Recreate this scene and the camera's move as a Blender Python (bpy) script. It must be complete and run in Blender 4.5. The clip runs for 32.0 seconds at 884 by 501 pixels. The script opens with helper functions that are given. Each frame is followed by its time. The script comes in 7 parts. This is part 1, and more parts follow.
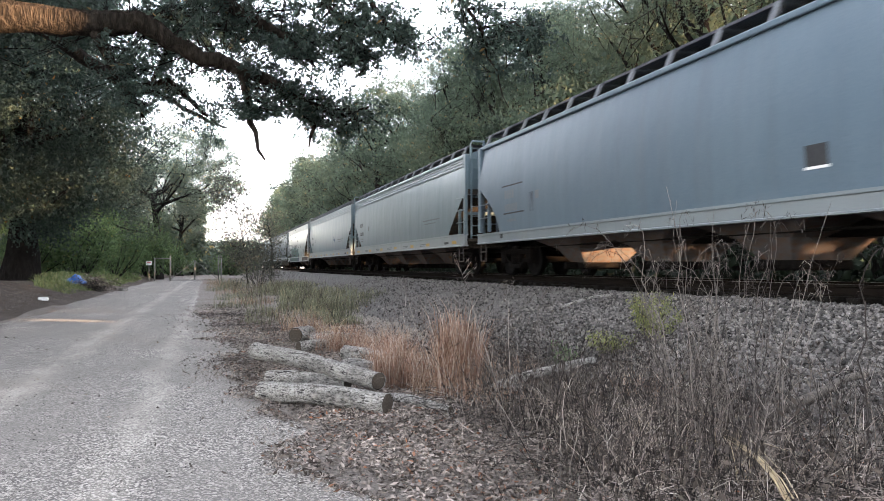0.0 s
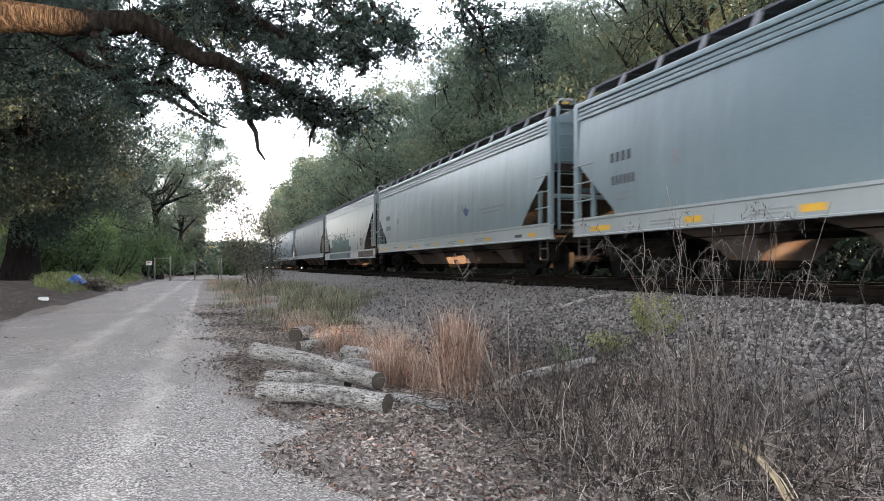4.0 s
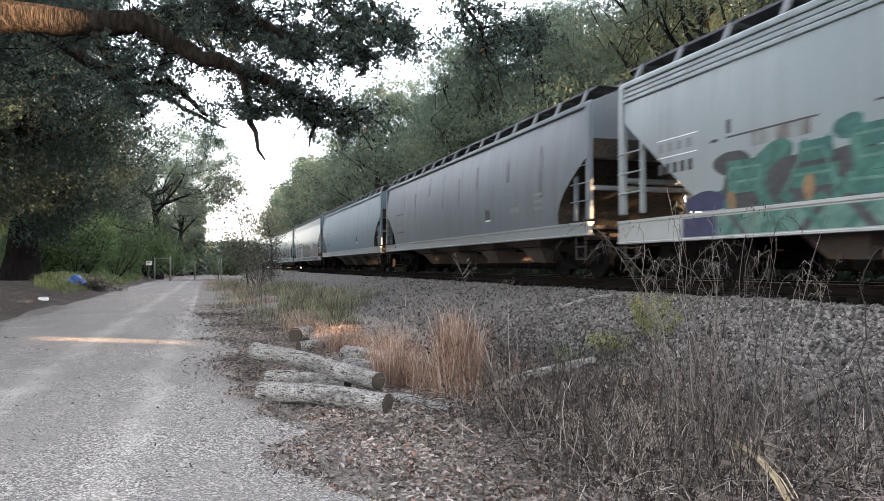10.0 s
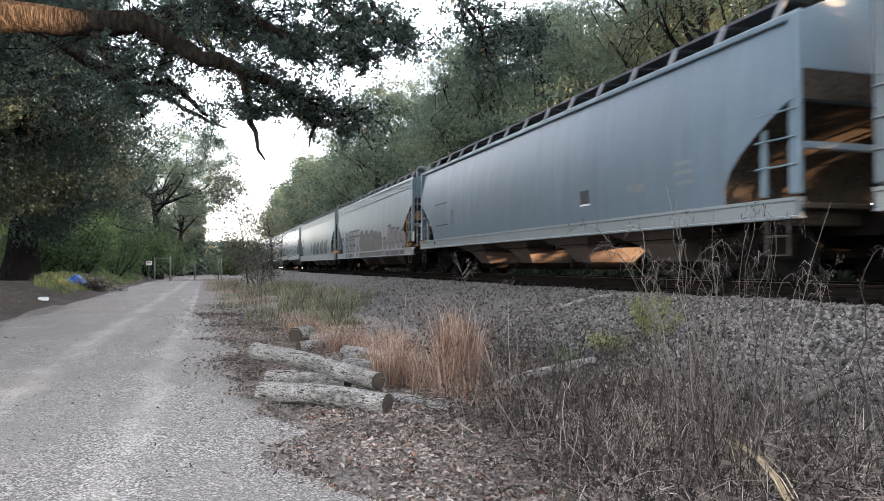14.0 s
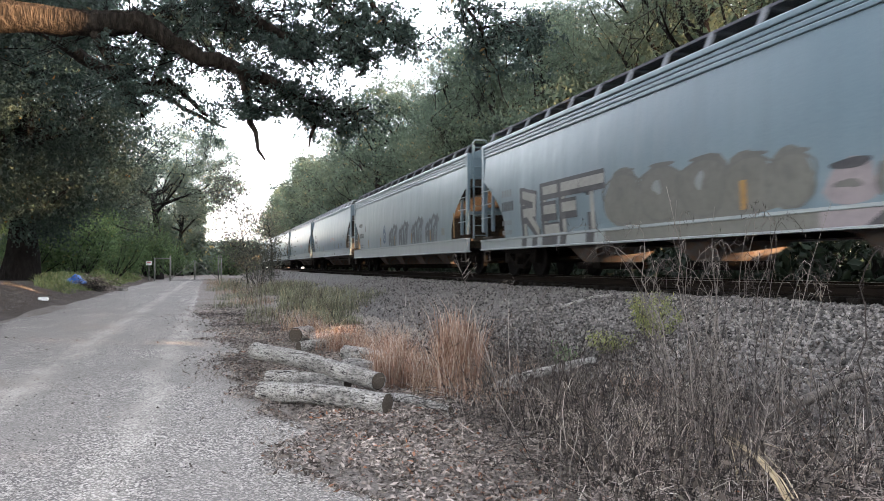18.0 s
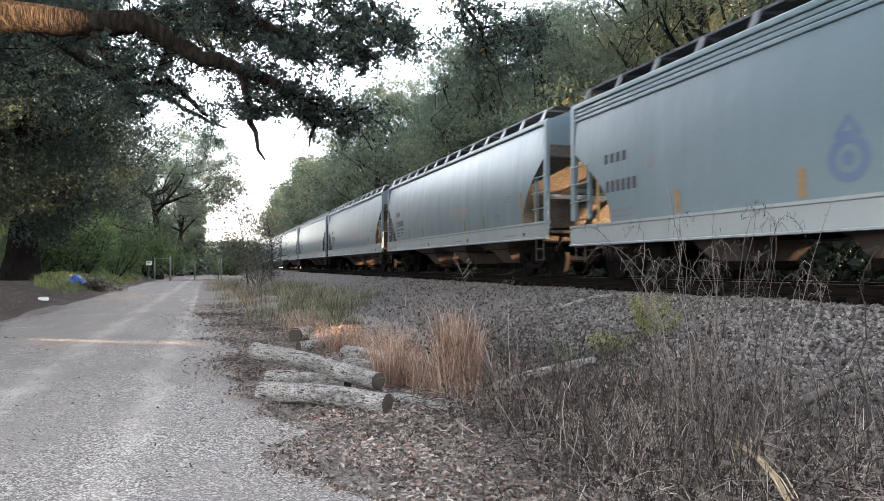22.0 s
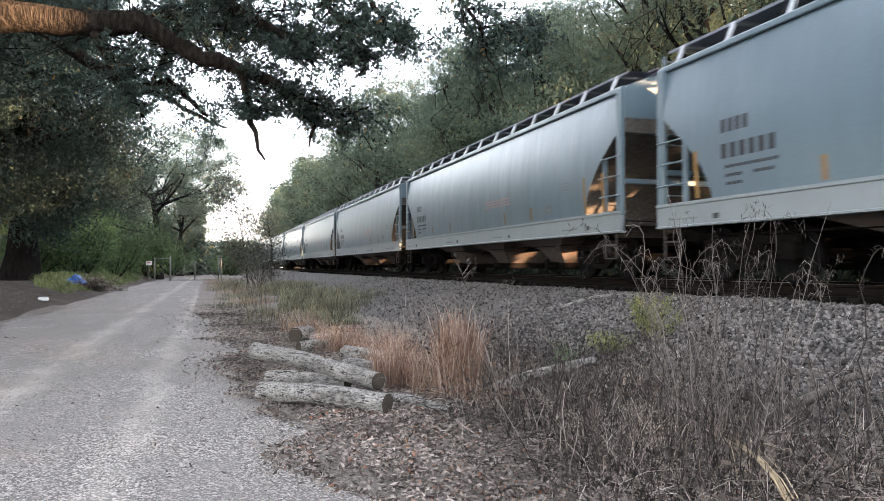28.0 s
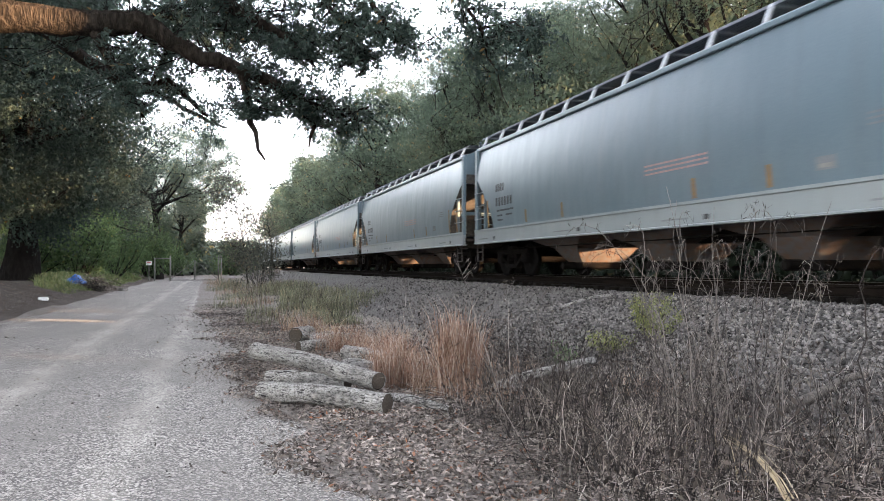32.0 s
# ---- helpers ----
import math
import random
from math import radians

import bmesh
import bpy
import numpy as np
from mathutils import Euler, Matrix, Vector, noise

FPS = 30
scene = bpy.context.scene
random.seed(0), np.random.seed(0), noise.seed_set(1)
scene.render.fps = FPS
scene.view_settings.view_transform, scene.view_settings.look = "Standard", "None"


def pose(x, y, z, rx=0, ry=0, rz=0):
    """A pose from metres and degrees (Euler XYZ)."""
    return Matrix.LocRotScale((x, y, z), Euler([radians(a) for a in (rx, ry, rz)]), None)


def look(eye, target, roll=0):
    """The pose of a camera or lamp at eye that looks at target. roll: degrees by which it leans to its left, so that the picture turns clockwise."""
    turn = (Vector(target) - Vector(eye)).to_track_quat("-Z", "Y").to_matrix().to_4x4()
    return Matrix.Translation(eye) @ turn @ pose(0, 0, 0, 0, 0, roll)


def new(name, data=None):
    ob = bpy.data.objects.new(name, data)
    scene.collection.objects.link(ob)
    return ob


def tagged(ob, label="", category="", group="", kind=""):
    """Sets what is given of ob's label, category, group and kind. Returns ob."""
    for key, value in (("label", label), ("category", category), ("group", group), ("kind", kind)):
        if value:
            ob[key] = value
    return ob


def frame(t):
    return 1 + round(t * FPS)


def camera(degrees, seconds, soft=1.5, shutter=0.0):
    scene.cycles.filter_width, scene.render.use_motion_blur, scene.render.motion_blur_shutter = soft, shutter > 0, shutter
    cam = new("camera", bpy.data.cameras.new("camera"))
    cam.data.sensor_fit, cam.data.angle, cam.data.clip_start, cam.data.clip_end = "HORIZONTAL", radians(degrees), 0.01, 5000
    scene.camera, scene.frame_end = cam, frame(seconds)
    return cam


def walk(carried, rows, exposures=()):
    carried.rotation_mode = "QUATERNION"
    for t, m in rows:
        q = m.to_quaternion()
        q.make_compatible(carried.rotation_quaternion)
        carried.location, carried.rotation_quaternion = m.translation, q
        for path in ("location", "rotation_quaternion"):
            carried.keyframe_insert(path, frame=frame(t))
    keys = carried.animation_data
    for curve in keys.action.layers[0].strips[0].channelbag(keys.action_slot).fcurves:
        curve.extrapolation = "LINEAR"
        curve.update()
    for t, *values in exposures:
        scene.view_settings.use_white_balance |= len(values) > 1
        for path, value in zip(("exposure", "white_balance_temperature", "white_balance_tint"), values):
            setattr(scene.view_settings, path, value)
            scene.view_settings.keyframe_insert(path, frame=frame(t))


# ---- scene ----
from math import sin, cos, pi, tau, sqrt, exp

# camera: a phone on a stand beside the road; y runs along the track, x across it
cam = camera(61.98, 32.0, soft=0.8, shutter=0.55)
EYE = (0.0, 0.0, 1.4)
YAW, PITCH = 17.40, 1.23
CAM = pose(*EYE, 90 + PITCH, 0, -YAW)
walk(cam, [(0.0, CAM), (32.0, CAM)], exposures=[(0.0, 4.27, 6460, 17), (32.0, 4.27, 6460, 17)])

# ---- world and sun ----
SUN_EL, SUN_SLOPE = 6.0, 0.70          # elevation; y travelled per metre of x, towards -x
world = bpy.data.worlds.new("sky")
scene.world = world
world.use_nodes = True
wn = world.node_tree
sky = wn.nodes.new("ShaderNodeTexSky")
sky.sky_type = "NISHITA"
sky.sun_disc = False
sky.sun_elevation = radians(SUN_EL)
sky.sun_rotation = math.atan2(1.0, -SUN_SLOPE)
sky.dust_density = 0.7
sky.ozone_density = 1.3
veil = wn.nodes.new("ShaderNodeHueSaturation")
veil.inputs["Saturation"].default_value = 0.32
wn.links.new(sky.outputs[0], veil.inputs["Color"])
wn.links.new(veil.outputs[0], wn.nodes["Background"].inputs[0])
wn.nodes["Background"].inputs[1].default_value = 0.15
lamp = bpy.data.lights.new("sun", "SUN")
lamp.energy, lamp.angle, lamp.color = 3.2, radians(0.5), (1.0, 0.62, 0.32)
sun = new("sun", lamp)
ray_dir = Vector((-1, SUN_SLOPE, -math.tan(radians(SUN_EL)) * sqrt(1 + SUN_SLOPE ** 2))).normalized()
sun.matrix_world = look((60, -50, 12), Vector((60, -50, 12)) + ray_dir)

# ---- material helpers ----
def nodes_of(name):
    m = bpy.data.materials.new(name)
    m.use_nodes = True
    nt = m.node_tree
    return m, nt, nt.nodes["Principled BSDF"]


def mixc(nt, fac, a, b, mode="MIX"):
    n = nt.nodes.new("ShaderNodeMix")
    n.data_type, n.blend_type = "RGBA", mode
    for sock, v in ((n.inputs[0], fac), (n.inputs[6], a), (n.inputs[7], b)):
        if isinstance(v, (int, float)):
            sock.default_value = v
        elif isinstance(v, tuple):
            sock.default_value = (*v[:3], 1)
        else:
            nt.links.new(v, sock)
    return n.outputs[2]


def noise_of(nt, scale, detail=4, rough=0.6, stretch=(1, 1, 1), coord="Object", lo=0.35, hi=0.65):
    tc = nt.nodes.new("ShaderNodeTexCoord")
    mp = nt.nodes.new("ShaderNodeMapping")
    mp.inputs["Scale"].default_value = stretch
    tx = nt.nodes.new("ShaderNodeTexNoise")
    tx.inputs["Scale"].default_value, tx.inputs["Detail"].default_value, tx.inputs["Roughness"].default_value = scale, detail, rough
    rp = nt.nodes.new("ShaderNodeMapRange")
    rp.inputs[1].default_value, rp.inputs[2].default_value = lo, hi
    nt.links.new(tc.outputs[coord], mp.inputs[0])
    nt.links.new(mp.outputs[0], tx.inputs[0])
    nt.links.new(tx.outputs[0], rp.inputs[0])
    return rp.outputs[0]


def bump_of(nt, bs, height, strength, dist):
    b = nt.nodes.new("ShaderNodeBump")
    b.inputs["Strength"].default_value, b.inputs["Distance"].default_value = strength, dist
    nt.links.new(height, b.inputs["Height"])
    nt.links.new(b.outputs[0], bs.inputs["Normal"])


def grained(name, c1, c2, c3, big=0.8, small=25, rough=0.8, metal=0.0, bump=0.3, dist=0.01, stretch=(1, 1, 1), island=0.0, coord="Object", spec=0.25):
    """Two scales of colour variation and a fine relief."""
    m, nt, bs = nodes_of(name)
    col = mixc(nt, noise_of(nt, big, 5, 0.6, stretch, coord), c1, c2)
    fine = noise_of(nt, small, 4, 0.65, stretch, coord, 0.4, 0.7)
    col = mixc(nt, fine, col, c3)
    if island:
        geo = nt.nodes.new("ShaderNodeNewGeometry")
        mr = nt.nodes.new("ShaderNodeMapRange")
        mr.inputs[3].default_value, mr.inputs[4].default_value = 1 - island, 1 + island
        nt.links.new(geo.outputs["Random Per Island"], mr.inputs[0])
        hs = nt.nodes.new("ShaderNodeHueSaturation")
        nt.links.new(mr.outputs[0], hs.inputs["Value"])
        nt.links.new(col, hs.inputs["Color"])
        col = hs.outputs[0]
    nt.links.new(col, bs.inputs["Base Color"])
    bs.inputs["Roughness"].default_value, bs.inputs["Metallic"].default_value = rough, metal
    bs.inputs["Specular IOR Level"].default_value = spec
    if bump:
        bump_of(nt, bs, fine, bump, dist)
    return m


def leafy(name, dark, light, accent, share=0.06, gloss=0.45, through_share=0.35, bias=1.0, spec=0.35):
    """Leaves: each one a little different, some turned, part of the light passes through."""
    m, nt, bs = nodes_of(name)
    geo = nt.nodes.new("ShaderNodeNewGeometry")
    rnd = geo.outputs["Random Per Island"]
    pw = nt.nodes.new("ShaderNodeMath")
    pw.operation = "POWER"
    pw.inputs[1].default_value = bias
    nt.links.new(rnd, pw.inputs[0])
    bs.inputs["Specular IOR Level"].default_value = spec
    col = mixc(nt, pw.outputs[0], dark, light)
    st = nt.nodes.new("ShaderNodeMapRange")
    st.inputs[1].default_value, st.inputs[2].default_value = 1 - share, 1 - share * 0.6
    wn_ = nt.nodes.new("ShaderNodeTexWhiteNoise")
    wn_.noise_dimensions = "1D"
    nt.links.new(rnd, wn_.inputs["W"])
    nt.links.new(wn_.outputs[0], st.inputs[0])
    col = mixc(nt, st.outputs[0], col, accent)
    patch = noise_of(nt, 0.35, 3, 0.6)
    col = mixc(nt, patch, col, tuple(0.6 * v for v in dark))
    bs.inputs["Roughness"].default_value = gloss
    nt.links.new(col, bs.inputs["Base Color"])
    tr = nt.nodes.new("ShaderNodeBsdfTranslucent")
    nt.links.new(col, tr.inputs[0])
    mx = nt.nodes.new("ShaderNodeMixShader")
    mx.inputs[0].default_value = through_share
    nt.links.new(bs.outputs[0], mx.inputs[1])
    nt.links.new(tr.outputs[0], mx.inputs[2])
    nt.links.new(mx.outputs[0], nt.nodes["Material Output"].inputs[0])
    return m


def car_paint(name, base, tint, dirt, rust, dirt_amount=0.5, gloss=0.34, coat=0.6):
    """Weathered railcar paint: long vertical runs of dirt, dust towards the seams, small rust spots."""
    m, nt, bs = nodes_of(name)
    col = mixc(nt, noise_of(nt, 0.5, 3, 0.5, (1, 1, 0.5)), base, tint)
    runs = noise_of(nt, 1.6, 5, 0.65, (1, 1.6, 0.07), "Object", 0.5, 0.78)
    mm = nt.nodes.new("ShaderNodeMath")
    mm.operation = "MULTIPLY"
    mm.inputs[1].default_value = dirt_amount
    nt.links.new(runs, mm.inputs[0])
    col = mixc(nt, mm.outputs[0], col, dirt)
    col = mixc(nt, noise_of(nt, 5.0, 6, 0.7, (1, 1, 0.3), "Object", 0.68, 0.8), col, rust)
    fine = noise_of(nt, 40, 3, 0.6)
    col = mixc(nt, 0.03, col, mixc(nt, fine, (0.05, 0.05, 0.05), (0.8, 0.8, 0.8)))
    nt.links.new(col, bs.inputs["Base Color"])
    bs.inputs["Roughness"].default_value = gloss
    bs.inputs["Coat Weight"].default_value, bs.inputs["Coat Roughness"].default_value = coat, 0.32
    bow = nt.nodes.new("ShaderNodeMath")
    bow.operation = "ADD"
    nt.links.new(noise_of(nt, 1.3, 2, 0.5, (1, 1, 0.6)), bow.inputs[0])
    nt.links.new(noise_of(nt, 1.1, 2, 0.5, (1, 1.5, 0.12), "Object", 0.3, 0.7), bow.inputs[1])
    bump_of(nt, bs, bow.outputs[0], 0.3, 0.025)
    return m


# ---- materials ----
M = {}
def asphalt():
    """Worn chip-seal: pale stone chips in dark binder, two paler worn wheel tracks, dark patches."""
    m, nt, bs = nodes_of("worn asphalt")
    tc = nt.nodes.new("ShaderNodeTexCoord")
    vo = nt.nodes.new("ShaderNodeTexVoronoi")
    vo.inputs["Scale"].default_value = 78
    nt.links.new(tc.outputs["Object"], vo.inputs["Vector"])
    chip = nt.nodes.new("ShaderNodeSeparateColor")
    nt.links.new(vo.outputs["Color"], chip.inputs[0])
    cr = nt.nodes.new("ShaderNodeMapRange")
    cr.inputs[1].default_value, cr.inputs[2].default_value = 0.36, 1.05
    nt.links.new(chip.outputs[0], cr.inputs[0])
    col = mixc(nt, cr.outputs[0], (0.048, 0.043, 0.039), (0.50, 0.462, 0.415))
    col = mixc(nt, noise_of(nt, 0.8, 6, 0.65, (1.0, 0.45, 1), "Object", 0.42, 0.68), col, (0.140, 0.128, 0.114))
    sx = nt.nodes.new("ShaderNodeSeparateXYZ")
    wob = nt.nodes.new("ShaderNodeTexNoise")
    wob.inputs["Scale"].default_value = 0.35
    nt.links.new(tc.outputs["Object"], wob.inputs["Vector"])
    nt.links.new(tc.outputs["Object"], sx.inputs[0])
    band = None
    for centre, half in ((-0.62, 0.16), (-2.05, 0.2)):
        a = nt.nodes.new("ShaderNodeMath")
        a.operation = "MULTIPLY_ADD"
        a.inputs[1].default_value, a.inputs[2].default_value = 0.5, -0.25 - centre
        nt.links.new(wob.outputs[0], a.inputs[0])
        b = nt.nodes.new("ShaderNodeMath")
        b.operation = "ADD"
        nt.links.new(sx.outputs[0], b.inputs[0])
        nt.links.new(a.outputs[0], b.inputs[1])
        c = nt.nodes.new("ShaderNodeMath")
        c.operation = "ABSOLUTE"
        nt.links.new(b.outputs[0], c.inputs[0])
        r = nt.nodes.new("ShaderNodeMapRange")
        r.inputs[1].default_value, r.inputs[2].default_value, r.inputs[3].default_value, r.inputs[4].default_value = half * 0.2, half * 1.6, 1.0, 0.0
        nt.links.new(c.outputs[0], r.inputs[0])
        if band is None:
            band = r.outputs[0]
        else:
            mx = nt.nodes.new("ShaderNodeMath")
            mx.operation = "MAXIMUM"
            nt.links.new(band, mx.inputs[0])
            nt.links.new(r.outputs[0], mx.inputs[1])
            band = mx.outputs[0]
    worn = nt.nodes.new("ShaderNodeMath")
    worn.operation = "MULTIPLY"
    nt.links.new(band, worn.inputs[0])
    nt.links.new(noise_of(nt, 1.6, 5, 0.7, (1, 0.5, 1), "Object", 0.3, 0.75), worn.inputs[1])
    w2 = nt.nodes.new("ShaderNodeMath")
    w2.operation = "MULTIPLY"
    w2.inputs[1].default_value = 0.42
    nt.links.new(worn.outputs[0], w2.inputs[0])
    col = mixc(nt, w2.outputs[0], col, (0.52, 0.48, 0.415))
    col = mixc(nt, noise_of(nt, 0.16, 4, 0.6, (1, 1, 1), "Object", 0.52, 0.72), col, (0.15, 0.136, 0.12))
    nt.links.new(col, bs.inputs["Base Color"])
    bs.inputs["Roughness"].default_value = 0.9
    bump_of(nt, bs, chip.outputs[0], 0.9, 0.006)
    return m


M["asphalt"] = asphalt()
M["soil"] = grained("dry soil", (0.095, 0.081, 0.070), (0.165, 0.145, 0.128), (0.270, 0.240, 0.215), 0.6, 30, 0.95, 0, 0.8, 0.03)
# this soil colour also holds the shade under the roadside oaks and the weeds
M["shaded_mould"] = grained("leaf mould darkened for shade", (0.042, 0.035, 0.030), (0.080, 0.066, 0.056), (0.130, 0.106, 0.088), 0.8, 34, 0.95, 0, 0.9, 0.04)
M["withered"] = leafy("withered leaves", (0.021, 0.017, 0.015), (0.156, 0.127, 0.107), (0.284, 0.247, 0.206), 0.10, 0.8, 0.05, 1.6, 0.1)
M["ballast"] = grained("grey ballast", (0.062, 0.056, 0.050), (0.102, 0.093, 0.085), (0.165, 0.153, 0.140), 1.5, 22, 0.9, 0, 1.0, 0.05)
M["stone"] = grained("ballast stone", (0.042, 0.038, 0.035), (0.092, 0.083, 0.077), (0.165, 0.153, 0.142), 1.0, 40, 0.85, 0, 0.5, 0.01, island=0.85)
M["grass"] = leafy("green grass", (0.110, 0.145, 0.050), (0.280, 0.320, 0.130), (0.40, 0.38, 0.19), 0.15, 0.6, 0.3)
M["russet"] = leafy("russet grass", (0.110, 0.060, 0.038), (0.520, 0.325, 0.235), (0.700, 0.580, 0.480), 0.28, 0.7, 0.3, 1.0, 0.15)
M["dead_grass"] = leafy("dry grass", (0.165, 0.097, 0.064), (0.506, 0.341, 0.242), (0.682, 0.561, 0.429), 0.25, 0.7, 0.25, 1.2, 0.15)
M["bleached_grass"] = leafy("bleached grass", (0.060, 0.048, 0.040), (0.330, 0.275, 0.228), (0.560, 0.480, 0.400), 0.15, 0.75, 0.12, 1.4, 0.1)
M["pale_stem"] = leafy("bleached stems", (0.060, 0.051, 0.045), (0.390, 0.344, 0.305), (0.620, 0.560, 0.490), 0.1, 0.8, 0.02, 1.3, 0.1)
M["stem"] = leafy("dead stems", (0.012, 0.010, 0.009), (0.400, 0.338, 0.302), (0.600, 0.540, 0.480), 0.10, 0.8, 0.02, 2.8, 0.1)
M["grey_stem"] = leafy("grey brown stems", (0.050, 0.043, 0.038), (0.260, 0.228, 0.205), (0.420, 0.375, 0.335), 0.1, 0.8, 0.02, 1.3, 0.08)
M["dark_stem"] = leafy("dark brown stems", (0.013, 0.010, 0.010), (0.080, 0.067, 0.060), (0.180, 0.155, 0.140), 0.1, 0.8, 0.02, 1.2, 0.1)
M["litter"] = leafy("fallen leaves", (0.046, 0.037, 0.031), (0.500, 0.425, 0.370), (0.300, 0.140, 0.080), 0.05, 0.6, 0.06, 1.7, 0.15)
M["oak_leaf"] = leafy("live oak leaves", (0.034, 0.055, 0.046), (0.076, 0.112, 0.086), (0.24, 0.15, 0.05), 0.010, 0.5, 0.34, 1.2, 0.2)
M["wood_leaf"] = leafy("woodland leaves", (0.070, 0.098, 0.070), (0.126, 0.162, 0.108), (0.26, 0.19, 0.08), 0.03, 0.6, 0.40, 1.0, 0.12)
# far foliage: distance haze is put into this lightened leaf colour
M["pale_leaf"] = leafy("grey green leaves paled for haze", (0.090, 0.120, 0.087), (0.225, 0.277, 0.195), (0.450, 0.360, 0.150), 0.06, 0.45, 0.4)
M["bush_leaf"] = leafy("bush leaves", (0.074, 0.124, 0.054), (0.158, 0.232, 0.096), (0.27, 0.27, 0.10), 0.05, 0.5, 0.45, 1.0, 0.18)
M["yellow_leaf"] = leafy("yellow green sprigs", (0.09, 0.11, 0.035), (0.25, 0.26, 0.085), (0.4, 0.38, 0.1), 0.1, 0.5, 0.35)
M["brown_leaf"] = leafy("browning leaves", (0.060, 0.064, 0.052), (0.145, 0.146, 0.112), (0.22, 0.17, 0.10), 0.10, 0.6, 0.3, 1.0, 0.15)
M["straw"] = leafy("straw", (0.42, 0.33, 0.20), (0.60, 0.50, 0.34), (0.3, 0.22, 0.12), 0.1, 0.6, 0.2)
M["dull_grass"] = leafy("grey green grass", (0.085, 0.090, 0.055), (0.240, 0.246, 0.155), (0.360, 0.325, 0.200), 0.3, 0.7, 0.25)
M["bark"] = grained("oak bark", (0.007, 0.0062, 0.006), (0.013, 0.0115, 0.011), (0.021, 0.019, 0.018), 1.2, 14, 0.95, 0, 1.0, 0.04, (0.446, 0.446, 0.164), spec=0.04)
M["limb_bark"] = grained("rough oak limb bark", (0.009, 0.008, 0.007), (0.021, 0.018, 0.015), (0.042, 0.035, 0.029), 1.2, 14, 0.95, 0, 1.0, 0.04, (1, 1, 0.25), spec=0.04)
def log_bark():
    """Dead bark along x: long dark furrows between plates, crusts of pale lichen, bare brown patches."""
    m, nt, bs = nodes_of("lichened bark")
    plates = noise_of(nt, 48, 6, 0.7, (0.30, 1, 1), "Object", 0.42, 0.58)
    col = mixc(nt, plates, (0.020, 0.017, 0.015), (0.230, 0.212, 0.190))
    crust = nt.nodes.new("ShaderNodeMath")
    crust.operation = "MULTIPLY"
    nt.links.new(noise_of(nt, 3.2, 4, 0.6, (0.7, 1, 1), "Object", 0.36, 0.56), crust.inputs[0])
    nt.links.new(noise_of(nt, 75, 5, 0.75, (0.6, 1, 1), "Object", 0.44, 0.53), crust.inputs[1])
    col = mixc(nt, crust.outputs[0], col, (0.43, 0.415, 0.385))
    col = mixc(nt, noise_of(nt, 20, 6, 0.72, (0.30, 1, 1), "Object", 0.575, 0.60), col, (0.014, 0.012, 0.010))
    col = mixc(nt, noise_of(nt, 5, 5, 0.7, (0.6, 1, 1), "Object", 0.58, 0.76), col, (0.085, 0.070, 0.058))
    nt.links.new(col, bs.inputs["Base Color"])
    bs.inputs["Roughness"].default_value = 0.95
    bump_of(nt, bs, plates, 1.0, 0.03)
    return m


M["log_bark"] = log_bark()
M["cut_wood"] = grained("weathered cut wood", (0.045, 0.034, 0.026), (0.026, 0.021, 0.016), (0.069, 0.058, 0.045), 6, 60, 0.9, 0, 0.6, 0.01)
M["dark_wood"] = grained("dark wet bark", (0.035, 0.030, 0.027), (0.065, 0.056, 0.05), (0.13, 0.115, 0.10), 4, 30, 0.9, 0, 0.8, 0.01)
# sleeper and rail colours are lowered to include the shade below the train
M["tie"] = grained("creosoted timber darkened for shade", (0.005, 0.0045, 0.004), (0.009, 0.008, 0.007), (0.014, 0.012, 0.010), 3, 40, 0.9, 0, 0.7, 0.01, spec=0.04)
M["rail"] = grained("rusty rail darkened for shade", (0.004, 0.0035, 0.003), (0.008, 0.006, 0.005), (0.012, 0.009, 0.007), 3, 60, 0.85, 0.0, 0.4, 0.004, spec=0.03)
M["rail_head"] = grained("polished rail head dulled for shade", (0.10, 0.095, 0.09), (0.14, 0.135, 0.13), (0.07, 0.066, 0.06), 2, 50, 0.5, 1.0, 0.1, 0.002)
M["grimy_paint"] = grained("grimy underframe paint", (0.040, 0.037, 0.036), (0.064, 0.061, 0.060), (0.030, 0.019, 0.013), 1.2, 20, 0.8, 0.0, 0.3, 0.01, spec=0.1)
# slope sheet colour carries grime and the shade of the end recess
M["shaded_end_grime"] = grained("slope sheet grime darkened for recess shade", (0.026, 0.025, 0.023), (0.055, 0.051, 0.046), (0.090, 0.080, 0.068), 1.5, 18, 0.85, 0.0, 0.3, 0.01, spec=0.1)
M["bay_paint"] = grained("grey hopper bay paint with rust", (0.058, 0.058, 0.060), (0.095, 0.095, 0.098), (0.085, 0.045, 0.026), 1.2, 9, 0.7, 0.0, 0.3, 0.01, spec=0.2)
# blacker version for deep recesses and platforms, with their shade painted in
M["end_dark"] = grained("slope sheet grime blackened for recess shade", (0.012, 0.011, 0.010), (0.026, 0.023, 0.020), (0.046, 0.037, 0.029), 1.5, 18, 0.85, 0.0, 0.3, 0.01, spec=0.05)
# running gear: grime plus the underframe shade, both in the near-black colour
M["truck_steel"] = grained("grimy cast steel darkened for shade", (0.004, 0.004, 0.004), (0.007, 0.0065, 0.006), (0.012, 0.010, 0.009), 3, 40, 0.9, 0.0, 0.5, 0.01, spec=0.02)
M["wheel_tread"] = grained("grimy wheel steel darkened for shade", (0.006, 0.006, 0.006), (0.010, 0.009, 0.009), (0.005, 0.005, 0.005), 4, 50, 0.85, 0.0, 0.2, 0.004, spec=0.02)
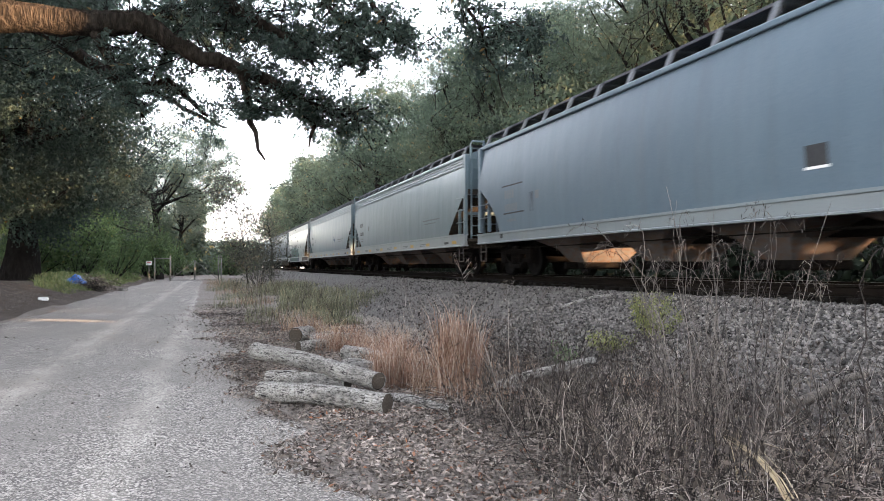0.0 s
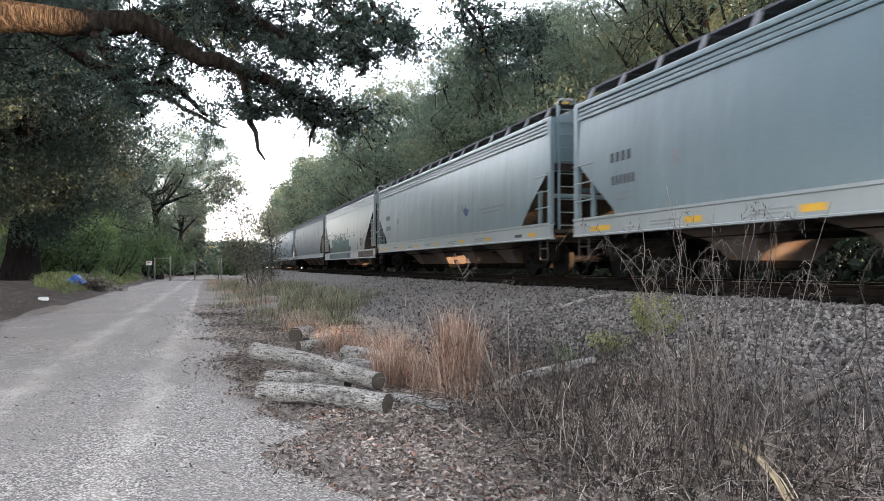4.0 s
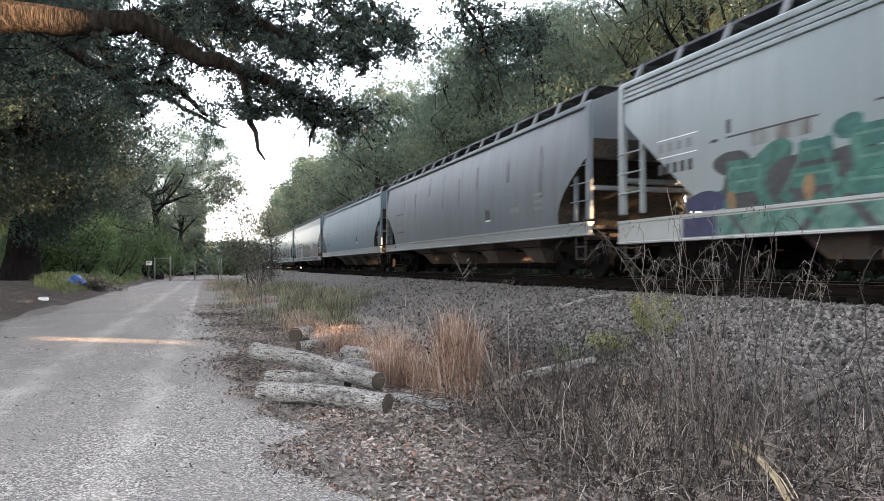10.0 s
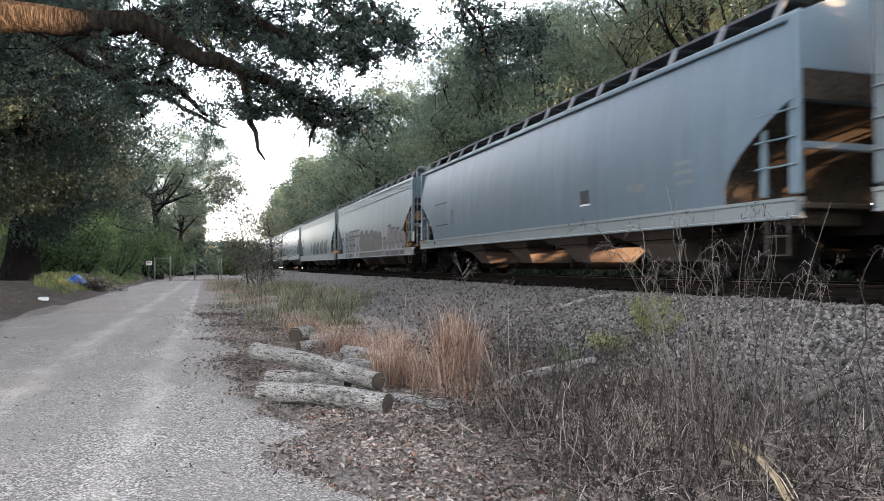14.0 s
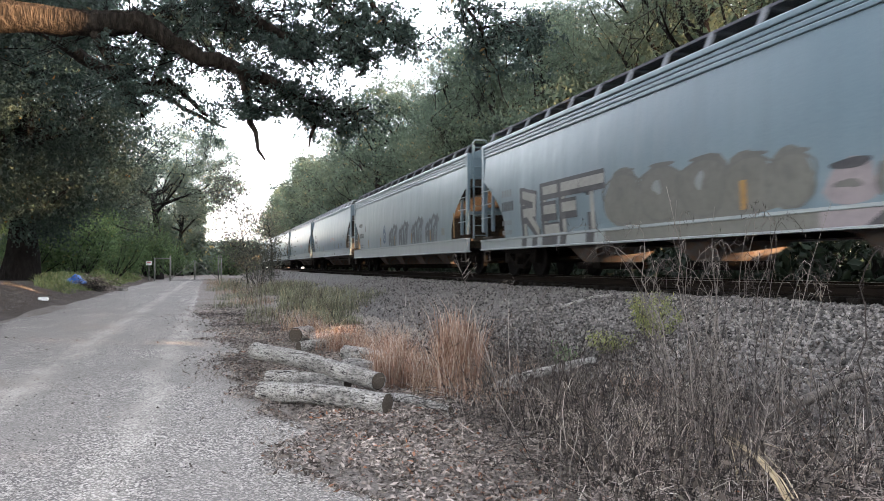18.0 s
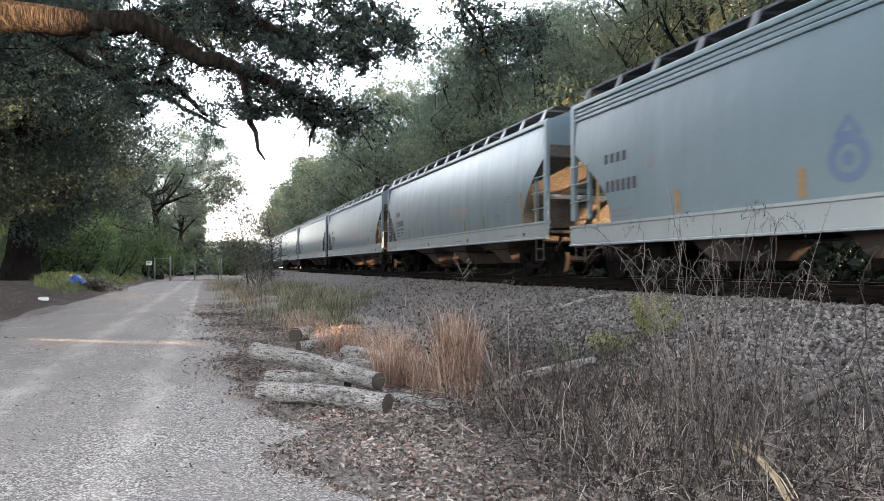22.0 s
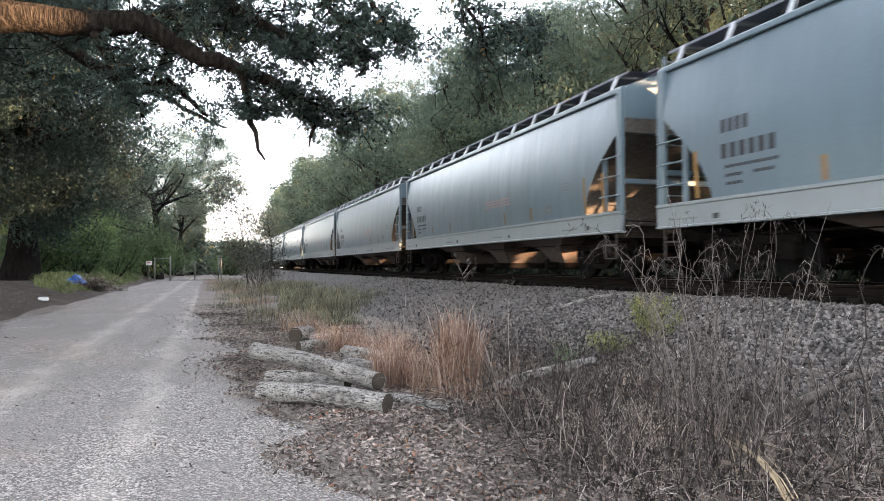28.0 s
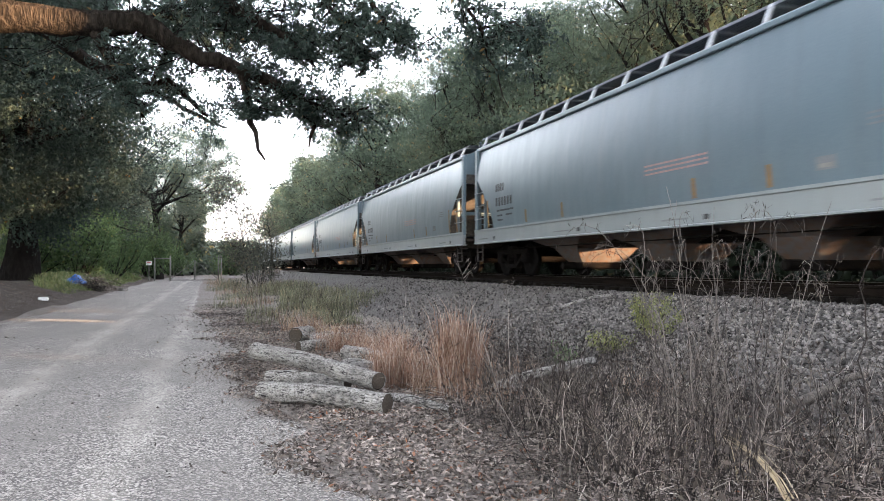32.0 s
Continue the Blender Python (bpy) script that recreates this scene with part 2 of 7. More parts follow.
M["grating"] = grained("dark walkway grating", (0.055, 0.055, 0.068), (0.075, 0.075, 0.09), (0.04, 0.04, 0.05), 4, 120, 0.6, 0.5, 0.6, 0.01)
M["pale_grating"] = grained("grey galvanised walkway grating", (0.15, 0.16, 0.19), (0.20, 0.21, 0.245), (0.11, 0.115, 0.14), 4, 120, 0.6, 0.3, 0.6, 0.01)
M["bracket_paint"] = grained("dusty bracket paint", (0.10, 0.11, 0.12), (0.14, 0.15, 0.16), (0.08, 0.08, 0.085), 3, 30, 0.7, 0.0, 0.1)
M["sill_rust"] = grained("rusted sill paint", (0.060, 0.048, 0.040), (0.105, 0.090, 0.078), (0.045, 0.034, 0.027), 1.4, 16, 0.8, 0.0, 0.2, 0.006, spec=0.1)
M["galv"] = grained("galvanised steel", (0.34, 0.36, 0.37), (0.45, 0.47, 0.48), (0.28, 0.29, 0.30), 2, 40, 0.5, 0.5, 0.2, 0.004)
M["paint_blue"] = car_paint("blue grey paint", (0.050, 0.086, 0.116), (0.060, 0.099, 0.128), (0.045, 0.060, 0.070), (0.075, 0.058, 0.040), 0.45, 0.55, 0.12)
M["paint_dull"] = car_paint("dull streaked grey paint", (0.048, 0.067, 0.079), (0.060, 0.077, 0.088), (0.047, 0.043, 0.040), (0.060, 0.043, 0.029), 0.7, 0.6, 0.1)
M["paint_grey"] = car_paint("light grey paint", (0.056, 0.094, 0.110), (0.068, 0.108, 0.124), (0.054, 0.076, 0.083), (0.095, 0.080, 0.056), 0.35, 0.40, 0.3)
M["paint_silver"] = car_paint("scratched silver paint", (0.108, 0.132, 0.139), (0.130, 0.157, 0.162), (0.062, 0.066, 0.066), (0.093, 0.072, 0.047), 0.6, 0.38, 0.45)
M["paint_tank"] = car_paint("pale grey paint", (0.053, 0.091, 0.113), (0.064, 0.104, 0.126), (0.048, 0.068, 0.077), (0.088, 0.074, 0.050), 0.4, 0.40, 0.3)
# lighter copies of the body paints; brighter light on the upright sill is in the colour
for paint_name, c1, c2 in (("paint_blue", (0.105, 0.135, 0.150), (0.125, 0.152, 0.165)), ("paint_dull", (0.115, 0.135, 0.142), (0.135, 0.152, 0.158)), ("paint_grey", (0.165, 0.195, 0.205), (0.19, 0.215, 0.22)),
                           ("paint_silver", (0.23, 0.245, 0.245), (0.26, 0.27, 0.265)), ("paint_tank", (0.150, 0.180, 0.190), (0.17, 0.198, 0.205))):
    M[paint_name + "_sill"] = car_paint("dusty sill paint lifted for its upright face", tuple(0.82 * v for v in c1), tuple(0.82 * v for v in c2), (0.10, 0.10, 0.098), (0.12, 0.09, 0.06), 0.35, 0.5)
M["lettering"] = grained("dark lettering paint", (0.017, 0.018, 0.020), (0.030, 0.031, 0.033), (0.040, 0.041, 0.043), 3, 30, 0.6, 0, 0)
M["faint"] = grained("faded lettering paint", (0.110, 0.121, 0.129), (0.143, 0.151, 0.157), (0.165, 0.171, 0.176), 3, 30, 0.6, 0, 0)
M["reflector"] = grained("yellow reflective strip", (0.413, 0.231, 0.017), (0.440, 0.275, 0.033), (0.358, 0.198, 0.022), 5, 30, 0.35, 0, 0)
M["teal"] = grained("teal spray paint", (0.020, 0.076, 0.063), (0.040, 0.122, 0.096), (0.014, 0.042, 0.040), 1.5, 9, 0.5, 0, 0)
M["pale_teal"] = grained("pale teal spray paint", (0.060, 0.122, 0.103), (0.085, 0.142, 0.120), (0.032, 0.076, 0.066), 1.5, 5, 0.5, 0, 0)
M["ochre_spray"] = grained("ochre rust stain", (0.16, 0.10, 0.05), (0.20, 0.13, 0.07), (0.10, 0.065, 0.04), 2, 10, 0.7, 0, 0)
M["navy"] = grained("navy spray paint", (0.015, 0.019, 0.055), (0.032, 0.034, 0.090), (0.02, 0.02, 0.034), 1.5, 9, 0.5, 0, 0)
M["black_spray"] = grained("black spray paint", (0.019, 0.019, 0.021), (0.033, 0.033, 0.036), (0.044, 0.044, 0.047), 2, 12, 0.5, 0, 0)
M["beige_spray"] = grained("khaki spray paint", (0.085, 0.086, 0.076), (0.098, 0.098, 0.086), (0.072, 0.072, 0.064), 2, 8, 0.6, 0, 0)
M["khaki_dark"] = grained("dark khaki spray paint", (0.073, 0.073, 0.067), (0.091, 0.091, 0.083), (0.063, 0.063, 0.059), 2, 8, 0.6, 0, 0)
M["mauve_spray"] = grained("faded mauve spray paint", (0.150, 0.130, 0.135), (0.175, 0.152, 0.156), (0.125, 0.11, 0.115), 2, 8, 0.6, 0, 0)
M["outline_grey"] = grained("thin grey spray shading", (0.092, 0.105, 0.115), (0.11, 0.122, 0.13), (0.08, 0.09, 0.10), 2, 8, 0.6, 0, 0)
M["old_reflector"] = grained("weathered orange reflective strip", (0.210, 0.115, 0.032), (0.238, 0.140, 0.049), (0.140, 0.084, 0.035), 4, 20, 0.6, 0, 0)
M["pale_spray"] = grained("pale spray paint", (0.185, 0.185, 0.170), (0.215, 0.213, 0.195), (0.150, 0.150, 0.138), 2, 12, 0.6, 0, 0)
M["blue_spray"] = grained("blue spray paint", (0.012, 0.036, 0.115), (0.024, 0.058, 0.145), (0.009, 0.022, 0.080), 2, 12, 0.5, 0, 0)
M["faded_blue"] = grained("faded blue paint", (0.055, 0.088, 0.149), (0.072, 0.105, 0.160), (0.083, 0.105, 0.132), 2, 12, 0.6, 0, 0)
M["gate_steel"] = grained("dull weathered gate steel", (0.135, 0.135, 0.130), (0.203, 0.203, 0.191), (0.101, 0.090, 0.079), 2, 40, 0.7, 0.2, 0.2, 0.004)
# darkened leaf copy: shade near the ground is in the colour
M["shade_leaf"] = leafy("undergrowth leaves darkened for shade", (0.012, 0.020, 0.014), (0.034, 0.050, 0.034), (0.10, 0.09, 0.04), 0.01, 0.6, 0.2, 1.2, 0.1)
M["mid_leaf"] = leafy("grey oak leaves", (0.034, 0.048, 0.036), (0.075, 0.095, 0.066), (0.25, 0.18, 0.07), 0.02, 0.55, 0.32, 1.0, 0.16)
M["sign_white"] = grained("white sign sheet", (0.7, 0.7, 0.68), (0.76, 0.76, 0.74), (0.6, 0.6, 0.58), 2, 20, 0.6, 0, 0.1)
M["tarp"] = grained("blue plastic sheet", (0.012, 0.10, 0.36), (0.02, 0.16, 0.50), (0.01, 0.06, 0.24), 3, 20, 0.4, 0, 0.3)
M["red_paint"] = grained("faded red sign paint", (0.5, 0.06, 0.05), (0.56, 0.1, 0.08), (0.4, 0.06, 0.05), 3, 20, 0.5, 0, 0)


# ---- mesh helpers ----
class Shape:
    """A bag of vertices and faces with a few solids to fill it."""

    def __init__(self):
        self.v, self.f = [], []

    def add(self, verts, faces):
        n = len(self.v)
        self.v += [tuple(p) for p in verts]
        self.f += [tuple(n + i for i in f) for f in faces]
        return self

    def box(self, lo, hi, c=0.0):
        """A box between two corners with chamfered edges."""
        x0, y0, z0 = lo
        x1, y1, z1 = hi
        if not c:
            v = [(x, y, z) for z in (z0, z1) for y in (y0, y1) for x in (x0, x1)]
            return self.add(v, [(0, 2, 3, 1), (4, 5, 7, 6), (0, 1, 5, 4), (2, 6, 7, 3), (0, 4, 6, 2), (1, 3, 7, 5)])
        c = min(c, (x1 - x0) / 2.2, (y1 - y0) / 2.2, (z1 - z0) / 2.2)
        ring = lambda z, d: [(x0 + c + d, y0 + d, z), (x1 - c - d, y0 + d, z), (x1 - d, y0 + c + d, z), (x1 - d, y1 - c - d, z),
                             (x1 - c - d, y1 - d, z), (x0 + c + d, y1 - d, z), (x0 + d, y1 - c - d, z), (x0 + d, y0 + c + d, z)]
        q = c * 0.55
        rows = [ring(z0, q), ring(z0 + c, 0), ring(z1 - c, 0), ring(z1, q)]
        return self.loft(rows, True)

    def loft(self, rows, caps=False, closed=True):
        n = len(rows[0])
        v = [p for r in rows for p in r]
        f = []
        for i in range(len(rows) - 1):
            for j in range(n if closed else n - 1):
                k = (j + 1) % n
                f.append((i * n + j, i * n + k, (i + 1) * n + k, (i + 1) * n + j))
        if caps:
            f.append(tuple(reversed(range(n))))
            f.append(tuple((len(rows) - 1) * n + j for j in range(n)))
        return self.add(v, f)

    def tube(self, pts, radii, sides=6, caps=True, seed=0, rough=0.0):
        """A tapered tube along points."""
        pts = [Vector(p) for p in pts]
        if isinstance(radii, (int, float)):
            radii = [radii] * len(pts)
        rng = random.Random(seed)
        rows, up = [], None
        for i, p in enumerate(pts):
            d = (pts[min(i + 1, len(pts) - 1)] - pts[max(i - 1, 0)]).normalized()
            if up is None:
                up = d.orthogonal().normalized()
            up = (up - d * up.dot(d)).normalized()
            w = d.cross(up)
            rows.append([tuple(p + (up * cos(tau * k / sides) + w * sin(tau * k / sides)) * radii[i] * (1 + rough * rng.uniform(-1, 1))) for k in range(sides)])
        return self.loft(rows, caps)

    def mesh(self, name, smooth=False):
        me = bpy.data.meshes.new(name)
        me.from_pydata(self.v, [], self.f)
        if smooth:
            me.polygons.foreach_set("use_smooth", [True] * len(me.polygons))
        me.update()
        return me


def part(name, shape, material, parent, label="", smooth=False, at=None):
    """Links a shape (or a ready mesh) as one mesh object under a thing or under a part."""
    me = shape.mesh(name, smooth) if isinstance(shape, Shape) else shape
    if material and not me.materials:
        me.materials.append(material)
    ob = new(name, me)
    if at is not None:
        ob.matrix_basis = at
    ob.parent = parent
    if label:
        ob["label"] = label
    return ob


def solo(name, shape, material, label, category, group="", kind="", smooth=False):
    me = shape.mesh(name, smooth) if isinstance(shape, Shape) else shape
    if not me.materials:
        me.materials.append(material)
    return tagged(new(name, me), label, category, group, kind)


def empty(name, m, label, category, group="", kind=""):
    ob = new(name)
    ob.matrix_basis = m
    return tagged(ob, label, category, group, kind)


def raw_mesh(name, verts, quads, smooth=False):
    """A mesh from arrays, for what has very many small faces of k corners."""
    me = bpy.data.meshes.new(name)
    n, k = quads.shape
    me.vertices.add(len(verts))
    me.vertices.foreach_set("co", np.ascontiguousarray(verts, dtype=np.float32).ravel())
    me.loops.add(n * k)
    me.loops.foreach_set("vertex_index", np.ascontiguousarray(quads, dtype=np.int32).ravel())
    me.polygons.add(n)
    me.polygons.foreach_set("loop_start", np.arange(0, n * k, k, dtype=np.int32))
    me.polygons.foreach_set("loop_total", np.full(n, k, dtype=np.int32))
    me.update(calc_edges=True)
    me.validate()
    if smooth:
        me.polygons.foreach_set("use_smooth", np.ones(n, dtype=bool))
    return me


def leaf_mesh(name, centres, length, width, rng, droop=0.2, flat=0.0, simple=False):
    """One pointed, folded leaf of two triangles at each centre."""
    n = len(centres)
    d = rng.normal(size=(n, 3))
    d[:, 2] = d[:, 2] * (1 - flat) - droop
    d /= np.linalg.norm(d, axis=1)[:, None] + 1e-9
    r = rng.normal(size=(n, 3))
    if flat:
        r[:, 2] *= (1 - flat)
    w = np.cross(d, r)
    if flat:
        w = r - d * np.sum(r * d, axis=1)[:, None]
    w /= np.linalg.norm(w, axis=1)[:, None] + 1e-9
    up = np.cross(d, w)
    ln = (length * rng.uniform(0.6, 1.35, n))[:, None]
    wd = (width * rng.uniform(0.6, 1.3, n))[:, None]
    fold = wd * rng.uniform(-0.5, 0.5, n)[:, None]
    a, b = centres - d * ln / 2, centres + d * ln / 2
    c, e = centres + w * wd / 2 + up * fold, centres - w * wd / 2 + up * fold
    if simple:
        return raw_mesh(name, np.stack([a, b + (c - centres) * 0.6, b + (e - centres) * 0.6 - d * ln * 0.4], axis=1).reshape(-1, 3), np.arange(3 * n).reshape(-1, 3))
    verts = np.stack([a, c, b, e], axis=1).reshape(-1, 3)
    base = np.arange(n)[:, None] * 4
    tris = np.concatenate([base + np.array([0, 1, 2]), base + np.array([0, 2, 3])], axis=1).reshape(-1, 3)
    return raw_mesh(name, verts, tris)


def blade_mesh(name, roots, tips, width, rng, bend=0.25):
    """Grass blades: tapered strips that rise straight and arch over at the tip."""
    n = len(roots)
    arch = rng.uniform(0.0, 1.0, n)[:, None] ** 2
    out = (tips - roots) * np.array([1, 1, 0])
    out += rng.normal(size=(n, 3)) * np.array([1, 1, 0]) * 0.12 * (tips[:, 2:3] - roots[:, 2:3])
    high = (tips - roots) * np.array([0, 0, 1])
    p1 = roots + high * 0.45 + out * 0.2
    p2 = roots + high * 0.82 + out * 0.6
    p3 = roots + high * (1.0 - 0.42 * arch) + out * (1.0 + 1.5 * arch)
    s = rng.normal(size=(n, 3))
    s[:, 2] *= 0.2
    s /= np.linalg.norm(s, axis=1)[:, None]
    w = (width * rng.uniform(0.6, 1.4, n))[:, None] / 2
    verts = np.stack([roots - s * w, roots + s * w, p1 + s * w * 0.9, p1 - s * w * 0.9, p2 + s * w * 0.6, p2 - s * w * 0.6, p3], axis=1).reshape(-1, 3)
    b = np.arange(n)[:, None] * 7
    tris = np.concatenate([b + np.array(t) for t in ([0, 1, 2], [0, 2, 3], [3, 2, 4], [3, 4, 5], [5, 4, 6])], axis=1).reshape(-1, 3)
    return raw_mesh(name, verts, tris)


def stick_mesh(name, segs, rng, sides=3):
    """Many thin three-sided sticks, rows of (x0, y0, z0, x1, y1, z1, r0, r1)."""
    s = np.asarray(segs, dtype=float)
    a, b, r0, r1 = s[:, 0:3], s[:, 3:6], s[:, 6:7], s[:, 7:8]
    d = b - a
    d /= np.linalg.norm(d, axis=1)[:, None] + 1e-9
    u = np.cross(d, np.array([0.31, 0.92, 0.23]))
    u /= np.linalg.norm(u, axis=1)[:, None] + 1e-9
    w = np.cross(d, u)
    ring = []
    for base, r in ((a, r0), (b, r1)):
        for k in range(sides):
            t = tau * k / sides
            ring.append(base + (u * cos(t) + w * sin(t)) * r)
    verts = np.stack(ring, axis=1).reshape(-1, 3)
    base = np.arange(len(s))[:, None] * 2 * sides
    quads = np.concatenate([base + np.array([k, (k + 1) % sides, sides + (k + 1) % sides, sides + k]) for k in range(sides)], axis=1).reshape(-1, 4)
    return raw_mesh(name, verts, quads)


# ---- ground ----
TRACK_X, RAIL_Z = 9.5, 1.14


def smooth01(a, b, v):
    t = min(1.0, max(0.0, (v - a) / (b - a)))
    return t * t * (3 - 2 * t)


def ramp(a, b, v):
    return min(1.0, max(0.0, (v - a) / (b - a)))


def road_edges(y):
    """Left and right edge of the asphalt."""
    right = 0.72 + 0.45 * (1 - smooth01(3.7, 5.4, y)) - 0.25 * smooth01(6.5, 11, y) - 0.15 * smooth01(11, 17, y) - 0.85 * smooth01(17, 25, y) - 0.25 * smooth01(25, 60, y) + 0.05 * sin(y * 2.3) + 0.04 * sin(y * 5.1)
    left = -4.75 - 0.9 * smooth01(20, 60, y) + 0.2 * sin(y * 0.55) + 0.08 * sin(y * 1.9)
    return left, right


def ground_z(x, y):
    bump = 0.05 * noise.noise((x * 0.5, y * 0.5, 0.3)) + 0.02 * noise.noise((x * 2.1, y * 2.1, 7.3))
    l, r = road_edges(y)
    off = smooth01(0.0, 1.2, max(l - x, x - r))
    z = bump * off - 0.012 * smooth01(0.1, -0.2, max(l - x, x - r))
    z += 0.75 * (1 - ramp(l - 2.5, l, x)) * smooth01(8, 28, y)
    z += 0.83 * ramp(4.2, 7.7, x) * (1 - ramp(11.4, 14.5, x)) + 0.03 * smooth01(3.0, 4.4, x)
    return z


def ground_sheet():
    xs = [-400, -150, -60, -35] + list(np.arange(-25, -5, 1.0)) + list(np.arange(-5, 15, 0.25)) + list(np.arange(15, 30, 1.5)) + [35, 60, 150, 400]
    ys = [-300, -80, -30, -12, -6] + list(np.arange(-4, 24, 0.3)) + list(np.arange(24, 120, 1.5)) + [140, 200, 400, 900]
    v = [(x, y, ground_z(x, y)) for y in ys for x in xs]
    n = len(xs)
    f = [(i * n + j, i * n + j + 1, (i + 1) * n + j + 1, (i + 1) * n + j) for i in range(len(ys) - 1) for j in range(n - 1)]
    s = Shape().add(v, f)
    me = s.mesh("ground", True)
    me.materials.append(M["soil"])
    me.materials.append(M["ballast"])
    me.materials.append(M["shaded_mould"])
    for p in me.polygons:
        # ragged border of the ground that gets the shade-darkened soil
        shade_edge = noise.noise((p.center.x * 1.1, p.center.y * 1.1, 8.8))
        if p.center.x < -5.2 or (2.35 + 0.5 * shade_edge < p.center.x < 4.3 and 2.0 < p.center.y < 6.4 + 1.5 * shade_edge):
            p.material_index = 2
        if 4.3 < p.center.x < 14.5:
            p.material_index = 1
    return tagged(new("ground", me), "brown leaf-strewn soil with a grey ballast bank", "ground", kind="structure")


def road_sheet():
    ys = list(np.arange(-6, 24, 0.25)) + list(np.arange(24, 96, 1.0))
    v, f, n = [], [], 25
    for y in ys:
        l, r = road_edges(y)
        wob = 0.05 * noise.noise((y * 3.0, 0, 0)) + 0.03 * noise.noise((y * 9.0, 0, 2))
        for k in range(n):
            x = l + (r + wob - l) * k / (n - 1)
            edge = min(1.0, 4 * min(k, n - 1 - k) / (n - 1))
            z = 0.008 + 0.02 * edge + 0.006 * noise.noise((x * 1.3, y * 0.6, 3.1))
            v.append((x, y, z))
    for i in range(len(ys) - 1):
        for j in range(n - 1):
            f.append((i * n + j, i * n + j + 1, (i + 1) * n + j + 1, (i + 1) * n + j))
    return solo("road", Shape().add(v, f), M["asphalt"], "worn grey asphalt lane with pale wheel marks", "road", kind="structure", smooth=True)


ground_sheet()
road_sheet()


# ---- track ----
def rail_profile(x, z):
    half = [(0.075, 0), (0.075, 0.012), (0.012, 0.032), (0.010, 0.125), (0.036, 0.138), (0.036, 0.166), (0.030, 0.172)]
    return [(x + a, z + b) for a, b in half] + [(x - a, z + b) for a, b in reversed(half)]


def build_track():
    for side in (-1, 1):
        x = TRACK_X + side * 0.755
        s = Shape()
        prof = rail_profile(x, RAIL_Z - 0.175)
        s.loft([[(a, y, b) for a, b in prof] for y in (-40, 40, 160, 320)], True)
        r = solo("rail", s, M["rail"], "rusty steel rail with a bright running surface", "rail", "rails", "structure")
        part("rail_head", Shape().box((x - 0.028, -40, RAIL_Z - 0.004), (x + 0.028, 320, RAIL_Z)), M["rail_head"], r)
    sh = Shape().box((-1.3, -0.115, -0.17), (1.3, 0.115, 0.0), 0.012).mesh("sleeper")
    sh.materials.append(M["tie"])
    bed = empty("sleeper_bed", pose(TRACK_X, 0, RAIL_Z - 0.178), "dark timber sleepers under the rails", "sleepers", kind="structure")
    rng = random.Random(4)
    for k in range(150):
        part("sleeper", sh, None, bed, at=pose(rng.uniform(-0.05, 0.05), -6 + 0.53 * k, rng.uniform(-0.015, 0.01), 0, 0, rng.uniform(-1.2, 1.2)))


build_track()


# ---- railcars ----
SPEED, Y0 = 6.74, -2.48


EAVE = 3.90


class Kind:
    """The measures of one kind of covered hopper: half width by height, length, ribs and bays."""

    def __init__(self, length, paint, style, bays, post="light", cut=None, arc=False, sill=(0.925, 1.335)):
        self.length, self.paint, self.style, self.bays, self.post = length, paint, style, bays, post
        self.body = length - 1.25          # over the end posts
        self.cut = {"rib": 1.75, "round": 1.5, "tank": 1.4}[style]
        self.cut_z = {"rib": 2.62, "round": 2.66, "tank": 3.0}[style]
        self.arc = arc or style != "rib"
        if cut:
            self.cut, self.cut_z = cut
        self.sill_lo, self.sill = sill


def side_x(style, z):
    """Half width of the body at height z over the rail."""
    if style in ("tank", "round"):
        t = (z - 2.35) / 1.6
        return 1.60 - 0.15 * t * t
    t = (z - 2.2) / 1.6
    return 1.585 - 0.07 * t * t


def half_len(k, z):
    if z >= k.cut_z:
        return k.body / 2
    t = min(1.0, (k.cut_z - z) / (k.cut_z - 1.32))
    if k.arc:
        t = sin(t * pi / 2) if t < 1 else 1.0
    return k.body / 2 - 0.12 - k.cut * t




def hopper_body(k):
    zs = sorted([k.sill - 0.085, 1.5, 1.75, 2.0, 2.2, 2.4, 2.55, k.cut_z - 0.01, k.cut_z, 2.8, 3.1, 3.3, 3.5, 3.7, 3.8, EAVE])
    prof = [(side_x(k.style, z), z) for z in zs] + [(1.40, EAVE + 0.06), (0.9, EAVE + 0.27), (0.45, EAVE + 0.36), (0.0, EAVE + 0.38)]
    full = [(-a, b) for a, b in prof] + [(a, b) for a, b in reversed(prof[:-1])]
    n = len(full)
    steps = 14
    rows = []
    for i in range(steps + 1):
        u = -1 + 2 * i / steps
        rows.append([(x, u * half_len(k, z), z) for x, z in full])
    s = Shape().loft(rows, False, False)
    m = len(prof)
    for end, rev in ((0, False), (steps, True)):
        b = end * n
        for i in range(m - 1):
            q = (b + i, b + i + 1, b + n - 2 - i, b + n - 1 - i)
            q = tuple(dict.fromkeys(q))
            s.f.append(tuple(reversed(q)) if rev else q)
    return s


def on_side(k, z):
    """Paint on the cars with a deep, low sill reaches further down the side, and over the sill."""
    if k.sill > 1.2 or z > 2.2:
        return z
    if z < 1.335:
        return k.sill_lo + (z - 0.925) * (k.sill - k.sill_lo) / 0.41
    return k.sill + (z - 1.335) * (2.2 - k.sill) / 0.865


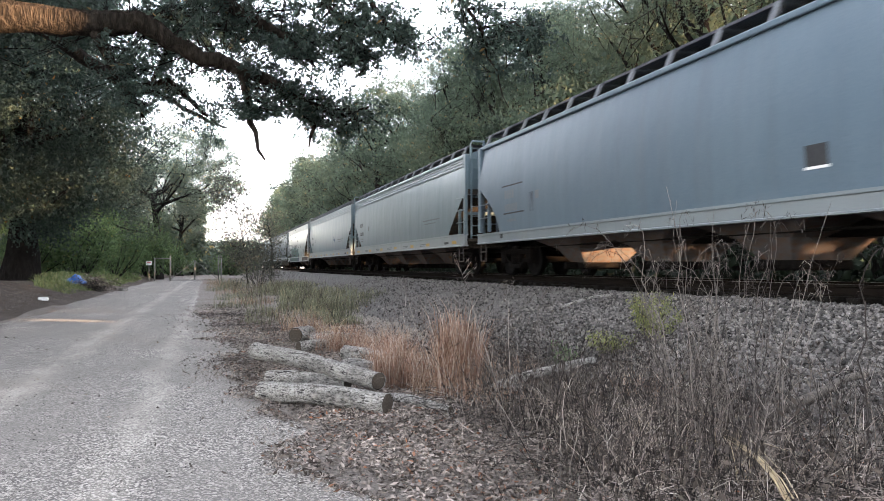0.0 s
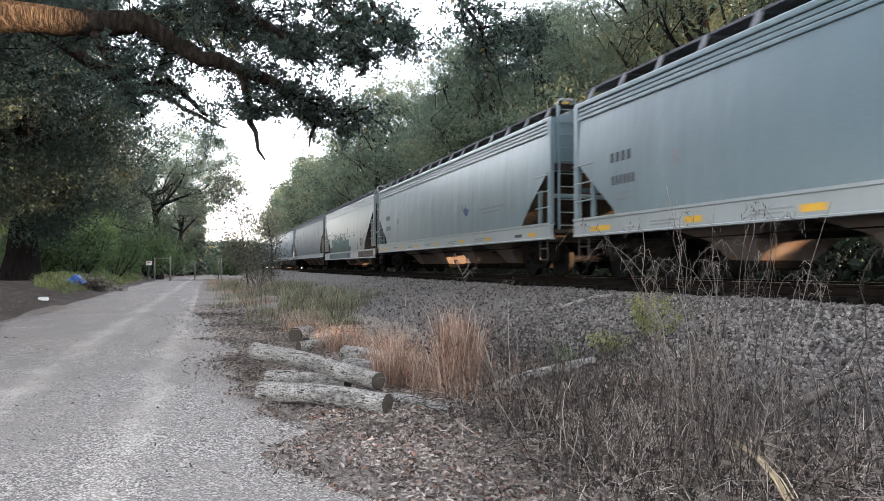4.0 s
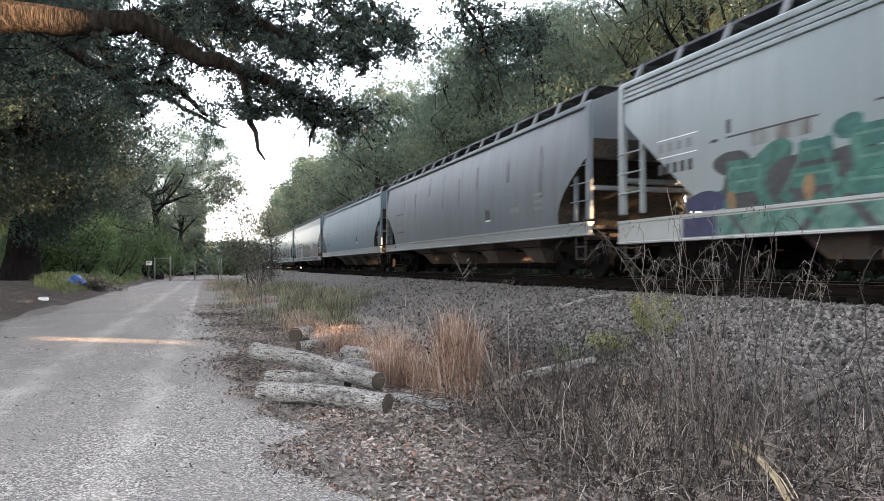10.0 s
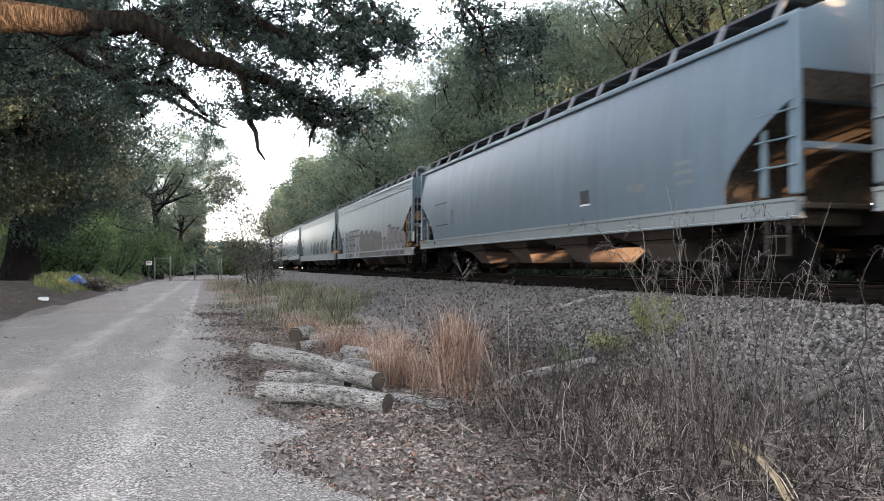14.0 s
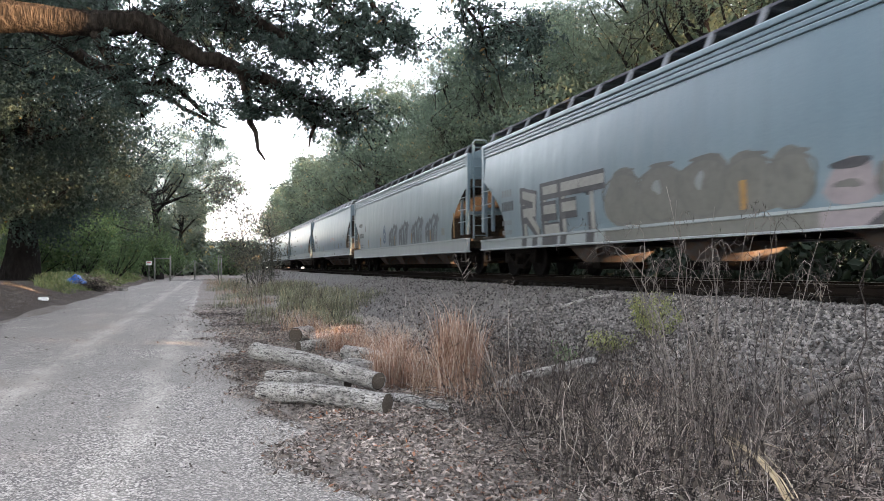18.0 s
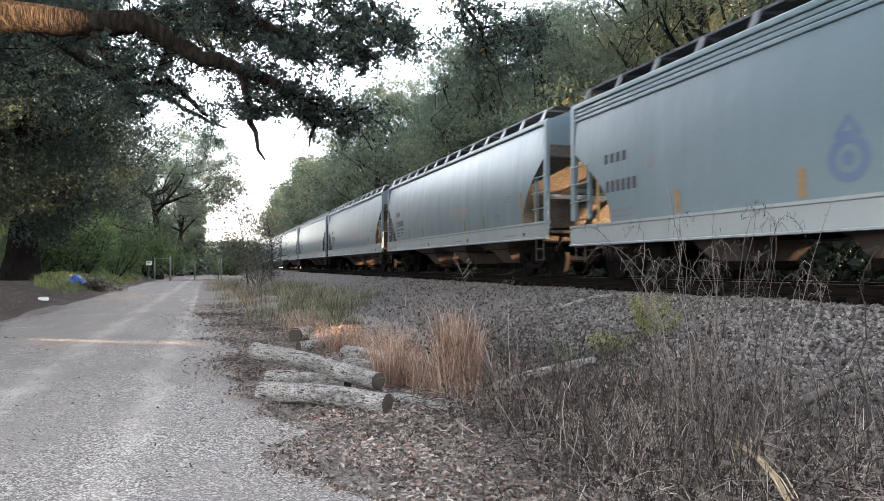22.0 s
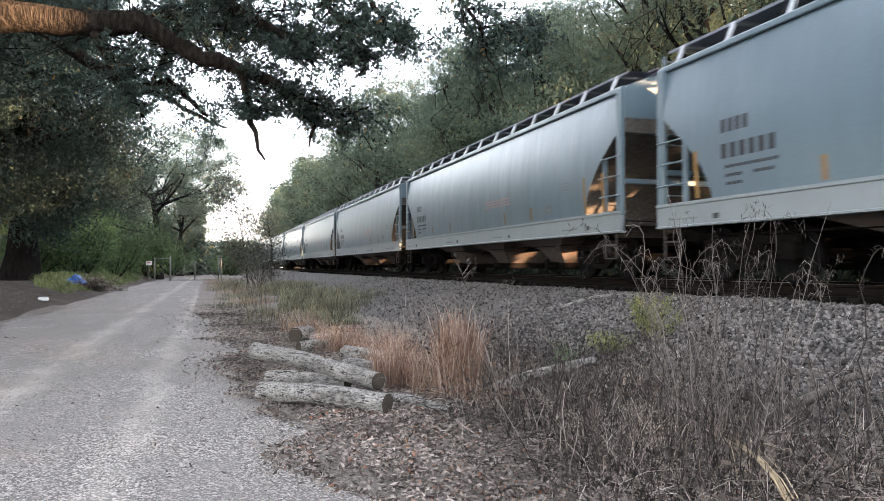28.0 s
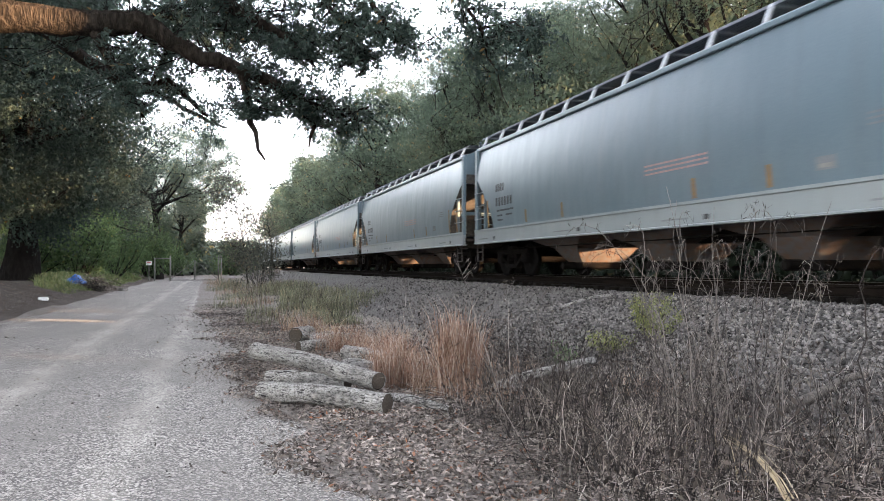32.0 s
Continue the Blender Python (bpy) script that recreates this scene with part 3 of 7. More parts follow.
def decal(k, y0, y1, z0, z1, lift=0.006, ny=2, nz=3, slant=0.0, side=-1):
    """A thin painted patch that follows the car's side."""
    s = Shape()
    v = []
    for i in range(nz + 1):
        z = on_side(k, z0 + (z1 - z0) * i / nz)
        for j in range(ny + 1):
            y = y0 + (y1 - y0) * j / ny + slant * (z - z0)
            out = side_x(k.style, z) + lift if z > k.sill else 1.597 + 0.15 * lift
            v.append((side * out, y, z))
    w = ny + 1
    f = [(i * w + j, i * w + j + 1, (i + 1) * w + j + 1, (i + 1) * w + j) for i in range(nz) for j in range(ny)]
    return s.add(v, [tuple(reversed(q)) for q in f])


def join(*shapes):
    s = Shape()
    for o in shapes:
        s.add(o.v, o.f)
    return s


WHEELS = []
CACHE = {}


def cached(key, make, material, smooth=False):
    if key not in CACHE:
        me = make().mesh(key[0], smooth or key[0] == "body")
        if key[0] == "body":
            me.set_sharp_from_angle(angle=radians(28))
        me.materials.append(material)
        CACHE[key] = me
    return CACHE[key]


def ladder_shape(z0, z1, width, rungs, along="y"):
    s = Shape()
    for e in (-width / 2, width / 2):
        if along == "y":
            s.box((-0.02, e - 0.03, z0), (0.02, e + 0.03, z1), 0.008)
        else:
            s.box((e - 0.03, -0.02, z0), (e + 0.03, 0.02, z1), 0.008)
    for i in range(rungs):
        z = z0 + 0.12 + (z1 - z0 - 0.2) * i / (rungs - 1)
        a, b = ((-0.03, -width / 2, z), (-0.03, width / 2, z)) if along == "y" else ((-width / 2, 0.0, z), (width / 2, 0.0, z))
        s.tube([a, b], 0.014, 6)
    return s


def wheelset_meshes():
    prof = [(0.06, 0.0), (0.14, 0.03), (0.36, 0.02), (0.40, -0.03), (0.455, -0.03), (0.457, 0.08), (0.485, 0.10), (0.485, 0.125), (0.40, 0.13), (0.36, 0.08), (0.14, 0.09), (0.10, 0.14), (0.06, 0.14)]
    s = Shape()
    n = 20
    s.loft([[(-x, r * cos(tau * j / n), r * sin(tau * j / n)) for r, x in prof] for j in range(n)] + [[(-x, r, 0) for r, x in prof]], False, False)
    for j in range(3):
        a = tau * j / 3
        s.box((-0.05, 0.22 * cos(a) - 0.03, 0.22 * sin(a) - 0.03), (-0.02, 0.22 * cos(a) + 0.03, 0.22 * sin(a) + 0.03))
    return s


def sideframe_shape():
    s = Shape()
    s.box((-0.09, -1.12, 0.62), (0.09, 1.12, 0.76), 0.03)
    for e in (-1, 1):
        s.box((-0.10, e * 0.89 - 0.17, 0.36), (0.10, e * 0.89 + 0.17, 0.66), 0.03)
        s.loft([[(-0.07, e * 0.80, 0.60), (0.07, e * 0.80, 0.60), (0.07, e * 0.74, 0.50), (-0.07, e * 0.74, 0.50)],
                [(-0.07, e * 0.30, 0.34), (0.07, e * 0.30, 0.34), (0.07, e * 0.30, 0.22), (-0.07, e * 0.30, 0.22)]], True)
        s.box((-0.08, e * 0.27 - 0.05, 0.24), (0.08, e * 0.27 + 0.05, 0.70), 0.02)
    s.box((-0.09, -0.34, 0.20), (0.09, 0.34, 0.32), 0.03)
    return s


def springs_shape():
    s = Shape()
    for y in (-0.15, 0.0, 0.15):
        pts = [(0.055 * cos(tau * i / 8), y + 0.055 * sin(tau * i / 8), 0.33 + 0.20 * i / 40) for i in range(41)]
        s.tube(pts, 0.013, 4)
    return s


def add_truck(car, y):
    truck = part("truck", cached(("bolster",), lambda: Shape().box((-1.1, -0.18, 0.52), (1.1, 0.18, 0.86), 0.04), M["truck_steel"]), None, car, "grimy cast steel darkened for shade bogie", at=pose(0, y, 0))
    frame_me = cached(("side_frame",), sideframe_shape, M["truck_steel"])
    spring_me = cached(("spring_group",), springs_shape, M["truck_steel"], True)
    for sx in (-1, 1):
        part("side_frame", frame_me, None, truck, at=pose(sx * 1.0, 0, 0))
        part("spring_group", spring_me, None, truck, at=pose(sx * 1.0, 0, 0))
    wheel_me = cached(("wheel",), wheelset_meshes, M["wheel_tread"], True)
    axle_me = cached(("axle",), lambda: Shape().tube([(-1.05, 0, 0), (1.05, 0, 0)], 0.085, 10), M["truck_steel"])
    for e in (-0.89, 0.89):
        axle = part("wheelset", axle_me, None, car, at=pose(0, y + e, 0.457))
        part("wheel", wheel_me, None, axle, at=pose(-0.755, 0, 0))
        part("wheel", wheel_me, None, axle, at=pose(0.755, 0, 0, 0, 0, 180))
        WHEELS.append((axle, y + e))


def build_car(name, k, label):
    paint = M[k.paint]
    car = empty(name, pose(0, 0, 0), label, "railcar", "cars of the freight train")
    L, B = k.length, k.body
    key = (k.paint, k.style, k.bays, round(L, 2))
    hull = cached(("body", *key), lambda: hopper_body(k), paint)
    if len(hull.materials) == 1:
        hull.materials.append(M["shaded_end_grime" if k.style == "tank" else "end_dark"])
        # faces inside the end recess get the shade-darkened material
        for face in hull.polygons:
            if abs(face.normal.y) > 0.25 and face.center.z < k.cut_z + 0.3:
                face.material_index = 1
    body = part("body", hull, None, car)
    # sill along each side
    def sill():
        lo = k.sill_lo
        prof = [(-0.075, lo), (0.10, lo), (0.10, lo + 0.03), (0.05, lo + 0.04), (0.05, k.sill - 0.065), (0.085, k.sill - 0.05), (0.085, k.sill), (-0.07, k.sill), (-0.07, k.sill - 0.05), (-0.05, k.sill - 0.065), (-0.05, lo + 0.04), (-0.075, lo + 0.03)]
        return Shape().loft([[(a, y, b) for a, b in prof] for y in (-B / 2, B / 2)], True)
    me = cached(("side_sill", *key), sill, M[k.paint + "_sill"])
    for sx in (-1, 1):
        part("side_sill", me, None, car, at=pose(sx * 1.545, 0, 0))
    # top chord, ribs
    chord = cached(("top_chord", *key), lambda: Shape().box((-0.05, -B / 2, -0.06), (0.05, B / 2, 0.05), 0.02), paint)
    for sx in (-1, 1):
        part("top_chord", chord, None, car, at=pose(sx * (side_x(k.style, EAVE) + 0.02), 0, EAVE))
    if k.style == "rib":
        rib = cached(("rib", *key), lambda: Shape().box((-0.03, -B / 2 + 0.02, -0.04), (0.03, B / 2 - 0.02, 0.04), 0.014), paint)
        for sx in (-1, 1):
            for z in (3.59, 3.69, 3.79):
                part("rib", rib, None, body, at=pose(sx * (side_x(k.style, z) + 0.005), 0, z))
    # roof walkway on brackets, hatch trough
    walk_me = cached(("running_board", *key), lambda: grate_shape(B), M["pale_grating" if k.post == "white" else "grating"])
    for sx in (-1, 1):
        part("running_board", walk_me, None, car, "grey grating walkway" if k.post == "white" else "dark steel grating walkway", at=pose(sx * 1.035, 0, 4.28))
    end_walk = cached(("end_walkway",), lambda: Shape().box((-0.71, -0.28, -0.025), (0.71, 0.28, 0.025), 0.01), M["grating"])
    for e in (-1, 1):
        part("end_walkway", end_walk, None, car, at=pose(0, e * (B / 2 - 0.30), 4.36))
    br_mat = M["galv"] if k.post == "white" else M["bracket_paint"]
    bracket = cached(("bracket", k.post, k.paint), lambda: bracket_shape(0.035 if k.post == "white" else 0.05), br_mat)
    nb = 15 if L > 19.5 else 13
    for i in range(nb):
        part("bracket", bracket, None, car, at=pose(-1.035, -B / 2 + 0.5 + (B - 1.0) * i / (nb - 1), 4.28, 0, 0, 180))
    trough = cached(("hatch_cover", *key), lambda: Shape().box((-0.33, -B / 2 + 0.8, EAVE + 0.30), (0.33, B / 2 - 0.8, EAVE + 0.48), 0.05), M["galv"])
    part("hatch_cover", trough, None, car)
    # hopper bays
    span = (B - 2 * 2.9) / k.bays
    bay = cached(("hopper_bay", *key), lambda: bay_shape(span), M["bay_paint"])
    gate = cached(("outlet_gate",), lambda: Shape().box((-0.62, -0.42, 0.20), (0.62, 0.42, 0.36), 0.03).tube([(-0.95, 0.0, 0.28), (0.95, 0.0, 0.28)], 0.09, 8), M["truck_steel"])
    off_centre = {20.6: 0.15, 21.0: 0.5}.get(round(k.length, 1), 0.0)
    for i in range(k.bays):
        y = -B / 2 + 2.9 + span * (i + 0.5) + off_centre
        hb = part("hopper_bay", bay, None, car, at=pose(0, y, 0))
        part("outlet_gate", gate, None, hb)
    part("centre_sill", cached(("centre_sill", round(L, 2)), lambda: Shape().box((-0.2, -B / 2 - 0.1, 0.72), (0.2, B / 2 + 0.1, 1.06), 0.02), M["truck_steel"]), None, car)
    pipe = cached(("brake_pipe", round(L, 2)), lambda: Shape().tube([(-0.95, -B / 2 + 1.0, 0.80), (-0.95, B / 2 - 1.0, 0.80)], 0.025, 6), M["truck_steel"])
    part("brake_pipe", pipe, None, car)
    # ends: posts, ladders, steps, bracing, platform, coupler
    post = cached(("corner_post", k.paint), lambda: Shape().box((-0.05, -0.10, 1.30), (0.05, 0.10, EAVE), 0.015), paint)
    lad = cached(("ladder", k.paint), lambda: ladder_shape(0.35, 2.65, 0.46, 7), paint)
    elad = cached(("end_ladder", k.paint), lambda: ladder_shape(1.15, 4.2, 0.45, 10, "x"), paint)
    strut = cached(("strut", k.paint), lambda: Shape().box((-0.045, -0.05, 1.30), (0.045, 0.05, 2.75), 0.012), paint)
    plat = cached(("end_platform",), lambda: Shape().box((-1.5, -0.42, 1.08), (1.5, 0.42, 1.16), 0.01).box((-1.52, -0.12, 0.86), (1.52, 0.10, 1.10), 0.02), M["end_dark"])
    step = cached(("step", k.paint), lambda: Shape().tube([(0, -0.22, 0.95), (0, -0.22, 0.42), (0, 0.22, 0.42), (0, 0.22, 0.95)], 0.02, 6).tube([(0, -0.22, 0.70), (0, 0.22, 0.70)], 0.018, 6), M["grimy_paint"])
    hoop = cached(("handrail", k.paint), lambda: Shape().tube([(-0.25, 0, 3.9), (-0.25, 0, 4.40), (-0.18, 0, 4.50), (0.18, 0, 4.50), (0.25, 0, 4.40), (0.25, 0, 3.9)], 0.028, 6), paint)
    coup = cached(("coupler",), lambda: Shape().box((-0.11, -0.45, 0.76), (0.11, 0.30, 0.98), 0.03).box((-0.17, -0.66, 0.72), (0.17, -0.40, 1.02), 0.05), M["truck_steel"])
    bar = cached(("cross_brace", k.paint), lambda: Shape().box((-1.5, -0.05, -0.05), (1.5, 0.05, 0.05), 0.012), paint)
    for e in (-1, 1):
        flip = 0 if e < 0 else 180
        yb = e * B / 2
        for sx in (-1, 1):
            part("corner_post", post, None, car, at=pose(sx * 1.53, yb - e * 0.08, 0))
            part("strut", strut, None, car, at=pose(sx * 1.50, yb - e * 0.75, 0))
            part("step", step, None, car, at=pose(sx * 1.56, yb - e * 0.42, 0))
            for z in (1.72, 2.12, 2.52):
                g = cached(("grab_iron", k.paint), lambda: Shape().tube([(0, -0.42, 0), (0.03, -0.42, 0), (0.03, 0.42, 0), (0, 0.42, 0)], 0.016, 6), paint)
                part("grab_iron", g, None, car, at=pose(sx * 1.56, yb - e * 0.42, z, 0, 0, 0 if sx > 0 else 180))
        part("end_ladder", elad, None, car, at=pose(e * (1.15 if k.style == "rib" else -1.15), yb + e * 0.06, 0))
        part("end_platform", plat, None, car, at=pose(0, yb - e * 0.30, 0))
        if k.style == "rib":
            part("handrail", hoop, None, car, at=pose(e * 1.15, yb + e * 0.03, -0.12))
        part("cross_brace", bar, None, car, at=pose(0, yb - e * 0.05, 2.0))
        part("coupler", coup, None, car, at=pose(0, yb + (-0.0 if e < 0 else 0.0), 0, 0, 0, flip))
        add_truck(car, e * (B / 2 - 1.75))
    return car


def bracket_shape(w):
    """A walkway bracket: a leaning post on the eave and an arm under the grating, in one profile."""
    prof = [(0.43, -0.36), (0.49, -0.36), (0.33, -0.010), (-0.30, -0.010), (-0.30, -0.045), (0.28, -0.045)]
    return Shape().loft([[(a, y, b) for a, b in prof] for y in (-w, w)], True)


def grate_shape(B):
    """A walkway panel with long slots between bearing bars and turned-down edges."""
    xs = sorted([-0.315 + 0.63 * i / 6 for i in range(7)] + [-0.315 + 0.63 * (i + 0.93) / 6 for i in range(6)])
    ys = []
    y = -B / 2 + 0.05
    while y < B / 2 - 0.3:
        ys += [y, y + 0.05]
        y += 0.30
    ys.append(B / 2 - 0.05)
    v = [(x, q, 0.0) for q in ys for x in xs]
    n = len(xs)
    f = [(i * n + j, i * n + j + 1, (i + 1) * n + j + 1, (i + 1) * n + j) for i in range(len(ys) - 1) for j in range(n - 1) if i % 2 == 0 or j % 2 == 0]
    s = Shape().add(v, f)
    for edge in (0, n - 1):
        for i in range(len(ys) - 1):
            k = len(s.v)
            a, b = s.v[i * n + edge], s.v[(i + 1) * n + edge]
            s.v += [(a[0], a[1], -0.05), (b[0], b[1], -0.05)]
            s.f.append((i * n + edge, (i + 1) * n + edge, k + 1, k))
    return s


def bay_shape(span):
    s = Shape()
    h = span / 2 - 0.02
    rows = [[(-1.42, -h, 1.32), (1.42, -h, 1.32), (1.42, h, 1.32), (-1.42, h, 1.32)],
            [(-1.40, -h + 0.02, 1.10), (1.40, -h + 0.02, 1.10), (1.40, h - 0.02, 1.10), (-1.40, h - 0.02, 1.10)],
            [(-0.86, -0.62, 0.72), (0.86, -0.62, 0.72), (0.86, 0.62, 0.72), (-0.86, 0.62, 0.72)],
            [(-0.58, -0.36, 0.36), (0.58, -0.36, 0.36), (0.58, 0.36, 0.36), (-0.58, 0.36, 0.36)]]
    s.loft(rows, True)
    return s


K_BLUE = Kind(20.9, "paint_blue", "round", 4, sill=(0.945, 1.25))
K_DULL = Kind(20.9, "paint_dull", "round", 4, sill=(0.945, 1.25))
K_GREY = Kind(20.6, "paint_grey", "rib", 4)
K_SILV = Kind(17.95, "paint_silver", "rib", 3, "light", (2.5, 3.2), sill=(0.71, 1.17))
K_REFT = Kind(20.0, "paint_tank", "rib", 3, "light", (1.7, 2.85), True, sill=(0.74, 1.06))
K_SHPX = Kind(21.0, "paint_grey", "rib", 4, "light", (1.6, 2.85), True, sill=(0.72, 1.18))
K_TANK = Kind(18.45, "paint_tank", "tank", 3, "white", sill=(0.95, 1.39))

# time at which each coupling passes abreast, front of the train first
GAPS = [-2.55, 0.55, 3.65, 6.71, 9.76, 12.42, 15.52, 18.63, 21.61, 24.74, 27.48, 30.22, 32.97, 35.68] + [38.41 + 2.73 * i for i in range(7)]
ORDER = [K_BLUE, K_BLUE, K_GREY, K_GREY, K_SILV, K_DULL, K_BLUE, K_REFT, K_SHPX] + [K_TANK] * 11
BLUE_TEXT = "blue-grey covered hopper railcar with smooth curved sides"
TEXT = [BLUE_TEXT, BLUE_TEXT, "light grey ribbed covered hopper railcar with yellow reflectors", "light grey ribbed covered hopper railcar with a blue spray mark",
        "scratched silver covered hopper railcar with teal and navy graffiti", "dull blue-grey covered hopper railcar streaked with rust", BLUE_TEXT,
        "pale grey covered hopper railcar with black and beige block graffiti", "light grey ribbed covered hopper railcar with outlined graffiti"]
TEXT += ["pale grey round-sided covered hopper railcar with a white-braced walkway"] * 11
CARS = []


def build_train():
    for i, k in enumerate(ORDER):
        car = build_car("hopper_car", k, TEXT[i])
        CARS.append((car, k, (GAPS[i] + GAPS[i + 1]) / 2))


build_train()

# ---- lettering, reflectors, stains and graffiti on the cars ----
def mark(car, k, name, y0, y1, z0, z1, material, lift=0.006, slant=0.0, label="", nz=3, parent=None):
    return part(name, decal(k, max(y0, y1), min(y0, y1), z0, z1, lift, 2, nz, slant), M[material], parent or car, label)


def bars(car, k, y0, y1, z0, z1, n, material="lettering", gap=0.38):
    """A line of lettering as plain bars, one a character."""
    w = (y0 - y1) / n
    sh = Shape()
    for i in range(n):
        d = decal(k, y0 - w * i, y0 - w * (i + 1 - gap), z0, z1, 0.006, 1, 1)
        sh.add(d.v, d.f)
    ob = part("lettering", sh, M[material], car, "line of dark stencilled characters")
    ob["kind"] = "stuff"
    return ob


def outline(k, cy, cz, ry, rz, width, lift, wob, rng, n=22):
    """A closed, uneven sprayed line."""
    sh = Shape()
    v = []
    for i in range(n):
        a = tau * i / n
        q = 1 + wob * sin(3 * a + rng.uniform(0, 0.6)) + wob * 0.5 * sin(5 * a)
        for e in (1.0, 1.0 - width):
            z = on_side(k, max(min(cz + rz * q * e * sin(a), 3.4), 1.0))
            v.append((-(side_x(k.style, z) + lift), cy + ry * q * e * cos(a), z))
    f = [(2 * i, 2 * i + 1, 2 * ((i + 1) % n) + 1, 2 * ((i + 1) % n)) for i in range(n)]
    return sh.add(v, f)


def blob(k, cy, cz, ry, rz, lift, wob, rng, n=20, lo=0.98):
    sh = Shape()
    mid = on_side(k, max(cz, lo))
    v = [(-(side_x(k.style, mid) + lift), cy, mid)]
    ph = rng.uniform(0, tau)
    for i in range(n):
        a = tau * i / n
        q = 1 + wob * sin(2 * a + ph) + wob * 0.7 * sin(3 * a + 2 * ph) + wob * rng.uniform(-0.3, 0.3)
        z = on_side(k, max(cz + rz * q * sin(a), lo))
        v.append((-(side_x(k.style, z) + lift), cy + ry * q * cos(a), z))
    return sh.add(v, [(0, 1 + i, 1 + (i + 1) % n) for i in range(n)])


def letter(k, strokes, y0, z0, w, h, thick, lift, slant=0.0):
    """Block letter from strokes (u0, v0, u1, v1) in its cell; y falls to the front."""
    sh = Shape()
    for u0, v0, u1, v1 in strokes:
        a, b = Vector((u0 * w, v0 * h)), Vector((u1 * w, v1 * h))
        d = (b - a).normalized() * thick / 2
        nrm = Vector((-d.y, d.x))
        quad = [a - d - nrm, b + d - nrm, b + d + nrm, a - d + nrm]
        v = []
        for q in quad:
            z = on_side(k, z0 + q.y)
            v.append((-(side_x(k.style, z) + lift), y0 - q.x - slant * q.y, z))
        sh.add(v, [(0, 1, 2, 3)])
    return sh


LETTERS = {"R": [(0, 0, 0, 1), (0, 1, 0.8, 0.85), (0.8, 0.85, 0.7, 0.5), (0.7, 0.5, 0, 0.5), (0.2, 0.5, 0.9, 0)],
           "E": [(0, 0, 0, 1), (0, 1, 0.8, 1), (0, 0.5, 0.65, 0.5), (0, 0, 0.8, 0)],
           "F": [(0, 0, 0, 1), (0, 1, 0.85, 1), (0, 0.5, 0.65, 0.5)],
           "T": [(0.45, 0, 0.45, 1), (-0.05, 1, 1.0, 1)]}


def blue_marks(car, k, streaks=()):
    mark(car, k, "panel_line", 7.82, 6.35, 2.49, 2.53, "lettering")
    mark(car, k, "panel_line", 7.75, 6.30, 1.72, 1.76, "lettering")
    bars(car, k, 7.6, 6.9, 2.15, 2.38, 4, "faint")
    bars(car, k, 7.6, 6.7, 1.80, 2.00, 6, "faint")
    bars(car, k, 7.5, 6.9, 1.50, 1.58, 7, "faint")
    plate = mark(car, k, "placard", -3.4, -3.8, 1.64, 1.94, "lettering")
    mark(car, k, "placard_rim", -3.38, -3.82, 1.60, 1.64, "sign_white", 0.010, parent=plate)
    bars(car, k, -6.95, -7.45, 2.05, 2.12, 5, "faint", 0.15)
    bars(car, k, -6.95, -7.45, 1.88, 1.95, 5, "faint", 0.15)
    bars(car, k, -6.95, -7.45, 1.70, 1.77, 5, "faint", 0.15)
    bars(car, k, -5.36, -5.98, 1.72, 1.86, 4, "faint", 0.15)
    mark(car, k, "sill_plate", 7.96, 7.77, 1.06, 1.20, "lettering", 0.025)
    mark(car, k, "defect_card_holder", 5.57, 5.35, 2.0, 2.21, "faint")
    for y, z0, z1, w in streaks:
        mark(car, k, "rust_streak", y + w / 2, y - w / 2, z0, z1, "rust_run", 0.004, nz=4, label="long run of rust")


def tank_marks(car, k):
    bars(car, k, 6.78, 6.10, 2.42, 2.64, 4)
    bars(car, k, 6.78, 5.50, 2.00, 2.24, 6)
    bars(car, k, 6.70, 5.50, 1.84, 1.89, 9, "lettering", 0.2)
    bars(car, k, 6.70, 6.30, 1.70, 1.75, 4, "lettering", 0.2)
    bars(car, k, 6.05, 5.60, 1.70, 1.75, 4, "lettering", 0.2)
    bars(car, k, 6.70, 6.30, 1.57, 1.62, 4, "lettering", 0.2)
    for y in (7.45, 4.7, 2.6, -2.4, -4.2, -7.1, -7.9):
        mark(car, k, "reflector", y + 0.05, y - 0.05, 1.42 + 0.02 * (y % 1), 1.78 + 0.45 * (abs(y) > 7), "old_reflector", 0.004, label="short weathered orange reflective strip")
    for z in (1.98, 2.06, 2.14):
        bars(car, k, -0.95, -2.85, z, z + 0.035, 12, "red_mark", 0.25)
    for z in (2.04, 2.11, 2.18):
        bars(car, k, -5.97, -6.5, z, z + 0.03, 4, "faint", 0.15)
    mark(car, k, "placard", -5.1, -5.45, 1.57, 1.76, "faint")
    mark(car, k, "placard_rim", -5.15, -5.40, 1.60, 1.66, "pale_spray", 0.010)
    for y in (8.2, 3.0, -1.5, -6.0):
        bars(car, k, y, y - 0.8, 1.08, 1.11, 6, "faint", 0.1)
        mark(car, k, "sill_plate", y - 1.2, y - 1.35, 1.05, 1.14, "lettering", 0.025)


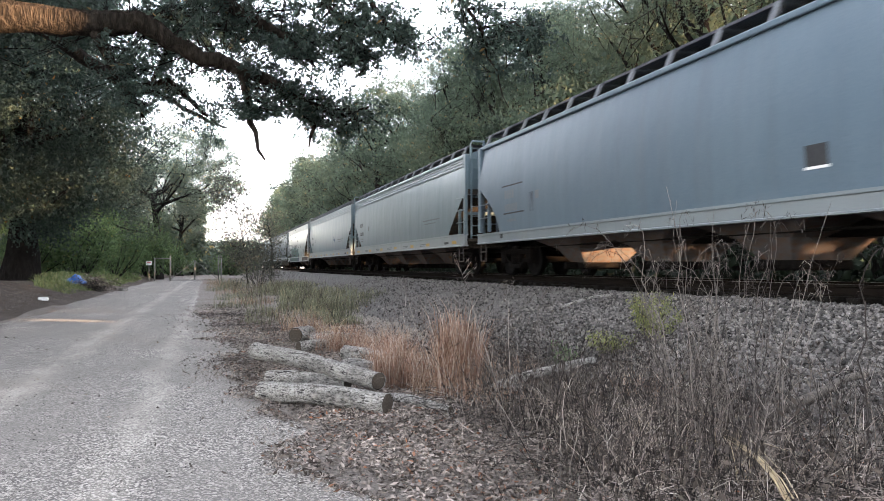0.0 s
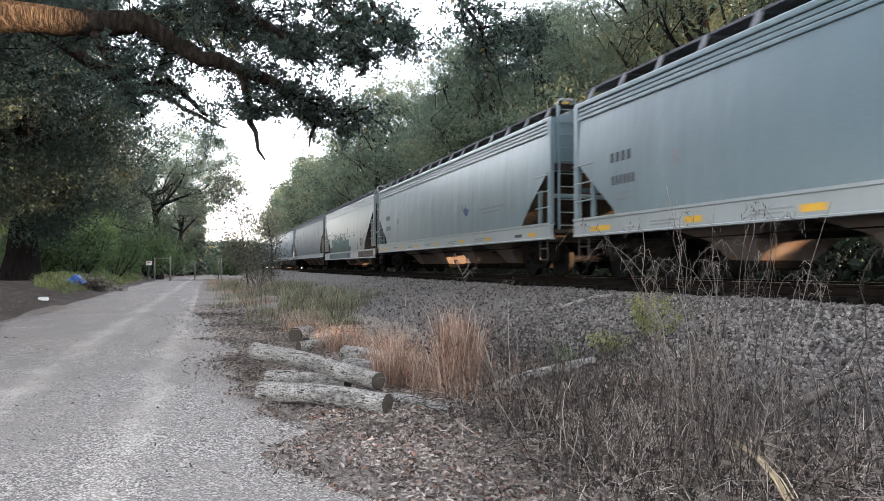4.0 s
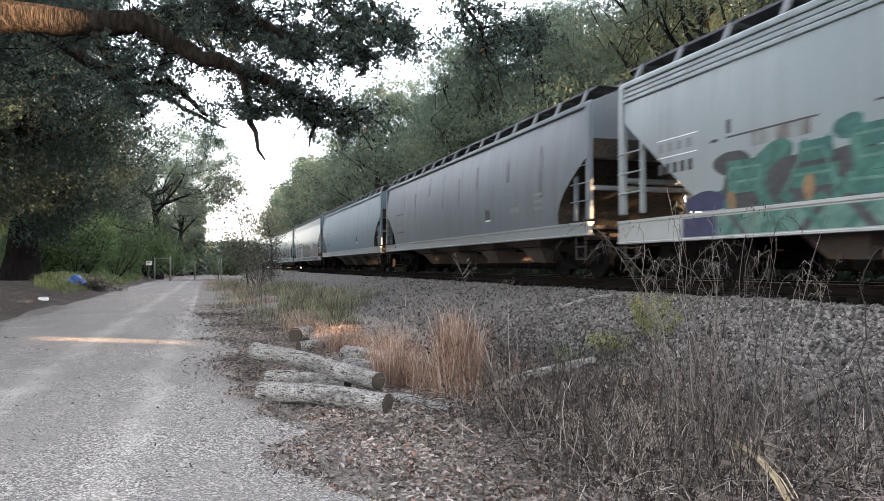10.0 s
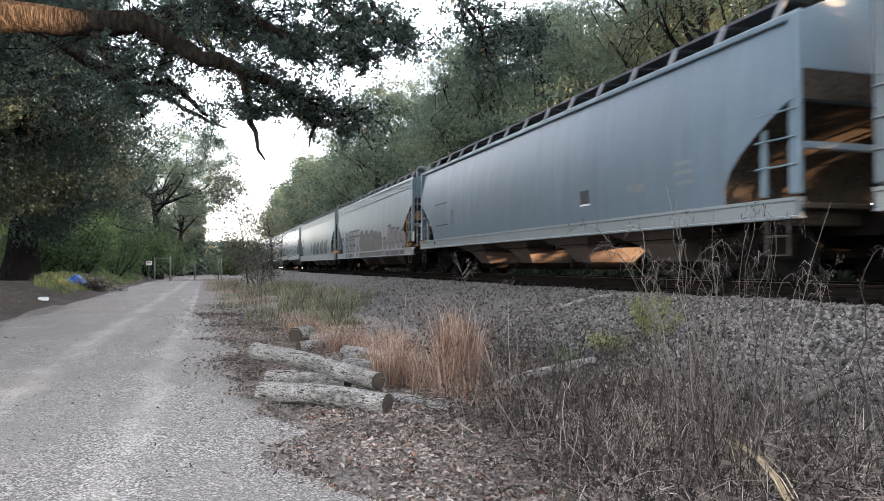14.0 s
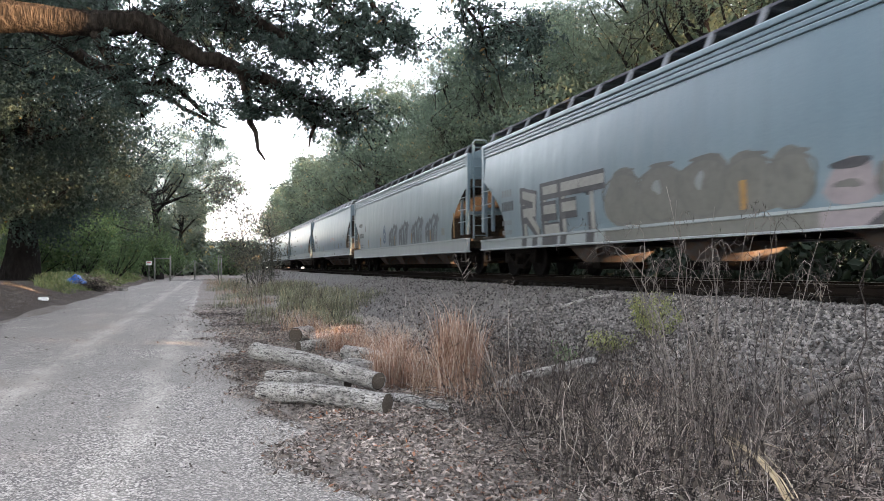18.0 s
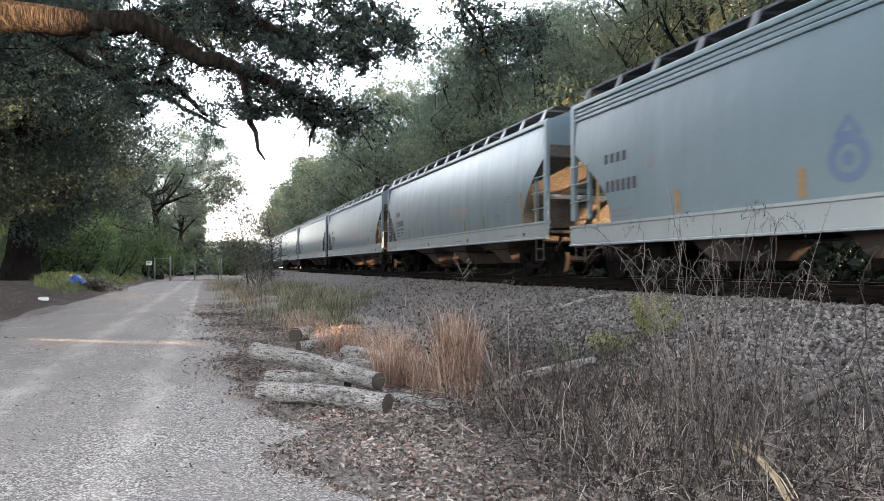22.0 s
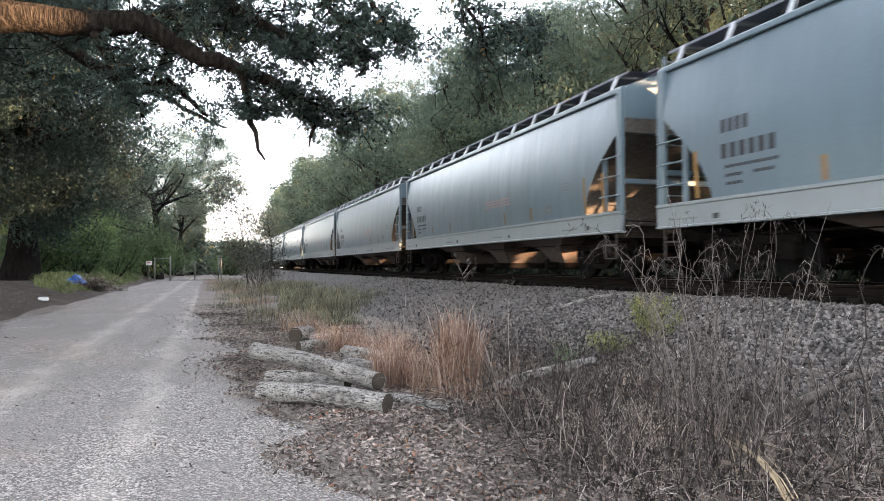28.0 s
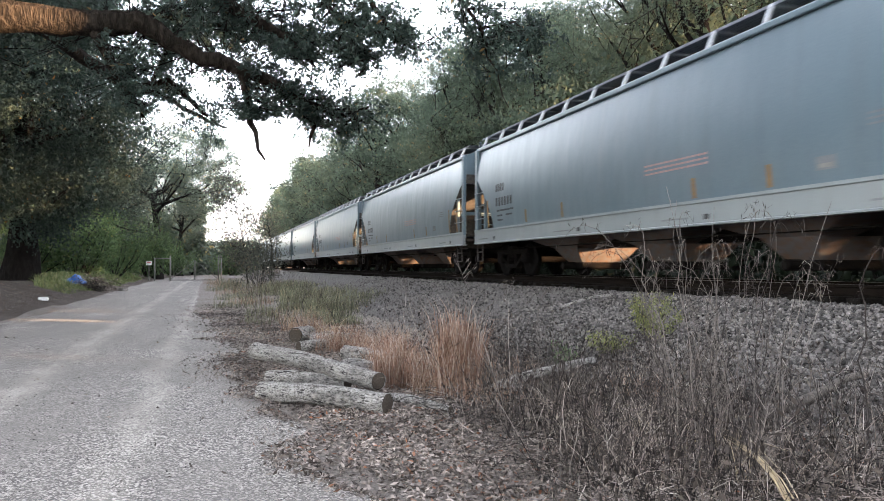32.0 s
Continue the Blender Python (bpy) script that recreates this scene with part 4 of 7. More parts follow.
def grey_marks(car, k):
    mark(car, k, "reflector", 8.9, 8.05, 1.02, 1.13, "reflector", 0.028, label="long yellow reflective strip")
    for y in (-8.6, -5.4, -3.05, -0.2, 2.65, 5.3):
        mark(car, k, "reflector", y + 0.24, y - 0.24, 1.02, 1.13, "reflector", 0.028, label="yellow reflective strip")
    mark(car, k, "sill_plate", -7.5, -8.0, 1.03, 1.11, "lettering", 0.027)
    bars(car, k, 8.05, 7.20, 2.40, 2.60, 4)
    bars(car, k, 8.0, 7.1, 1.93, 2.12, 6)
    bars(car, k, 7.9, 7.2, 1.72, 1.77, 8, "faint", 0.2)
    bars(car, k, 7.9, 7.2, 1.60, 1.65, 8, "faint", 0.2)
    mark(car, k, "placard", 5.91, 5.66, 2.12, 2.36, "faint")
    bars(car, k, -4.7, -6.9, 1.98, 2.03, 16, "faint", 0.15)
    bars(car, k, -4.9, -6.4, 1.86, 1.90, 11, "faint", 0.15)
    for y in (6.6, 3.9, 1.4, -1.6, -4.3):
        bars(car, k, y, y - 0.9, 1.09, 1.12, 7, "faint", 0.15)
        bars(car, k, y, y - 0.7, 1.03, 1.06, 6, "faint", 0.15)


def sill_patch(k, y0, y1, z0=0.975, z1=1.26, lean=0.0, lift=0.0):
    """A painted patch on the flat web of the sill."""
    x = -1.5985 - lift
    z0, z1 = on_side(k, z0), on_side(k, z1)
    return Shape().add([(x, y0, z0), (x, y0 + lean, z1), (x, y1 + lean, z1), (x, y1, z0)], [(0, 1, 2, 3)])


TEAL_LETTERS = ([(0, 0, 0.05, 1), (0.05, 1, 0.85, 0.95), (0.85, 0.95, 0.8, 0.5), (0.1, 0.5, 0.8, 0.5), (0.8, 0.45, 0.9, 0)],
                [(0, 0, 0.35, 1), (0.35, 1, 0.75, 1), (0.75, 1, 1, 0), (0.2, 0.35, 0.85, 0.35)],
                [(0, 0.05, 0.9, 0), (0.9, 0, 0.85, 0.5), (0.1, 0.5, 0.85, 0.5), (0.1, 0.5, 0.05, 1), (0.05, 1, 0.9, 1)])


def teal_graffiti(car, k):
    rng = random.Random(3)
    g = part("graffiti", blob(k, 1.9, 1.50, 3.7, 0.26, 0.008, 0.04, rng, lo=1.34), M["teal"], car, "large teal graffiti with navy edges")
    # navy and black clouds behind the letters
    for y, z, ry, rz, mat in ((4.9, 1.93, 0.42, 0.20, "black_spray"), (4.0, 1.93, 0.42, 0.18, "teal"), (2.67, 2.12, 0.25, 0.13, "teal"), (1.5, 1.98, 0.5, 0.22, "black_spray"), (1.85, 2.2, 0.18, 0.14, "black_spray"), (-0.3, 1.76, 0.55, 0.22, "navy"),
                              (5.6, 1.48, 0.5, 0.16, "navy"), (-1.2, 1.42, 0.5, 0.10, "navy"), (3.1, 1.72, 0.3, 0.14, "navy"), (0.9, 1.72, 0.22, 0.2, "black_spray")):
        part("graffiti_cloud", blob(k, y, z, ry, rz, 0.010, 0.12, rng, lo=1.34), M[mat], g)
    # block letters: broad teal strokes, thin pale edges, black left between them
    part("graffiti_shadow", join(*[blob(k, y, 1.62, 0.62, 0.30, 0.011, 0.08, rng, lo=1.34) for y in (4.6, 3.6, 2.6, 1.6, 0.6, -0.3)]), M["black_spray"], g)
    for i, (y, w, h) in enumerate(((5.0, 0.85, 0.40), (3.75, 0.9, 0.46), (2.6, 0.8, 0.52), (1.6, 0.85, 0.50), (0.5, 0.9, 0.48), (-0.5, 0.7, 0.36))):
        strokes = TEAL_LETTERS[i % 3]
        part("graffiti_fill", letter(k, strokes, y, 1.46, w, h, 0.24, 0.0135, 0.08), M["teal"], g)
        part("graffiti_streak", letter(k, strokes, y + 0.03, 1.50, w, h - 0.02, 0.035, 0.0165, 0.08), M["pale_teal"], g)
    for y, z, ry, rz in ((3.35, 1.5, 0.10, 0.16), (4.95, 1.45, 0.10, 0.14), (1.02, 1.55, 0.07, 0.22), (-1.05, 1.40, 0.2, 0.09)):
        part("graffiti_streak", blob(k, y, z, ry, rz, 0.0175, 0.1, rng, lo=1.34), M["ochre_spray"], g)
    # painted sill
    part("graffiti_band", sill_patch(k, 5.3, -0.75), M["pale_teal"], g)
    part("graffiti_band", sill_patch(k, 6.2, 5.3), M["navy"], g)
    part("graffiti_band", sill_patch(k, -0.75, -1.8), M["navy"], g)
    for i in range(15):
        y = 5.1 - 0.39 * i
        part("graffiti_stroke", sill_patch(k, y, y - rng.uniform(0.10, 0.20), 0.98, 1.25, (-0.3, 0.3)[i % 2], 0.002 + 0.001 * (i % 3)), M[("teal", "black_spray", "teal")[i % 3]], g)
    for y, w, z0, z1 in ((-5.3, 0.5, 1.36, 1.9), (-6.4, 0.6, 1.36, 2.1), (-3.9, 0.35, 1.36, 1.7)):
        mark(car, k, "rust_streak", y + w, y - w, z0, z1, "rust_run", 0.004, label="wide run of brown rust")
    part("rusted_sill", sill_patch(k, -4.3, -8.3, 0.972, 1.264, 0.0, 0.001), M["sill_rust"], car, "stretch of sill worn to brown rust")
    card = mark(car, k, "placard", -4.75, -5.15, 1.55, 1.88, "lettering", 0.010)
    mark(car, k, "placard_rim", -4.82, -5.08, 1.66, 1.80, "faint", 0.014, parent=card)
    bars(car, k, 6.93, 5.84, 2.34, 2.50, 4, "faint", 0.4)
    bars(car, k, 6.93, 5.84, 1.98, 2.14, 5, "lettering", 0.4)
    mark(car, k, "line", 6.95, 5.80, 2.56, 2.575, "sign_white")
    mark(car, k, "line", 6.95, 5.80, 2.24, 2.255, "sign_white")
    for y, z, w, h in ((4.1, 2.32, 1.9, 0.03), (2.0, 2.33, 0.5, 0.03), (0.6, 2.27, 1.3, 0.03), (-0.62, 2.25, 0.3, 0.05), (-2.9, 2.04, 0.35, 0.07), (-2.3, 2.22, 0.4, 0.03), (-1.42, 2.05, 0.55, 0.05), (5.35, 2.30, 0.2, 0.05)):
        mark(car, k, "scrape", y + w / 2, y - w / 2, z, z + h, "black_spray", 0.005, label="dark scrape in the paint")
    for y, z0, z1, w in ((-0.8, 2.3, 2.6, 0.05), (5.0, 2.4, 2.62, 0.05), (-3.0, 2.1, 2.3, 0.05), (1.3, 2.25, 2.4, 0.05)):
        mark(car, k, "scrape", y + w, y - w, z0, z1, "black_spray", 0.005, label="dark scrape in the paint")
    for y, z0, z1, w in ((-0.75, 1.9, 2.24, 0.1), (0.5, 2.05, 2.27, 0.5), (3.9, 2.12, 2.32, 0.6), (-3.2, 1.3, 1.75, 0.12), (-4.9, 1.4, 2.25, 0.08), (-0.95, 1.55, 1.85, 0.1)):
        mark(car, k, "rust_streak", y + w, y - w, z0, z1, "rust_run", 0.004, label="run of rust")


def block_graffiti(car, k):
    rng = random.Random(6)
    # REFT in dark block letters with a bluish rim, running down over the sill
    for ch, y, z, w in zip("REFT", (6.15, 4.9, 3.9, 2.95), (1.0, 1.12, 1.15, 1.0), (0.85, 0.8, 0.85, 0.9)):
        h = 2.16 - max(z, 1.36)
        part("graffiti_letter", letter(k, LETTERS[ch], y, 1.36, w, h, 0.36, 0.012, -0.10), M["black_spray"], car, "black block graffiti letter")
        for u0, u1 in {"R": ((-0.16, 0.2), (0.62, 0.98)), "E": ((-0.16, 0.9),), "F": ((-0.16, 0.2),), "T": ((0.2, 0.6),)}[ch]:
            part("graffiti_band", sill_patch(k, y - u0 * w, y - u1 * w, 0.985, 1.262, -0.03), M["black_spray"], car, "foot of a block letter on the sill")
        part("graffiti_letter", letter(k, LETTERS[ch], y - 0.07, 1.42, w, h - 0.06, 0.17, 0.016, -0.10), M["pale_spray"], car, "pale edge of a block letter")
    g = part("graffiti", blob(k, -0.85, 1.62, 2.85, 0.36, 0.007, 0.03, rng, lo=1.34), M["beige_spray"], car, "faded khaki bubble graffiti over an older tag")
    for i, (y, ry, top) in enumerate(((1.3, 0.72, 2.2), (0.0, 0.75, 2.18), (-1.25, 0.7, 2.15), (-2.4, 0.6, 2.06), (-3.25, 0.5, 2.0))):
        cz = (top + 1.36) / 2
        part("graffiti_fill", blob(k, y, cz, ry, (top - 1.36) / 2, 0.009 + 0.001 * (i % 2), 0.10, rng, lo=1.34), M["beige_spray"], g)
        part("graffiti_edge", outline(k, y, cz, ry * 0.97, (top - 1.38) / 2, 0.09, 0.013, 0.10, rng), M["khaki_dark"], g)
        part("graffiti_edge", blob(k, y + 0.05, cz + 0.08, ry * 0.16, 0.11, 0.0135, 0.2, rng, lo=1.34), M["faint" if i in (1, 2) else "khaki_dark"], g)
        part("graffiti_edge", blob(k, y - 0.1, top - 0.03, ry * 0.55, 0.035, 0.014, 0.1, rng, lo=1.34), M["khaki_dark"], g)
    part("graffiti_band", sill_patch(k, 1.95, -3.8), M["beige_spray"], g)
    for i, (y, ry, top) in enumerate(((-4.3, 0.5, 1.75), (-5.35, 0.52, 2.16), (-6.1, 0.42, 2.05), (-6.95, 0.5, 2.02), (-7.8, 0.42, 1.95))):
        cz = (top + 1.36) / 2
        f = part("graffiti_fill", blob(k, y, cz, ry, (top - 1.34) / 2, 0.0085 + 0.001 * (i % 2), 0.16, rng, lo=1.34), M["mauve_spray"], g)
        part("graffiti_edge", blob(k, y, top, ry * 0.7, 0.05, 0.013, 0.1, rng, lo=1.34), M["black_spray"], g)
        part("graffiti_edge", blob(k, y - 0.45, cz, 0.09, (top - 1.4) / 2.4, 0.0125, 0.15, rng, lo=1.34), M["khaki_dark"], g)
        part("graffiti_edge", blob(k, y + 0.05, 1.55, 0.2, 0.05, 0.0135, 0.2, rng, lo=1.34), M["khaki_dark"], g)
    part("graffiti_band", sill_patch(k, -3.8, -8.2), M["mauve_spray"], g)
    for y in (-4.9, -5.9, -6.6, -7.6):
        part("graffiti_stroke", sill_patch(k, y + 0.35, y - 0.3, 0.98, 1.20, -0.25, 0.002), M["black_spray"], g)
    mark(car, k, "reflector", -5.75, -5.9, 1.40, 1.85, "old_reflector", 0.018)
    mark(car, k, "reflector", -2.2, -2.35, 1.40, 1.75, "old_reflector", 0.018)
    bars(car, k, 7.7, 6.95, 2.20, 2.40, 4, "faint")
    bars(car, k, 7.7, 6.85, 1.90, 2.10, 6, "lettering")
    bars(car, k, 7.7, 7.0, 1.60, 1.70, 6, "faint")
    bars(car, k, 7.7, 7.0, 1.40, 1.50, 6, "faint")
    mark(car, k, "reflector", -8.45, -8.6, 1.40, 2.30, "old_reflector", 0.004)


TAG = [[(0.0, 0.05), (0.03, 0.38), (0.20, 0.52), (0.38, 0.40), (0.42, 0.04)], [(0.30, 0.02), (0.36, 0.46), (0.54, 0.62), (0.72, 0.50), (0.78, 0.03)],
       [(0.66, 0.04), (0.74, 0.58), (0.98, 0.74), (1.22, 0.66), (1.30, 0.42)], [(0.95, 0.05), (1.02, 0.40), (1.16, 0.52)], [(0.1, 0.2), (0.3, 0.3)], [(1.2, 0.05), (1.4, 0.7), (1.5, 0.62)]]


def chain(k, lines, y0, z0, size, thick, lift):
    """Sprayed lines through points (along, up) as one flat mesh."""
    sh = Shape()
    for pts in lines:
        for (a, b), (c, d) in zip(pts, pts[1:]):
            q = letter(k, [(a, b, c, d)], y0, z0, size, size, thick, lift)
            sh.add(q.v, q.f)
    return sh


def outline_graffiti(car, k):
    rng = random.Random(9)
    g = None
    for y, size in ((1.15, 1.0), (-0.75, 1.04), (-2.9, 1.1), (-5.0, 1.08)):
        shade = part("graffiti", chain(k, TAG, y - 0.06, 1.36, size, 0.17, 0.007), M["outline_grey"], car, "grey shading of sprayed loops")
        shade["kind"] = "stuff"
        part("graffiti_edge", chain(k, TAG, y, 1.39, size, 0.05, 0.011), M["black_spray"], shade, "thin black sprayed loops")["kind"] = "stuff"
    for y in (8.6, 5.8, 2.9, 0.05, -2.9, -5.65, -8.5):
        mark(car, k, "reflector", y + 0.06, y - 0.06, 1.37, 1.72 if abs(y) < 8 else 2.1, "old_reflector", 0.014, label="weathered orange reflective strip")
    part("emblem", outline(k, 2.1, 1.75, 0.34, 0.27, 0.4, 0.008, 0.0, rng), M["faded_blue"], car, "faded round blue emblem")
    part("emblem", blob(k, 2.1, 1.75, 0.10, 0.09, 0.008, 0.0, rng), M["faded_blue"], car, "faded round blue emblem")
    part("emblem", letter(k, [(0, 0, 0.5, 1), (0.5, 1, 1, 0), (0, 0, 1, 0)], 2.28, 2.02, 0.36, 0.2, 0.07, 0.008), M["faded_blue"], car, "faded round blue emblem")
    bars(car, k, 8.33, 7.40, 2.40, 2.60, 4)
    bars(car, k, 8.27, 7.05, 1.86, 2.06, 6)
    bars(car, k, 8.15, 7.25, 1.50, 1.56, 8, "faint", 0.2)
    bars(car, k, 8.15, 7.25, 1.40, 1.46, 8, "faint", 0.2)
    mark(car, k, "placard", 6.75, 6.5, 2.12, 2.4, "faint")
    mark(car, k, "placard", -7.05, -7.4, 1.50, 1.72, "pale_spray")


def rust_run():
    """Rust that thins out to bare paint at its sides and its foot."""
    m, nt, bs = nodes_of("rust run")
    bs.inputs["Roughness"].default_value = 0.8
    nt.links.new(mixc(nt, noise_of(nt, 6, 4, 0.6, (1, 1, 0.2)), (0.14, 0.085, 0.048), (0.10, 0.062, 0.04)), bs.inputs["Base Color"])
    al = noise_of(nt, 6, 5, 0.65, (1, 1.6, 0.22), "Object", 0.42, 0.66)
    tr = nt.nodes.new("ShaderNodeBsdfTransparent")
    mx = nt.nodes.new("ShaderNodeMixShader")
    mm = nt.nodes.new("ShaderNodeMath")
    mm.operation = "MULTIPLY"
    mm.inputs[1].default_value = 0.55
    nt.links.new(al, mm.inputs[0])
    nt.links.new(mm.outputs[0], mx.inputs[0])
    nt.links.new(tr.outputs[0], mx.inputs[1])
    nt.links.new(bs.outputs[0], mx.inputs[2])
    nt.links.new(mx.outputs[0], nt.nodes["Material Output"].inputs[0])
    return m


M["rust_run"] = rust_run()
M["red_mark"] = grained("faded red lettering paint", (0.34, 0.18, 0.16), (0.38, 0.24, 0.22), (0.3, 0.2, 0.18), 3, 30, 0.6, 0, 0)
RUNS = [(0.85, 2.3, 3.55, 0.22), (-0.95, 2.2, 3.2, 0.14), (-2.7, 2.6, 3.35, 0.2), (4.62, 2.2, 3.2, 0.26), (6.35, 2.7, 3.5, 0.16), (2.6, 2.9, 3.6, 0.2), (-5.2, 2.6, 3.5, 0.25), (-7.4, 2.0, 3.3, 0.2)]


def dress_train():
    for i, (car, k, mid) in enumerate(CARS):
        if k is K_BLUE:
            blue_marks(car, k, ((5.8, 1.7, 2.2, 0.3),))
        elif k is K_DULL:
            blue_marks(car, k, RUNS)
        elif k is K_GREY:
            grey_marks(car, k)
            if i == 3:
                rng = random.Random(2)
                g = part("graffiti", blob(k, -3.45, 2.03, 0.22, 0.13, 0.008, 0.15, rng), M["blue_spray"], car, "small blue spray mark")
                part("graffiti_edge", letter(k, [(0, 0.5, 0.4, 0), (0.4, 0, 1.2, 0.3), (0, 0.5, -0.1, 0.9), (0.5, 0.3, 0.6, 0.8)], -3.12, 1.98, 0.50, 0.30, 0.06, 0.012), M["blue_spray"], g)
        elif k is K_SILV:
            teal_graffiti(car, k)
        elif k is K_REFT:
            block_graffiti(car, k)
        elif k is K_SHPX:
            outline_graffiti(car, k)
        elif mid < 45:
            tank_marks(car, k)


dress_train()

# ---- vegetation ----
def grow(rng, start, direction, length, radius, depth, shape, tips, wander=0.25, split=3, droop=0.0):
    """A limb that wanders, tapers and forks; collects the tips."""
    pts, radii = [np.array(start, dtype=float)], [radius]
    d = np.array(direction, dtype=float)
    d /= np.linalg.norm(d)
    steps = 5
    for i in range(steps):
        d = d + rng.normal(size=3) * wander * 0.5
        d[2] += 0.08 - droop
        d /= np.linalg.norm(d)
        pts.append(pts[-1] + d * length / steps)
        radii.append(radius * (1 - 0.55 * (i + 1) / steps))
    use = pts if depth > 1 else pts[::2] + pts[-1:] if depth else [pts[0], pts[3], pts[5]]
    rad = radii if depth > 1 else radii[::2] + radii[-1:] if depth else [radii[0], radii[3], radii[5]]
    shape.tube(use, rad, (3, 4, 6)[depth], False, int(rng.integers(1e6)), 0.08)
    tips.append((pts[-1], depth))
    tips.append((pts[-2], depth))
    if depth > 0:
        for j in range(split):
            k = int(rng.integers(2, steps + 1))
            nd = d + rng.normal(size=3) * 0.75
            nd[2] += 0.1
            grow(rng, pts[k], nd, length * rng.uniform(0.55, 0.8), radii[k] * 0.75, depth - 1, shape, tips, wander * 1.15, split, droop)


def tree_meshes(seed, height, crown_r, crown_base, n_leaves, leaf, material, clump=0.9, wide=False, trunk_r=0.0):
    rng = np.random.default_rng(seed)
    s, limbs, tips = Shape(), Shape(), []
    r0 = trunk_r or height * (0.022 if not wide else 0.05)
    top = height * (0.72 if not wide else 0.35)
    lean = rng.normal(size=2) * 0.03 * height
    zs = np.linspace(-0.3, top, 9)
    pts = [(lean[0] * (z / top) ** 2 + 0.1 * sin(z), lean[1] * (z / top) ** 2, z) for z in zs]
    s.tube(pts, [r0 * (1.5 if i == 0 else 1.12 if i == 1 else 1 - 0.75 * i / 9) for i in range(9)], 10, False, seed, 0.07)
    m = 16 if not wide else 9
    for i in range(m):
        t = crown_base / top + (1 - crown_base / top) * (i / (m - 1)) ** 0.9
        t = min(t, 1.0)
        z = top * t
        a = rng.uniform(0, tau)
        up = 0.15 + 0.9 * t if not wide else 0.45
        reach = crown_r * (1 - 0.55 * abs(t - 0.55)) * rng.uniform(0.55, 0.85)
        grow(rng, (lean[0] * t * t, lean[1] * t * t, z), (cos(a), sin(a), up), reach, r0 * (0.42 if not wide else 0.5) * (1.1 - 0.6 * t), 2, limbs, tips, 0.3, 3)
    c = np.array([p for p, d in tips])
    w = np.array([1.0 if d == 0 else 0.5 for p, d in tips])
    idx = rng.choice(len(c), n_leaves, p=w / w.sum())
    sig = clump * rng.uniform(0.25, 1.0, len(c))
    centres = c[idx] + rng.normal(size=(n_leaves, 3)) * sig[idx][:, None] * np.array([1, 1, 0.65])
    keep = centres[:, 2] > crown_base * 0.75
    crown = leaf_mesh("crown", centres[keep], leaf, leaf * 0.62, rng, simple=True)
    crown.materials.append(material)
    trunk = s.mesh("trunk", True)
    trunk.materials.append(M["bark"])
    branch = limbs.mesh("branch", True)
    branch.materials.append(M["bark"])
    return (trunk, branch), crown, centres[keep], leaf


def tree(name, meshes, m, label, group, scale=1.0):
    t = empty(name, m, label, "tree", group)
    t.scale = (scale, scale, scale)
    part("trunk", meshes[0][0], None, t)
    part("branch", meshes[0][1], None, t)["kind"] = "stuff"
    part("crown", meshes[1], None, t)
    return t


WOODS = [tree_meshes(11 + i, 17.0, 5.2, 7.2, 56000, 0.125, M["wood_leaf"], 0.60) for i in range(4)]
MID_WOODS = [tree_meshes(21 + i, 15.0, 5.0, 5.0, 28000, 0.19, M["wood_leaf"], 0.7) for i in range(2)]
FAR_WOODS = [tree_meshes(31 + i, 17.0, 5.0, 2.5, 10000, 0.34, M["wood_leaf"], 0.75) for i in range(3)]
DEEP_WOODS = [tree_meshes(41 + i, 19.0, 5.0, 12.0, 3600, 0.55, M["wood_leaf"], 1.0) for i in range(2)]
OAKS = [tree_meshes(51 + i, 15.0, 8.5, 2.6, 26000, 0.25, M["mid_leaf"], 1.05, True) for i in range(2)]
TALL_OAK = tree_meshes(57, 17.0, 5.4, 2.6, 80000, 0.17, M["oak_leaf"], 1.3, False, 0.62)
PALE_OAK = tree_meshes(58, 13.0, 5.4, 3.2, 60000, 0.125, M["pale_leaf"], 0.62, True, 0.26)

# open lanes between the trees: y abreast of the track, half width, lowest and highest ray over the track
LANES = [(7.03, 0.36, 1.1, 2.3), (4.23, 0.13, 1.2, 2.2), (8.53, 0.07, 1.15, 2.2), (10.13, 0.16, 1.3, 2.4), (16.53, 0.85, 1.45, 2.4), (11.63, 0.25, 1.5, 2.4), (14.03, 0.35, 1.5, 2.4), (18.83, 0.4, 1.5, 2.4), (21.23, 0.22, 1.15, 2.4), (27.23, 0.5, 1.4, 2.4),
         (35.23, 0.5, 1.4, 2.4), (44.23, 0.6, 1.4, 2.4), (2.60, 0.46, 5.5, 7.0)]
RISE = math.tan(radians(SUN_EL)) * sqrt(1 + SUN_SLOPE ** 2)


def in_lane(p):
    dx = p[:, 0] - TRACK_X
    y0 = p[:, 1] + SUN_SLOPE * dx
    z0 = p[:, 2] - RISE * dx
    hit = np.zeros(len(p), dtype=bool)
    for y, w, lo, hi in LANES:
        hit |= (np.abs(y0 - y) < w) & (z0 > lo) & (z0 < hi)
    low = np.flatnonzero((z0 > 2.3) & (z0 < 5.3) & (y0 > -4) & (y0 < 75) & ~hit)
    thin = np.array([noise.noise((y0[i] * 0.45, z0[i] * 0.7, 4.2)) for i in low])
    hit[low[thin > 0.03]] = True
    return hit


def high_gap(p):
    """Thin places high in the far woods, where the sun reaches the crowns beside the track."""
    dx = p[:, 0] - TRACK_X
    y0, z0 = p[:, 1] + SUN_SLOPE * dx, p[:, 2] - RISE * dx
    hit = (y0 > 12) & (y0 < 36) & (z0 > 6) & (z0 < 11)
    for i in np.flatnonzero(hit):
        hit[i] = noise.noise((y0[i] * 0.5, z0[i] * 0.6, 9.1)) > -0.05
    return hit


